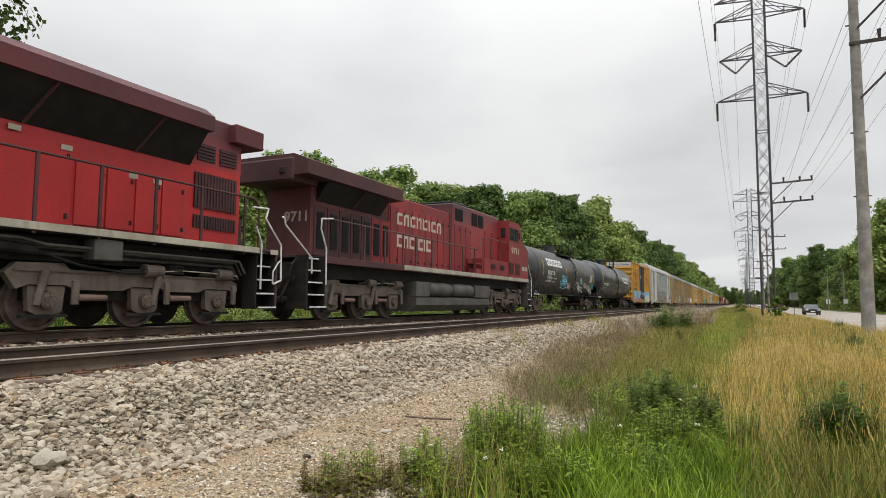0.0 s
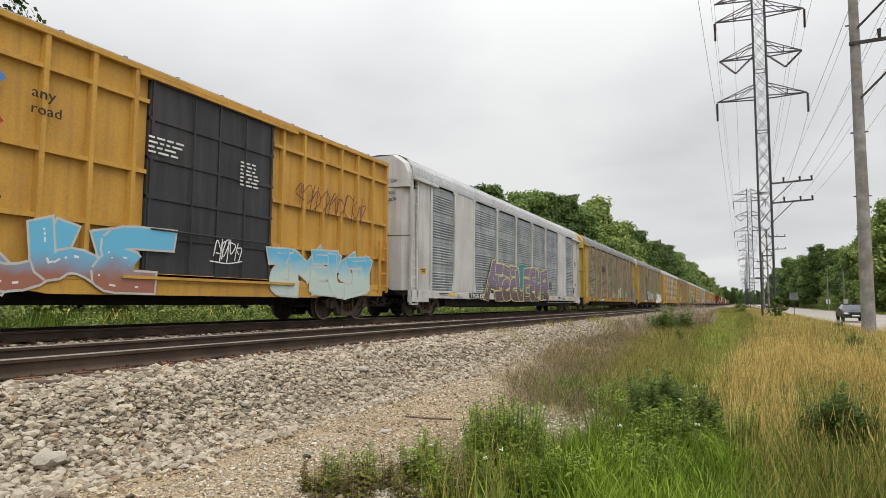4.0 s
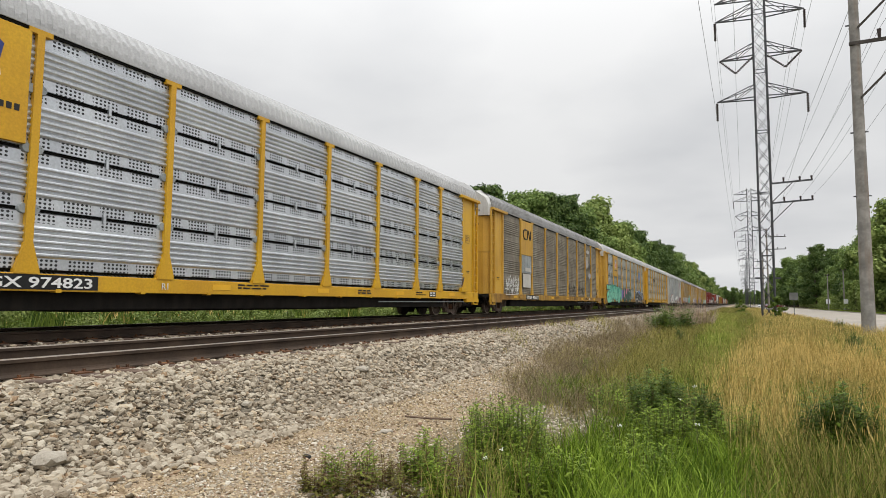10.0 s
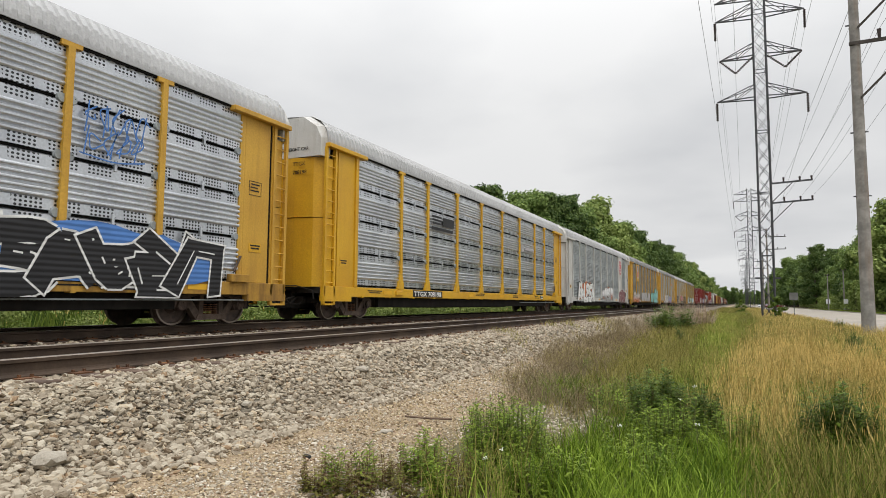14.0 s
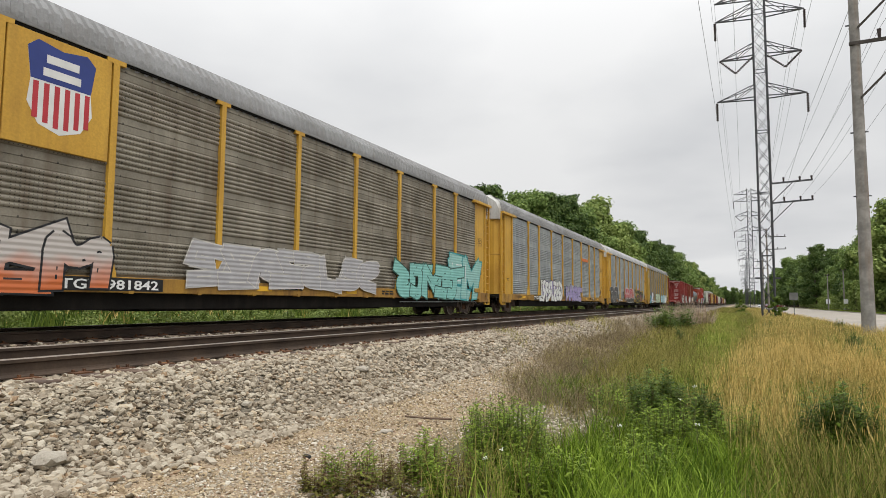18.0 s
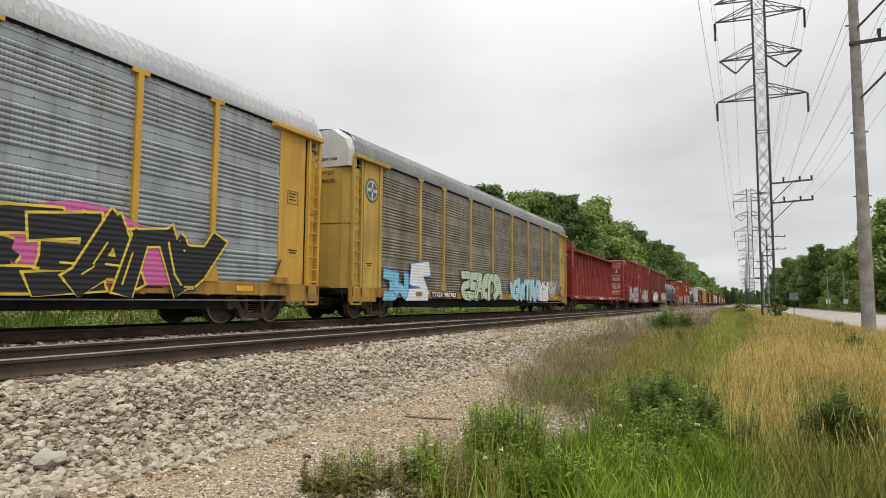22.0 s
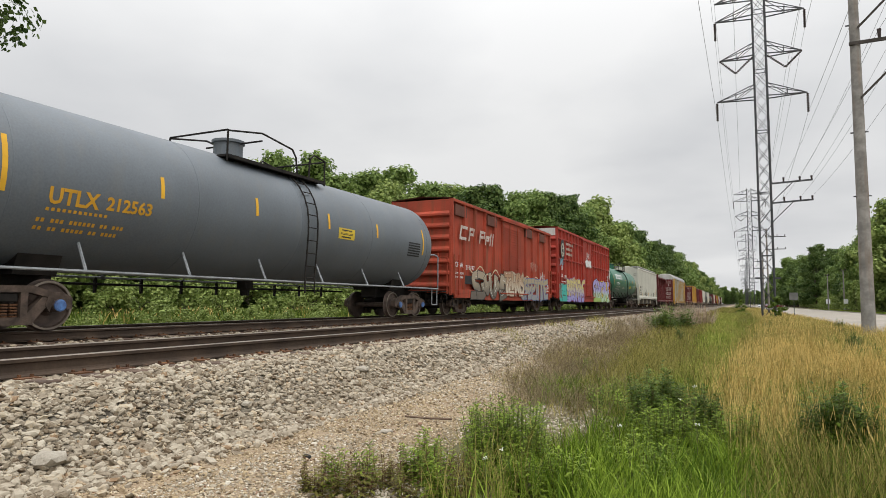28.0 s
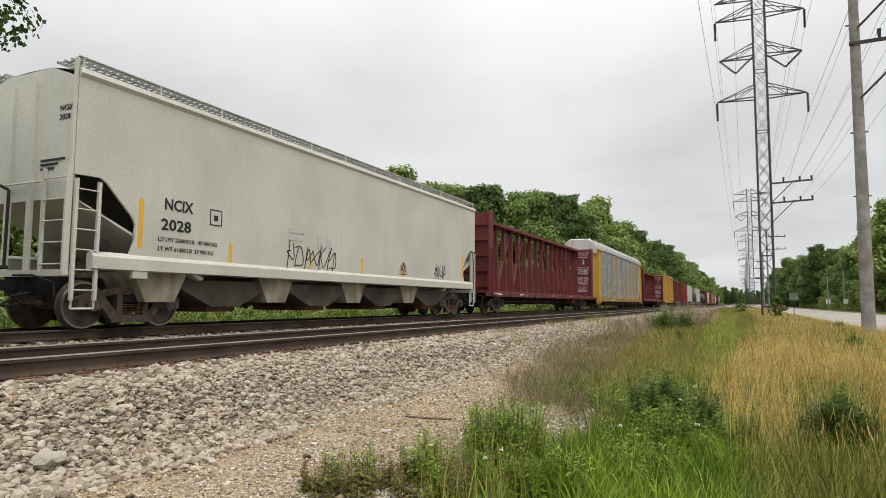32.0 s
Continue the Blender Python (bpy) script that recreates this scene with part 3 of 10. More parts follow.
def build_side_frame():
    bm = bmesh.new()
    for s in (-1, 1):
        prism(bm, [(s * 1.16, 0.40), (s * 1.16, 0.60), (s * 0.95, 0.70), (s * 0.72, 0.66), (s * 0.66, 0.46), (s * 0.74, 0.34), (s * 0.80, 0.50), (s * 0.98, 0.52), (s * 1.06, 0.38)], -0.09, 0.09)
        prism(bm, [(s * 0.80, 0.56), (s * 0.62, 0.62), (s * 0.30, 0.24), (s * 0.44, 0.13)], -0.075, 0.075)
        prism(bm, [(s * 0.24, 0.22), (s * 0.36, 0.22), (s * 0.36, 0.70), (s * 0.24, 0.70)], -0.085, 0.085)
    prism(bm, [(-0.98, 0.64), (-0.45, 0.80), (0.45, 0.80), (0.98, 0.64), (0.70, 0.60), (0.40, 0.68), (-0.40, 0.68), (-0.70, 0.60)], -0.085, 0.085)
    prism(bm, [(-0.46, 0.12), (0.46, 0.12), (0.40, 0.25), (-0.40, 0.25)], -0.10, 0.10)
    return bm


def build_springs():
    bm = bmesh.new()
    for y in (-0.16, 0.0, 0.16):
        for k in range(5):
            tube(bm, (0, y, 0.255 + k * 0.05), (0, y, 0.283 + k * 0.05), 0.07, n=10)
    return bm


def build_bolster():
    bm = bmesh.new()
    box(bm, -1.06, 1.06, -0.21, 0.21, 0.51, 0.665, 0.02)
    box(bm, -0.35, 0.35, -0.25, 0.25, 0.66, 0.74)
    for s in (-1, 1):
        beam(bm, (-0.75, s * 0.42, 0.36), (0.75, s * 0.42, 0.36), 0.08, 0.12)
        for x in (-0.75, 0.75):
            box(bm, x - 0.05, x + 0.05, s * 0.42 - 0.06 if s > 0 else s * 0.42 - 0.06, s * 0.42 + 0.06, 0.24, 0.60)
    return bm


def build_tread():
    bm = bmesh.new()
    for e in (-1, 1):
        lathe(bm, [(e * 0.829, 0.449), (e * 0.833, 0.446), (e * 0.833, 0.412), (e * 0.829, 0.409)], n=28, cap=False)
    return bm


def bogie(parent, y, cap=None, tone=None, near=True):
    tone = tone or STEEL_TRUCK
    b = share("bogie", mesh_once("bogie_bolster", build_bolster, STEEL_DARK), parent, pose(0, y, 0))
    for s in (-1, 1):
        share("side_frame", mesh_once("side_frame_" + tone.name, build_side_frame, tone), b, pose(s * 1.0, 0, 0), "cast steel side frame")
        share("spring_nest", mesh_once("spring_nest", build_springs, RUSTY), b, pose(s * 1.0, 0, 0))
        w = share("wheelset", mesh_once("wheelset", build_wheelset, WHEEL), b, pose(0, s * AXLE_GAP, WHEEL_R), "steel wheels on one axle")
        WHEELSETS.append((w, s * AXLE_GAP, WHEEL_R))
        if near:
            share("tread", mesh_once("wheel_tread", build_tread, RAIL_TOP), w, None, "polished wheel rim")
    if cap:
        for s in (-1, 1):
            share("bearing_cap", mesh_once("bearing_cap_" + cap.name, lambda: lathe(bmesh.new(), [(0, 0.11), (0.03, 0.11), (0.045, 0.08)], n=12), cap), b, pose(1.14, s * AXLE_GAP, WHEEL_R), "painted bearing cap")
    return b


def build_coupler():
    bm = bmesh.new()
    box(bm, -0.08, 0.08, 0.12, 1.0, 0.72, 0.92, 0.01)
    prism(bm, [(-0.17, 0.30), (0.14, 0.26), (0.15, 0.05), (0.05, -0.04), (-0.05, 0.08), (-0.14, -0.02), (-0.20, 0.10)], 0.68, 0.98, "z")
    tube(bm, (0.10, 0.75, 0.9), (0.62, 0.72, 0.95), 0.015)
    pipe(bm, [(0.22, 0.75, 0.72), (0.24, 0.55, 0.58), (0.20, 0.30, 0.42), (0.10, 0.02, 0.40)], 0.022)
    pipe(bm, [(0.45, 0.95, 0.66), (0.44, 0.70, 0.50), (0.42, 0.35, 0.44), (0.44, 0.05, 0.50), (0.46, -0.25, 0.60)], 0.028)
    pipe(bm, [(0.60, 1.3, 0.62), (0.58, 0.9, 0.46), (0.56, 0.5, 0.50), (0.60, 0.3, 0.62), (0.62, 0.62, 0.68)], 0.022)
    pipe(bm, [(0.20, 0.55, 1.0), (0.75, 0.56, 1.0), (1.30, 0.60, 0.86), (1.34, 0.60, 0.62)], 0.018)
    box(bm, 0.30, 0.62, 1.05, 1.75, 0.50, 0.70)
    tube(bm, (0.72, 1.2, 0.60), (0.72, 1.8, 0.60), 0.10, n=10)
    return bm


def couplers(parent, length):
    me = mesh_once("coupler", build_coupler, STEEL_DARK)
    share("coupler", me, parent, None, "knuckle coupler with air hose")
    share("coupler", me, parent, pose(0, length, 0, 0, 0, 180), "knuckle coupler with air hose")


def ladder(parent, material, x, y0, y1, z0, z1, n, name="ladder", deep=0.06):
    bm = bmesh.new()
    for y in (y0, y1):
        box(bm, x, x + deep, y - 0.03, y + 0.03, z0, z1)
    for k in range(n):
        z = z0 + (z1 - z0) * (k + 0.5) / n
        tube(bm, (x + deep * 0.7, y0, z), (x + deep * 0.7, y1, z), 0.014, n=6)
    return part(name, bm, material, parent)


def end_ladder(parent, material, y, x0, x1, z0, z1, n, name="ladder"):
    bm = bmesh.new()
    for x in (x0, x1):
        box(bm, x - 0.025, x + 0.025, y - 0.06, y, z0, z1)
    for k in range(n):
        z = z0 + (z1 - z0) * (k + 0.5) / n
        tube(bm, (x0, y - 0.05, z), (x1, y - 0.05, z), 0.014, n=6)
    return part(name, bm, material, parent)


def vehicle(name, u, length, label, category, group="freight train"):
    t = thing(name, FAR_TRACK, u, RAIL, label, category, group)
    ROLLING.append((t, u))
    t["span"] = length
    return t


PAINTS = {}


def paint(name, c, rough=0.55):
    if name not in PAINTS:
        PAINTS[name] = mat("spray_" + name, c, tuple(x * 0.85 for x in c), rough, 0, 3, 30, 0.03, cheap=True)
    return PAINTS[name]


def blob(n, ry, rz, seed, rough=0.22):
    """Uneven outline of a sprayed patch."""
    return [(ry * math.cos(a) * (1 + rough * noise.noise((math.cos(a) * 2.2, math.sin(a) * 2.2, seed))), rz * math.sin(a) * (1 + rough * noise.noise((math.cos(a) * 2.5, math.sin(a) * 2.5, seed + 9)))) for a in [2 * math.pi * k / n for k in range(n)]]


RIBBED = {}


def ribbed(m):
    """The same paint lying over pressed sheeting: the ridges show through it."""
    if m.name not in RIBBED:
        c = m.copy()
        c.name = m.name + "_on_sheeting"
        n, l = c.node_tree.nodes, c.node_tree.links
        tc, sx = n.new("ShaderNodeTexCoord"), n.new("ShaderNodeSeparateXYZ")
        l.new(tc.outputs["Object"], sx.inputs[0])
        k, sn = n.new("ShaderNodeMath"), n.new("ShaderNodeMath")
        k.operation, sn.operation = "MULTIPLY", "SINE"
        k.inputs[1].default_value = 2 * math.pi / 0.105
        l.new(sx.outputs["Z"], k.inputs[0]); l.new(k.outputs[0], sn.inputs[0])
        bp = n.new("ShaderNodeBump")
        bp.inputs["Strength"].default_value, bp.inputs["Distance"].default_value = 0.22, 0.02
        l.new(sn.outputs[0], bp.inputs["Height"]); l.new(bp.outputs["Normal"], n["Principled BSDF"].inputs["Normal"])
        RIBBED[m.name] = c
    return RIBBED[m.name]


FORMS = [[(0.0, 0.0), (0.12, 0.95), (0.85, 1.0), (0.95, 0.55), (0.2, 0.45), (1.0, 0.0)],
         [(0.95, 1.0), (0.15, 0.85), (0.05, 0.2), (0.9, 0.0), (1.0, 0.42), (0.5, 0.45)],
         [(0.0, 0.05), (0.48, 1.05), (1.0, 0.0), (0.75, 0.4), (0.2, 0.38)],
         [(1.0, 0.95), (0.1, 1.0), (0.25, 0.52), (0.9, 0.5), (0.85, 0.02), (-0.05, 0.0)],
         [(0.05, 1.0), (0.0, 0.1), (0.5, 0.55), (1.0, 0.0), (0.92, 1.0)],
         [(0.0, 1.0), (1.0, 0.92), (0.5, 0.95), (0.45, 0.0), (0.95, 0.05)],
         [(0.95, 0.95), (0.05, 0.98), (0.1, 0.5), (0.7, 0.52), (0.1, 0.5), (0.0, 0.05), (1.0, -0.02)],
         [(0.0, 0.95), (0.15, 0.05), (0.85, 0.0), (1.0, 1.0)]]


def graffiti(parent, x, y, z, count, width, height, fill, edge=None, cloud=None, seed=1, label="spray-painted graffiti"):
    """Sprayed piece: a cloud of colour, interlocking bent strokes with an outline, a fill and quick highlights, each a thin coat."""
    edge = edge or paint("black", (0.02, 0.02, 0.022))
    if parent.name.startswith("car_carrier"):
        fill, edge, cloud = ribbed(fill), ribbed(edge), ribbed(cloud) if cloud else None
    rnd = random.Random(seed * 7 + 1)
    if cloud:
        bm = bmesh.new()
        pts = blob(52, width * 0.49, height * 0.56, seed, 0.32)
        prism(bm, [(y + width / 2 + a, max(z + 0.25, z + height * 0.50 + b)) for a, b in pts], x, x + 0.004)
        part("graffiti_cloud", bm, cloud, parent, label)
    n = max(1, round(count * 1.25))
    cell = width / n
    fat = 0.17 * min(height * 0.9, cell * 1.25)
    rim = max(0.028, 0.034 * height)
    outline, body, shine = bmesh.new(), bmesh.new(), bmesh.new()
    for k in range(n):
        form = FORMS[rnd.randrange(len(FORMS))]
        flip, upset, lean = rnd.random() < 0.5, rnd.random() < 0.5, rnd.uniform(-0.15, 0.28)
        pts = []
        for a, b in form:
            a, b = (1 - a if flip else a), (1 - b if upset else b)
            a, b = a + rnd.uniform(-0.10, 0.10), b + rnd.uniform(-0.07, 0.07)
            pts.append((y + (k - 0.10 + a * 1.25 + lean * (b - 0.5)) * cell, z + fat * 0.9 + b * (height - 1.8 * fat)))
        lift = x + 0.006 + 0.0030 * k
        curvy = rnd.random() < 0.65
        if curvy:
            for _ in range(2):
                soft = [pts[0]]
                for (a, b), (c, d) in zip(pts[:-1], pts[1:]):
                    soft += [(a * 0.75 + c * 0.25, b * 0.75 + d * 0.25), (a * 0.25 + c * 0.75, b * 0.25 + d * 0.75)]
                pts = soft + [pts[-1]]
        for q, (p0, p1) in enumerate(zip(pts[:-1], pts[1:])):
            dy, dz = p1[0] - p0[0], p1[1] - p0[1]
            ln = math.hypot(dy, dz) or 1
            uy, uz = dy / ln, dz / ln
            inner = curvy and 0 < q < len(pts) - 2
            w0, w1 = (fat * 1.05, fat * 1.05) if curvy else (fat * rnd.uniform(0.8, 1.25), fat * rnd.uniform(0.8, 1.35))
            cut = 0.0 if inner else rnd.uniform(-0.5, 0.5)
            for bmx, grow, d in ((outline, rim, 0.0), (body, 0.0, 0.0014)):
                e = fat * (0.35 if inner else 0.7) + (0.0 if inner else grow)
                quad = [(p0[0] - uy * e * (1 + cut) - uz * (w0 + grow), p0[1] - uz * e * (1 + cut) + uy * (w0 + grow)), (p0[0] - uy * e * (1 - cut) + uz * (w0 + grow), p0[1] - uz * e * (1 - cut) - uy * (w0 + grow)),
                        (p1[0] + uy * e * (1 + cut) + uz * (w1 + grow), p1[1] + uz * e * (1 + cut) - uy * (w1 + grow)), (p1[0] + uy * e * (1 - cut) - uz * (w1 + grow), p1[1] + uz * e * (1 - cut) + uy * (w1 + grow))]
                quad = [(a, max(0.60, b)) for a, b in quad]
                prism(bmx, quad, lift + d + 0.00006 * q - 0.003, lift + d + 0.00006 * q)
            if rnd.random() < (0.25 if curvy else 0.6):
                o, h = rnd.uniform(0.25, 0.5) * fat, 0.012 + 0.01 * rnd.random()
                a0, a1 = rnd.uniform(0, 0.3), rnd.uniform(0.5, 0.95)
                c0 = (p0[0] + dy * a0 - uz * o, p0[1] + dz * a0 + uy * o)
                c1 = (p0[0] + dy * a1 - uz * o, p0[1] + dz * a1 + uy * o)
                if min(c0[1], c1[1]) > 0.64:
                    prism(shine, [(c0[0] - uz * h, c0[1] + uy * h), (c0[0] + uz * h, c0[1] - uy * h), (c1[0] + uz * h, c1[1] - uy * h), (c1[0] - uz * h, c1[1] + uy * h)], lift + 0.002, lift + 0.0028)
    tagged(part("graffiti_outline", outline, edge, parent, label), kind="stuff")
    tagged(part("graffiti_fill", body, fill, parent, label), kind="stuff")
    if len(shine.verts):
        tagged(part("graffiti_highlight", shine, edge if rnd.random() < 0.6 else paint("white", (0.72, 0.72, 0.70)), parent, label), kind="stuff")


def warning_plate(parent, x, y, z, w=0.42, h=0.22):
    p = plate(parent, YELLOW_NEW, "warning_plate", x, y, y + w, z, z + h, "yellow warning plate")
    bars(p, BLACK, x + 0.008, y + 0.04, z + h - 0.04, [(0, 0, w - 0.08, 0.035), (0.03, 0.07, w - 0.14, 0.035)])


def data_block(parent, x, y, z, material, rows, w, h=0.055, gap=0.11, seed=3):
    rnd = random.Random(seed)
    out = []
    for k in range(rows):
        o = 0.0
        while o < w * 0.8:
            ln = min(w - o, rnd.uniform(0.10, 0.32) * max(0.5, w))
            out.append((o, k * gap, ln, h))
            o += ln + 0.06
    bars(parent, material, x, y, z, out)


# ---- car carrier ---------------------------------------------------------------------
CC_LEN = 28.45
SILL_YELLOW = mat("grimy_yellow_sill_paint", (0.44, 0.25, 0.038), (0.25, 0.13, 0.03), 0.6, 0, 1.1, 25, 0.1, (0.09, 0.045, 0.02), 0.75)
UNDER_DARK = mat("oily_black_well_side", (0.020, 0.018, 0.016), (0.011, 0.010, 0.009), 0.85, 0, 2, 30, 0.1, (0.035, 0.028, 0.022), 0.4, spec=0.1)
# black for open gaps and slots: the shade in them put into the colour
GAP_SHADE = mat("dark_gap_steel", (0.010, 0.009, 0.008), (0.006, 0.006, 0.006), 0.9, 0, 3, 40, 0.1, spec=0.1)


def corrugation(y0, y1, bold):
    """One bay of side sheeting in four tiers: flat bands and groups of rounded ridges pressed along it."""
    prof = [(1.425, 1.00)]
    for k in range(4):
        z = 1.03 + k * 1.03
        if bold:
            prof += [(1.37, z), (1.37, z + 0.04), (1.435, z + 0.045), (1.435, z + 0.23)]
            z, n, p, d = z + 0.235, 5, 0.112, 0.040
        else:
            n, p, d = 7, 0.105, 0.026
        for j in range(n):
            prof += [(1.435, z), (1.435 + d * 0.7, z + p * 0.18), (1.435 + d, z + p * 0.38), (1.435 + d, z + p * 0.58), (1.435 + d * 0.6, z + p * 0.76), (1.435, z + p * 0.90)]
            z += p
        prof += [(1.435, z), (1.435, z + 0.20)] if bold else [(1.435, z), (1.440, z + 0.01), (1.440, z + 0.135), (1.428, z + 0.14), (1.428, z + 0.15), (1.440, z + 0.155), (1.435, z + 0.28)]
    prof.append((1.425, 5.16))
    bm = bmesh.new()
    loft(bm, prof, [y0, y1])
    return bm


def build_rib():
    bm = bmesh.new()
    prism(bm, [(-0.21, 0.99), (0.21, 0.99), (0.20, 1.06), (0.07, 1.52), (0.065, 5.08), (0.20, 5.08), (0.20, 5.17), (-0.20, 5.17), (-0.20, 5.08), (-0.065, 5.08), (-0.07, 1.52), (-0.20, 1.06)], 1.40, 1.52)
    return bm


def build_roof():
    prof = [(-1.47, 5.13), (-1.465, 5.36), (-1.40, 5.62), (-1.20, 5.88), (-0.85, 6.05), (0, 6.12), (0.85, 6.05), (1.20, 5.88), (1.40, 5.62), (1.465, 5.36), (1.47, 5.13)]
    bm = bmesh.new()
    rows = []
    y, k = 0.95, 0
    while y < 27.5:
        d = (0.0, 0.0, -0.045, -0.045)[k % 4]
        rows.append([bm.verts.new((x * (1 + d / 3), y, z + d)) for x, z in prof])
        y += (0.085, 0.03, 0.07, 0.03)[k % 4]
        k += 1
    for a, b in zip(rows[:-1], rows[1:]):
        for k in range(len(prof) - 1):
            bm.faces.new((a[k], a[k + 1], b[k + 1], b[k]))
    return bm


def build_end_cap():
    """Sloped cap that closes the roof's end."""
    bm = bmesh.new()
    front = [(-1.40, 4.78), (1.40, 4.78), (1.40, 5.30), (1.22, 5.66), (0.75, 5.98), (-0.75, 5.98), (-1.22, 5.66), (-1.40, 5.30)]
    back = [(-1.46, 4.78), (1.46, 4.78), (1.465, 5.36), (1.36, 5.72), (0.85, 6.08), (-0.85, 6.08), (-1.36, 5.72), (-1.465, 5.36)]
    a = [bm.verts.new((x, 0.70, z)) for x, z in front]
    b = [bm.verts.new((x, 1.06, z)) for x, z in back]
    for k in range(8):
        bm.faces.new((a[k], a[(k + 1) % 8], b[(k + 1) % 8], b[k]))
    bm.faces.new(a[::-1]); bm.faces.new(b)
    bmesh.ops.recalc_face_normals(bm, faces=bm.faces[:])
    box(bm, 0.55, 0.57, 0.69, 0.72, 5.3, 5.95)
    return bm


def car_carrier(u, panels, frame, roof, cap, label, ribs, bold=False, plates=(), number="", mark="TTGX", marks=True, name="car_carrier", side_colour=None, sill=None, seed=0):
    t = vehicle(name, u, CC_LEN, label, "rail car")
    L = CC_LEN
    sill = sill or (SILL_YELLOW if frame in (YELLOW, YELLOW_OLD) else frame)
    # underframe
    part("centre_sill", boxes((-0.32, 0.32, 0.9, L - 0.9, 0.35, 0.86), (-0.6, 0.6, 9, 19, 0.32, 0.5)), STEEL_DARK, t, "grimy black underframe")
    part("floor_frame", boxes((-1.38, 1.38, 0.9, L - 0.9, 0.80, 0.98)), STEEL_DARK, t)
    part("side_skirt", boxes((1.18, 1.30, 4.2, L - 4.2, 0.38, 0.80)), UNDER_DARK, t, "black well side below the sill")
    for s in (-1, 1):
        x0, x1 = sorted((s * 1.36, s * 1.50))
        bm = boxes((x0, x1, 0.85, L - 0.85, 0.70, 1.0), bevel=0.01)
        for yy in (0.85, L - 2.25):
            box(bm, x0, x1 + 0.02 * (s > 0), yy, yy + 1.4, 0.56, 0.72)
        for k in range(14):
            yy = 2.9 + k * 1.72
            box(bm, min(x0, x1) - 0.01, max(x0, x1) + 0.012, yy - 0.05, yy + 0.05, 0.68, 0.74)
        part("side_sill", bm, sill, t)
        part("top_rail", boxes((x0, x1, 2.5, L - 2.5, 5.18, 5.24)), roof, t)
        # black strip stands in for the shade under the roof edge
        part("eave_gap", boxes((x0, x1 - 0.02 * s if s > 0 else x1, 2.5, L - 2.5, 5.13, 5.18)), GAP_SHADE, t, "dark joint under the roof edge")
    # side sheets between the posts
    stops = [2.55, *ribs, L - 2.55]
    for s in (1, -1):
        for a, b in zip(stops[:-1], stops[1:]):
            key = "sheet_%s_%.2f_%.2f" % (panels.name, a, b)
            me = mesh_once(key + str(bold), lambda: corrugation(a, b, bold), panels)
            solid = [p for p in plates if abs(p[0] - a) < 0.3]
            if solid and s > 0 and solid[0][2] == "full":
                part("solid_panel", boxes((1.40, 1.50, a + 0.01, b - 0.01, 1.0, 5.16), bevel=0.01), solid[0][1], t, "plain steel side panel")
                continue
            share("side_panel", me, t, None if s > 0 else pose(0, a + b, 0, 0, 0, 180))
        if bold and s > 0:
            # black strips laid into the slots in place of the shade there
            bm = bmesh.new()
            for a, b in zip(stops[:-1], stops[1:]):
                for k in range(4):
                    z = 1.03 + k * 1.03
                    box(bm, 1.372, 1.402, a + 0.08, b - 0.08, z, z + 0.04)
            tagged(part("panel_slot", bm, GAP_SHADE, t, "black slots between the side panels"), kind="stuff")
            for a, b in zip(stops[:-1], stops[1:]):
                for k in range(1, 4):
                    share("panel_clip", mesh_once("panel_clip", lambda: boxes((1.40, 1.475, -0.03, 0.03, -0.10, 0.12), bevel=0.008), panels), t, pose(0, (a + b) / 2, 1.05 + k * 1.03))
                    for yy in (a + 0.10, b - 0.10):
                        share("hinge_plate", mesh_once("hinge_plate", lambda: tube(bmesh.new(), (1.42, 0, 0), (1.475, 0, 0), 0.10, 0.08, 12), GALV_GREY), t, pose(0, yy, 1.05 + k * 1.03))
        for r in ribs:
            share("post", mesh_once("rib_" + frame.name, build_rib, frame), t, pose(0, r, 0) if s > 0 else pose(0, r, 0, 0, 0, 180))
    # ends
    for e in (0, 1):
        m = pose(0, 0, 0) if e == 0 else pose(0, L, 0, 0, 0, 180)
        share("roof_cap", mesh_once("roof_cap_" + cap.name, build_end_cap, cap), t, m, "arched roof end cap")

        def door():
            bm = bmesh.new()
            pts = [(-1.42, 1.30), (-1.38, 0.98), (-1.1, 0.80), (-0.5, 0.70), (0.5, 0.70), (1.1, 0.80), (1.38, 0.98), (1.42, 1.30)]
            for z0, z1, k in ((0.98, 2.98, 0), (3.0, 4.76, 0.02)):
                prism(bm, [(a, b - k) for a, b in pts] + [(1.36, 1.34), (-1.36, 1.34)], z0, z1, "z")
            box(bm, -0.02, 0.02, 0.66, 0.72, 1.0, 4.74)
            return bm
        share("end_door", mesh_once("end_door_" + frame.name, door, frame), t, m, "closed two-leaf end door")
        for s in (1, -1):
            def corner(s=s):
                bm = bmesh.new()
                x0, x1 = sorted((s * 1.36, s * 1.46))
                box(bm, x0, x1, 1.52, 2.42, 1.0, 5.06, 0.01)          # smooth door pocket
                box(bm, x0, x1 + 0.05 * (s > 0), 2.42, 2.58, 1.0, 5.08)
                box(bm, min(x0, s * 1.62), max(x1, s * 1.60), 0.88, 2.95, 5.06, 5.18, 0.01)   # door track hood
                box(bm, x0, x1, 1.34, 1.44, 1.0, 5.06)
                return bm
            share("corner_panel", mesh_once("corner_%d_%s" % (s, frame.name), corner, frame), t, m)
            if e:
                # black sheet stands in for the shade in the slot
                share("door_slot", mesh_once("door_slot_%d" % s, lambda s=s: boxes((min(s * 1.425, s * 1.432), max(s * 1.425, s * 1.432), 1.44, 1.525, 1.0, 5.06)), GAP_SHADE), t, m, "dark slot behind the ladder")

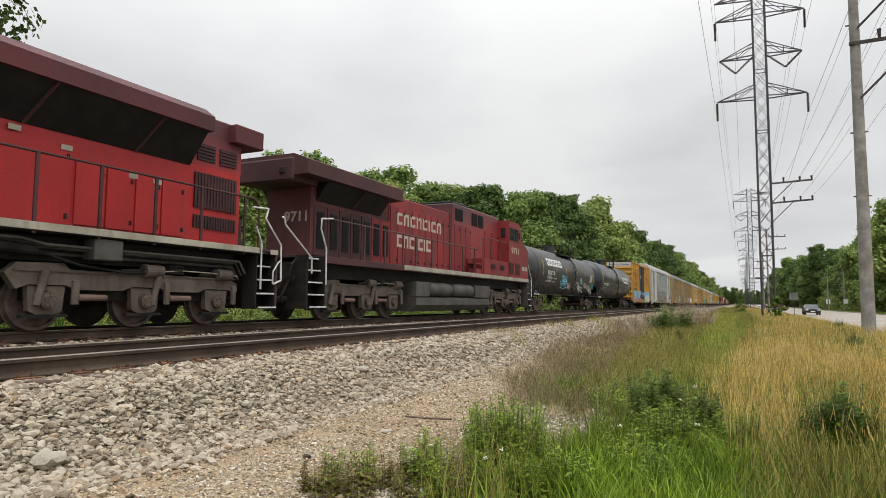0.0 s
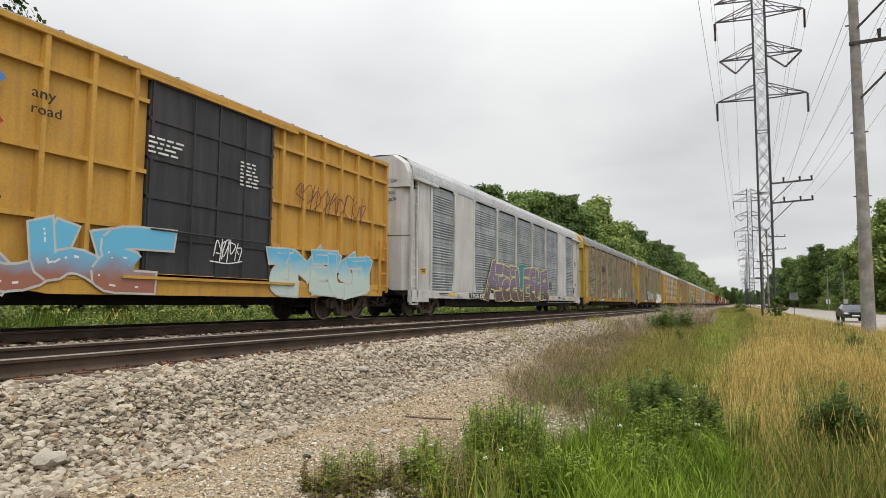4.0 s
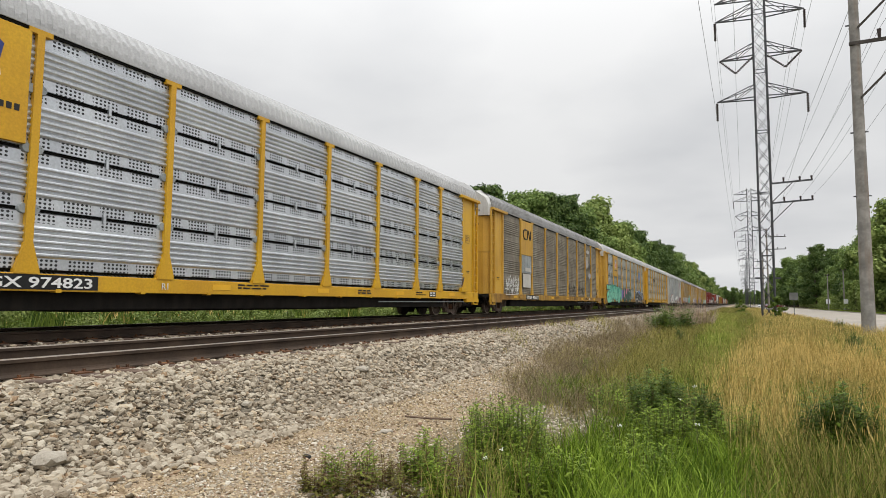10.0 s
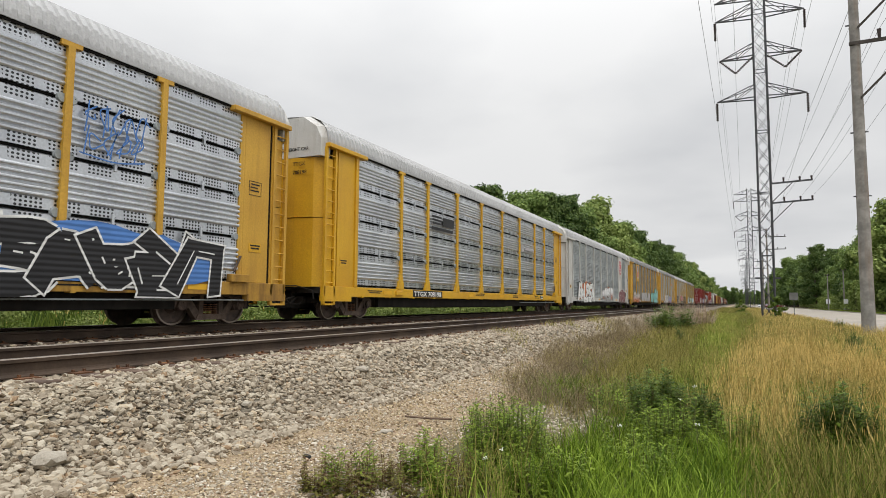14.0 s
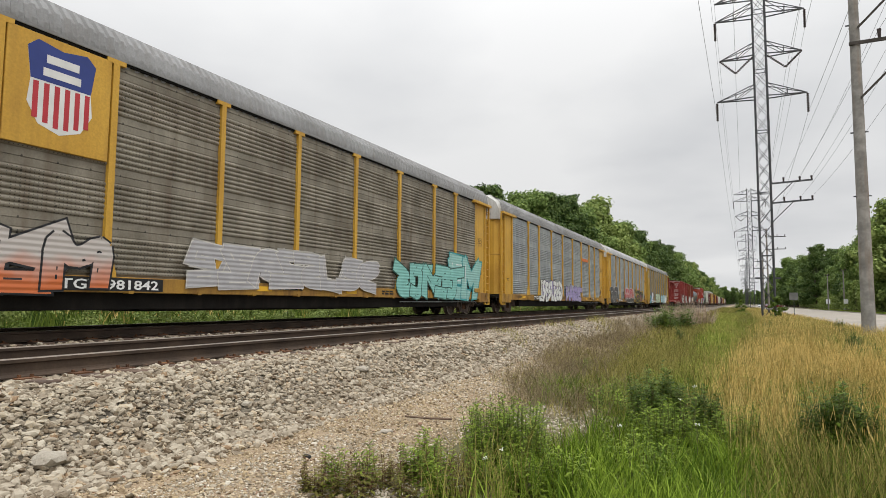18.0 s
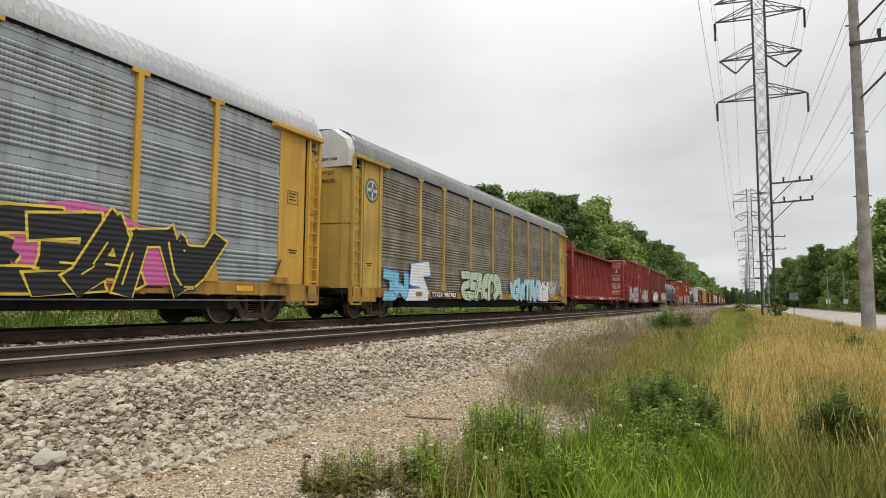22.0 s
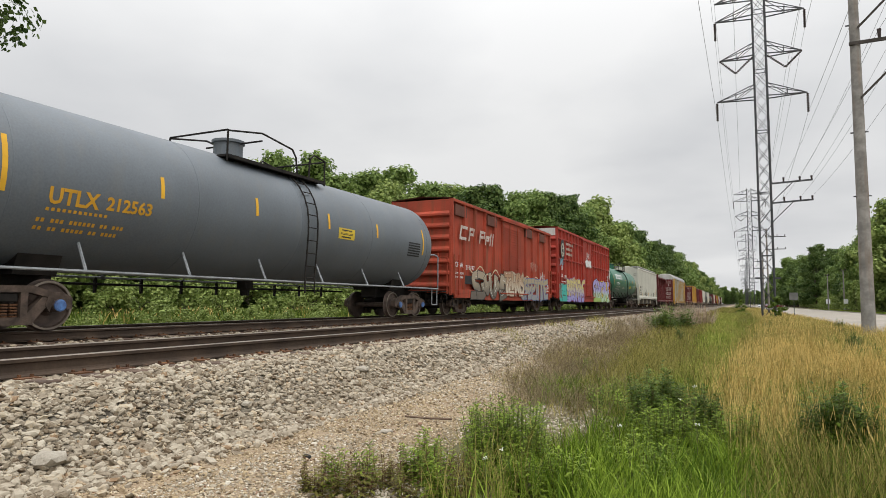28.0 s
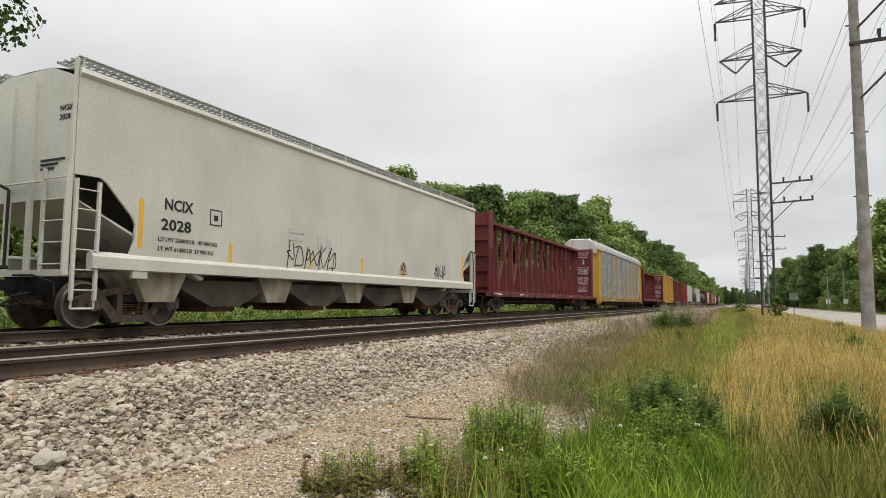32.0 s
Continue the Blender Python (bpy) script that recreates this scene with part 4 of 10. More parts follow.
            def lad(s=s):
                bm = bmesh.new()
                x0, x1 = sorted((s * 1.42, s * 1.50))
                for y in (0.90, 1.36):
                    box(bm, x0, x1, y - 0.045, y + 0.045, 0.95, 5.06)
                for k in range(12):
                    z = 1.1 + k * 0.34
                    tube(bm, (s * 1.47, 0.9, z), (s * 1.47, 1.36, z), 0.016, n=6)
                box(bm, x0, x1, 0.84, 0.92, 0.45, 0.95)
                box(bm, x0, x1, 1.34, 1.42, 0.45, 0.95)
                box(bm, x0, x1, 0.84, 1.42, 0.45, 0.50)
                return bm
            share("ladder", mesh_once("cc_ladder_%d_%s" % (s, frame.name), lad, frame), t, m, "side ladder with twelve rungs")
    me = mesh_once("cc_roof_" + roof.name, build_roof, roof)
    share("roof", me, t, None, "ribbed sheet-metal roof")
    for y in (2.95, L - 2.95):
        bogie(t, y)
    couplers(t, L)
    if marks:
        # stencilled writing
        if number:
            plate(t, BLACK, "number_board", 1.503, 6.3, 8.8, 0.73, 0.98, "black number board", 0.004)
            write(mark + " " + number, 0.25, WHITE_CLEAN, t, 1.512, 6.38, 0.765, width=2.3, fat=0.004)
            write(mark, 0.17, BLACK, t, 0.42, 0.672, 4.52, end=True)
            write(number, 0.17, BLACK, t, 0.42, 0.672, 4.27, end=True)
            write("EXCESS HEIGHT CAR", 0.14, BLACK, t, -0.35, 0.692, 4.98, end=True)
        warning_plate(t, 1.463, 1.66, 1.62)
        bars(t, BLACK, 1.463, L - 2.25, 3.5, [(0, 0, 0.42, 0.012), (0, 0.34, 0.42, 0.012), (0, 0, 0.012, 0.35), (0.42, 0, 0.012, 0.35), (0.05, 0.06, 0.32, 0.03), (0.05, 0.14, 0.25, 0.03), (0.05, 0.22, 0.3, 0.03)])
        warning_plate(t, 1.463, L - 2.2, 1.75)
        data_block(t, 1.505, 12.4, 0.95, BLACK, 2, 1.1, 0.035, 0.07, 9)
        data_block(t, 1.505, 17.6, 0.93, BLACK, 2, 0.9, 0.05, 0.08, 10)
        board = plate(t, BLACK, "stencil_board", 1.503, 22.6, 23.15, 0.76, 0.96, "black stencil board")
        bars(board, WHITE_CLEAN, 1.509, 22.64, 0.93, [(0, 0, 0.2, 0.05), (0.26, 0, 0.18, 0.05), (0, 0.09, 0.2, 0.05), (0.26, 0.09, 0.2, 0.05)])
        bars(t, BLACK, 1.503, 3.2, 0.92, [(0, 0, 0.9, 0.03), (0.1, 0.06, 0.7, 0.03)])
        bars(t, STEEL_DARK, 1.503, 21.5, 0.93, [(0, 0, 0.5, 0.05), (0, 0.09, 0.8, 0.03)])
        for yy in (4.2, 11.6, 15.5, 20.0, 24.4):
            plate(t, paint("reflector", (0.75, 0.42, 0.03)), "reflector", 1.503, yy, yy + 0.55, 0.80, 0.92, "yellow reflective strip")
        # jacking bracket and brake gear on the sill
        part("brake_bracket", boxes((1.40, 1.56, 5.0, 5.5, 0.78, 0.93), bevel=0.01), sill, t)
        part("door_bracket", boxes((1.40, 1.58, 25.6, 26.2, 1.0, 1.18), bevel=0.01), sill, t)
        part("brake_lever", tube(bmesh.new(), (1.50, 25.75, 1.25), (1.50, 25.95, 1.62), 0.03, n=8), STEEL_TRUCK, t)
        part("brake_rod", pipe(bmesh.new(), [(1.40, 19.0, 0.56), (1.40, 27.0, 0.58)], 0.017), GALV_GREY, t, "thin pale brake rod below the sill")
    return t


# ---- box car ----------------------------------------------------------------------------
def box_car(u, length, top, paint_m, roof_m, label, door=(0.42, 0.62), door_m=None, ribs=14, cap=None, door_style="plug", gap=0.85, name="box_car", louvre=False, rails=()):
    t = vehicle(name, u, length, label, "rail car")
    y0, y1 = gap, length - gap
    door_m = door_m or paint_m
    span = y1 - y0
    d0, d1 = y0 + span * door[0], y0 + span * door[1]
    part("side_wall", boxes((-1.37, 1.37, y0, y1, 0.98, top - 0.10)), paint_m, t)
    part("centre_sill", boxes((-0.3, 0.3, 0.7, length - 0.7, 0.45, 1.0), (-1.35, 1.35, y0, y1, 0.85, 0.99), (-0.9, -0.3, y0 + 5, y0 + 7, 0.45, 0.85), (0.5, 0.56, y0 + 2.6, y1 - 2.6, 0.55, 0.60), bevel=0), STEEL_DARK, t, "grimy black underframe")
    for s in (1, -1):
        x0, x1 = sorted((s * 1.40, s * 1.49))
        bm = boxes((x0, x1, y0, y1, 0.92, 1.10), bevel=0.008)
        prism(bm, [(y0 + 0.3, 0.92), (y0 + 0.3, 0.74), (y0 + 3.4, 0.74), (y0 + 3.9, 0.66), (y1 - 3.9, 0.66), (y1 - 3.4, 0.74), (y1 - 0.3, 0.74), (y1 - 0.3, 0.92)], x0, x1 - 0.01 * s if s > 0 else x1)
        part("side_sill", bm, paint_m, t)
        part("top_chord", boxes((x0, x1 + 0.01 * (s > 0), y0, y1, top - 0.20, top - 0.08), bevel=0.008), paint_m, t)
        n = ribs
        for k in range(n + 1):
            y = y0 + 0.045 + (span - 0.09) * k / n
            if d0 - 0.02 < y < d1 + 0.02:
                continue
            key = "rib_box_%s_%.2f" % (paint_m.name, top)
            me = mesh_once(key, lambda: prism(bmesh.new(), [(1.365, -0.075), (1.485, -0.045), (1.485, 0.045), (1.365, 0.075)], 1.08, top - 0.19, "z"), paint_m)
            share("side_post", me, t, pose(0, y, 0) if s > 0 else pose(0, y, 0, 0, 0, 180))
        for z in rails:
            for a, b in ((y0 + 0.05, d0 - 0.02), (d1 + 0.02, y1 - 0.05)):
                part("side_rail", boxes((min(s * 1.36, s * 1.47), max(s * 1.36, s * 1.47), a, b, z, z + 0.085)), paint_m, t)
        # door
        bm = bmesh.new()
        x0, x1 = sorted((s * 1.36, s * 1.46))
        box(bm, x0, x1, d0, d1, 1.02, top - 0.28, 0.012)
        if louvre:
            for k in range(26):
                z = 1.2 + k * (top - 1.7) / 26
                box(bm, x0, x1 + 0.025 * (s > 0), d0 + 0.08, d1 - 0.08, z, z + 0.055)
        else:
            for z in [1.02 + (top - 1.35) * k / 5 for k in range(6)]:
                box(bm, x0, x1 + 0.03 * (s > 0), d0, d1, z, z + 0.07)
            for y in (d0 + 0.04, (d0 + d1) / 2, d1 - 0.1):
                box(bm, x0, x1 + 0.035 * (s > 0), y, y + 0.06, 1.02, top - 0.28)
        dr = part("sliding_door", bm, door_m, t, "closed sliding side door")
        if s > 0:
            bm = bmesh.new()
            for y in (d0 + (d1 - d0) * 0.3, d0 + (d1 - d0) * 0.72):
                tube(bm, (1.52, y, 1.1), (1.52, y, top - 0.4), 0.02, n=6)
            tube(bm, (1.53, d0 + 0.1, 2.0), (1.53, d1 - 0.1, 2.0), 0.018, n=6)
            part("lock_bar", bm, door_m, dr)
            for tr in ((1.42, 1.56, d0 - 0.5, d1 + 0.9, 0.98, 1.04), (1.42, 1.55, d0 - 0.3, d1 + 0.9, top - 0.30, top - 0.22)):
                part("door_track", boxes(tr), paint_m, t)
    # corrugated ends
    for e in (0, 1):
        def end():
            bm = boxes((-1.43, 1.43, y0 - 0.015, y0 + 0.06, 0.95, top - 0.12))
            hs = [1.12 + k * (top - 1.5) / 7 for k in range(8)]
            for z in hs[:-1]:
                prism(bm, [(y0, z), (y0 - 0.13, z + 0.09), (y0 - 0.13, z + 0.17), (y0, z + 0.30)], -1.36, 1.36)
            box(bm, -1.45, -1.34, y0 - 0.06, y0 + 0.1, 0.85, top - 0.1)
            box(bm, 1.34, 1.45, y0 - 0.06, y0 + 0.1, 0.85, top - 0.1)
            return bm
        me = mesh_once("box_end_%s_%.2f_%.2f" % (paint_m.name, top, gap), end, paint_m)
        share("end_wall", me, t, pose(0, 0, 0) if e == 0 else pose(0, length, 0, 0, 0, 180), "corrugated steel end wall")
    if cap:
        for m in (pose(0, 0, 0), pose(0, length, 0, 0, 0, 180)):
            share("end_cap", mesh_once("cap_%s_%.2f" % (cap.name, top), lambda: boxes((-1.40, 1.40, y0 - 0.03, y0 + 0.02, top - 0.62, top - 0.12)), cap), t, m, "painted excess-height band")
    # roof
    bm = bmesh.new()
    n = max(6, int(span / 1.2))
    ys = []
    for k in range(n):
        a = y0 + span * k / n
        ys += [a, a + 0.06, a + 0.0601, a + span / n - 0.001]
    loft(bm, [(-1.5, top - 0.13), (-1.48, top - 0.06), (0, top + 0.05), (1.48, top - 0.06), (1.5, top - 0.13)], ys, lambda k: 0.03 if k % 4 in (0, 1) else 0.0)
    part("roof", bm, roof_m, t, "shallow ribbed steel roof")
    # ladders, hand brake and end platform
    ladder(t, paint_m, 1.49, y0 + 0.10, y0 + 0.58, 0.86, 2.55, 4)
    ladder(t, paint_m, 1.49, y1 - 0.58, y1 - 0.10, 0.86, 2.55, 4)
    end_ladder(t, paint_m, y0 - 0.06, 0.85, 1.28, 0.9, 2.6, 5)
    bm = bmesh.new()
    for a, b in ((y0 + 0.12, y0 + 0.56), (y1 - 0.56, y1 - 0.12)):
        pipe(bm, [(1.44, a, 0.95), (1.44, a, 0.44), (1.44, b, 0.44), (1.44, b, 0.95)], 0.02)
        part("sill_step", bm, STEEL_DARK, t)
        bm = bmesh.new()
    bm = bmesh.new()
    lathe(bm, [(y0 - 0.30, 0.20), (y0 - 0.28, 0.23), (y0 - 0.26, 0.20)], axis="y", n=16, centre=(-0.5, 0, 2.35))
    box(bm, -0.62, -0.38, y0 - 0.27, y0 - 0.02, 2.05, 2.45)
    tube(bm, (-0.5, y0 - 0.1, 0.95), (-0.5, y0 - 0.1, 2.1), 0.02)
    part("hand_brake", bm, STEEL_TRUCK, t, "hand brake wheel and chain box")
    for pf in ((-1.25, 1.25, y0 - 0.55, y0 - 0.05, 0.98, 1.02), (-1.25, 1.25, length - y0 + 0.05, length - y0 + 0.55, 0.98, 1.02)):
        part("end_platform", boxes(pf), STEEL_DARK, t)
    for y in (y0 + 1.75, y1 - 1.75):
        bogie(t, y)
    couplers(t, length)
    return t


# ---- tank car -----------------------------------------------------------------------------
def tank_car(u, length, shell_m, label, radius=1.52, centre=2.68, dome=0.5, steel=None, cap=None, caps_gold=None, gap=0.75, name="tank_car", rail_m=None, climb=1.4, fence=(-1.75, 2.95), bars_at=(), sill_m=None):
    t = vehicle(name, u, length, label, "rail car")
    y0, y1 = gap, length - gap
    h = radius * 0.42
    prof = []
    for k in range(7):
        a = k / 6 * math.pi / 2
        prof.append((y0 + h - h * math.cos(a), max(0.02, radius * math.sin(a))))
    prof2 = [(length - a, r) for a, r in reversed(prof)]
    seams = []
    body = prof + [(y0 + (y1 - y0) * f, radius) for f in (0.25, 0.5, 0.75)] + prof2
    bm = bmesh.new()
    lathe(bm, body, axis="y", n=48, centre=(0, 0, centre))
    smooth(part("tank_shell", bm, shell_m, t, "long cylindrical tank shell"), 40)
    bm = bmesh.new()
    for f in (0.02, 0.27, 0.5, 0.73, 0.98):
        y = y0 + h + (y1 - y0 - 2 * h) * f
        lathe(bm, [(y - 0.02, radius - 0.02), (y - 0.012, radius + 0.003), (y + 0.012, radius + 0.003), (y + 0.02, radius - 0.02)], axis="y", n=48, centre=(0, 0, centre))
    smooth(part("weld_seams", bm, shell_m, t), 50)
    ym = y0 + (y1 - y0) * dome
    top = centre + radius
    bm = bmesh.new()
    lathe(bm, [(top - 0.12, 0.38), (top + 0.42, 0.38), (top + 0.43, 0.43), (top + 0.50, 0.43), (top + 0.53, 0.34)], axis="z", n=20, centre=(0, ym, 0))
    part("manway_dome", bm, shell_m, t, "round manway housing")
    part("relief_valve", tube(bmesh.new(), (0, ym - 1.3, top - 0.05), (0, ym - 1.3, top + 0.03), 0.12, n=12), shell_m, t)
    part("relief_valve", tube(bmesh.new(), (0.1, ym + 1.3, top - 0.05), (0.1, ym + 1.3, top + 0.12), 0.09, n=12), shell_m, t)
    steel = steel or STEEL_DARK
    bm = bmesh.new()
    box(bm, -0.75, 1.10, ym + fence[0], ym + fence[1], top - 0.22, top - 0.17)
    box(bm, 1.05, 1.15, ym + fence[0], ym + fence[1], top - 0.26, top - 0.18)
    part("top_platform", bm, steel, t, "grated walkway on the tank")
    bm = bmesh.new()
    rz = top + 0.52
    fa, fb = ym + fence[0], ym + fence[1]
    fm = fa + (fb - fa) * 0.68
    for x in (-0.85, 1.1):
        pipe(bm, [(x, fa, top - 0.35), (x, fa, rz - 0.12), (x, fa + (fm - fa) * 0.45, rz + 0.10), (x, fm - 0.25, rz - 0.05), (x, fm - 0.08, rz - 0.25), (x, fm, top - 0.3)], 0.026)
        pipe(bm, [(x, fm + 0.5, top - 0.3), (x, fm + 0.55, rz - 0.15), (x, fm + 0.75, rz), (x, fb, rz - 0.08), (x, fb, top - 0.3)], 0.026)
    for y in (fa, fa + (fm - fa) * 0.45, fb):
        pipe(bm, [(-0.85, y, rz - 0.10), (1.1, y, rz - 0.10)], 0.024)
    part("safety_rail", bm, rail_m or steel, t, "bent pipe safety railing")
    # ladder that follows the shell on the near side
    bm = bmesh.new()
    yl = ym + climb
    pts = []
    for k in range(6):
        a = radians(62 - k * 12)
        pts.append(((radius + 0.07) * math.cos(a), centre + (radius + 0.07) * math.sin(a)))
    pts += [(radius + 0.07, centre - 0.30), (radius + 0.05, centre - 0.65), (radius + 0.03, centre - 1.0), (radius, centre - 1.35), (radius, 1.05), (radius, 0.78)]
    for y in (yl, yl + 0.42):
        pipe(bm, [(x, y, z) for x, z in pts], 0.022)
    for (xa, za), (xb, zb) in zip(pts[:-1], pts[1:]):
        tube(bm, ((xa + xb) / 2, yl, (za + zb) / 2), ((xa + xb) / 2, yl + 0.42, (za + zb) / 2), 0.016, n=6)
    part("ladder", bm, rail_m or steel, t, "curved ladder up the tank side")
    # stub sills, saddles, platforms and the long bottom grab rail
    for m in (0, 1):
        bm = bmesh.new()

        def yy(v, m=m):
            return v if m == 0 else length - v
        a, b = sorted((yy(0.75), yy(3.3)))
        box(bm, -0.3, 0.3, a, b, 0.72, 1.1)
        a, b = sorted((yy(2.0), yy(3.4)))
        prism(bm, [(-0.95, 1.5), (-0.75, 1.0), (0.75, 1.0), (0.95, 1.5), (0.6, 1.25), (-0.6, 1.25)], a + 0.3, b - 0.3, "y")
        a, b = sorted((yy(0.35), yy(1.15)))
        box(bm, -1.42, 1.42, a, b, 1.05, 1.11)
        part("stub_sill", bm, STEEL_DARK, t, "black underframe and saddle")
    bm = bmesh.new()
    for s in (-1, 1):
        x = s * 1.43
        tube(bm, (x, 0.4, 1.08), (x, length - 0.4, 1.08), 0.028, n=6)
        for k in range(6):
            y = 3.2 + (length - 6.4) * k / 5
            tube(bm, (x, y, 1.08), (s * 1.15, y, 1.65), 0.03, n=6)
        for y in (0.42, length - 0.42):
            pipe(bm, [(x, y, 1.08), (x, y, 2.35), (x * 0.94, y + (0.12 if y < 5 else -0.12), 2.42), (x * 0.2, y + (0.12 if y < 5 else -0.12), 2.42)], 0.026)
        for a in (0.5, length - 0.95):
            pipe(bm, [(x, a, 1.08), (x, a, 0.45), (x, a + 0.45, 0.45), (x, a + 0.45, 1.08)], 0.02)
        tube(bm, (x, 1.25, 1.08), (x, 1.3, 1.62), 0.05, n=8)
    part("grab_rail", bm, sill_m or rail_m or steel, t, "pipe rails and steps along the sill")
    part("brake_cylinder", boxes((0.5, 0.95, 1.0, 1.6, 1.11, 1.32), bevel=0.04), STEEL_DARK, t)
    part("valve_stand", boxes((1.10, 1.22, 0.62, 0.76, 1.11, 1.62), bevel=0.02), STEEL_DARK, t)
    part("brake_wheel", lathe(bmesh.new(), [(0.50, 0.24), (0.53, 0.27), (0.56, 0.24), (0.53, 0.21), (0.50, 0.24)], axis="y", n=20, centre=(1.0, 0, 1.70)), STEEL_DARK, t, "round hand brake wheel")
    part("valve_cluster", tube(tube(tube(bmesh.new(), (0.95, 1.15, 1.11), (0.95, 1.15, 1.5), 0.10, 0.07, 10), (1.2, 1.05, 1.2), (1.2, 1.5, 1.2), 0.09, 0.09, 10), (1.2, 1.2, 1.2), (1.1, 1.2, 1.55), 0.04, 0.04, 8), STEEL_TRUCK, t, "brake valves and pipes")
    part("step_board", boxes((1.43, 1.45, 0.35, 1.35, 1.04, 1.12)), WHITE_CLEAN, t, "white-edged platform board")
    part("bottom_outlet", tube(boxes((-0.16, 0.16, length * 0.47, length * 0.47 + 0.32, 0.86, 1.2), bevel=0.02), (0, length * 0.47 + 0.16, 0.70), (0, length * 0.47 + 0.16, 0.88), 0.11, 0.14, 12), STEEL_DARK, t)
    for k in range(9):
        yk = 4.2 + (length - 8.4) * k / 8
        part("rail_bracket", boxes((-1.46, -1.40, yk - 0.03, yk + 0.03, 0.72, 1.08)), STEEL_DARK, t)
    part("brake_pipe", pipe(bmesh.new(), [(-1.2, 3.2, 0.92), (-1.2, length - 3.2, 0.92)], 0.03), STEEL_DARK, t)
    # reflective bars curved onto the shell
    spots = bars_at or [y0 + h + (y1 - y0 - 2 * h) * f for f in (0.045, 0.24, 0.40, 0.60, 0.77, 0.965)]
    for y in spots:
        big = y in (spots[0], spots[-1])
        bm = bmesh.new()
        a0, a1 = (-14, 20) if big else (-2, 14)
        w = 0.09
        ring = []
        for k in range(6):
            a = radians(a0 + (a1 - a0) * k / 5)
            ring.append([bm.verts.new(((radius + d) * math.cos(a), yy, centre + (radius + d) * math.sin(a))) for yy, d in ((y, 0.008), (y + w, 0.008))])
        for p, q in zip(ring[:-1], ring[1:]):
            bm.faces.new((p[0], p[1], q[1], q[0]))
        part("reflector", bm, paint("reflector", (0.75, 0.42, 0.03)), t, "yellow reflective strip")
    for y in (2.05, length - 2.05):
        bogie(t, y, cap)
    couplers(t, length)
    return t


def wrap(parent, me, radius, centre, y, z, name="lettering"):
    """Writing bent round a tank's near side."""
    m2 = me.copy()
    for v in m2.vertices:
        zz = z + v.co.y - centre
        a = zz / radius
        v.co = ((radius + 0.006 + v.co.z) * math.cos(a), y + v.co.x, centre + (radius + 0.006 + v.co.z) * math.sin(a))
    return share(name, m2, parent)


def write_round(text, size, material, parent, radius, centre, y, z, fat=0.0, width=None, name="lettering"):
    me = letters(text, size, fat, 0.002)
    me.materials.clear(); me.materials.append(material)
    if width:
        xs_ = [v.co.x for v in me.vertices]
        k = width / max(1e-3, max(xs_) - min(xs_))
        for v in me.vertices:
            v.co.x *= k
    return wrap(parent, me, radius, centre, y, z, name)


def bars_round(parent, material, radius, centre, y, z, rows, name="small_print"):
    bm = bmesh.new()
    for o, d, ln, hh in rows:
        n = max(1, math.ceil(hh / 0.09))
        edge = []
        for k in range(n + 1):
            a = (z - d - hh + hh * k / n - centre) / radius
            edge.append([bm.verts.new(((radius + 0.008) * math.cos(a), yy, centre + (radius + 0.008) * math.sin(a))) for yy in (y + o, y + o + ln)])
        for p, q in zip(edge[:-1], edge[1:]):
            bm.faces.new((p[0], p[1], q[1], q[0]))
    return part(name, bm, material, parent)


WORN_STENCIL = mat("worn_white_stencil", (0.60, 0.56, 0.53), (0.36, 0.22, 0.20), 0.7, 0, 6, 30, 0.03)


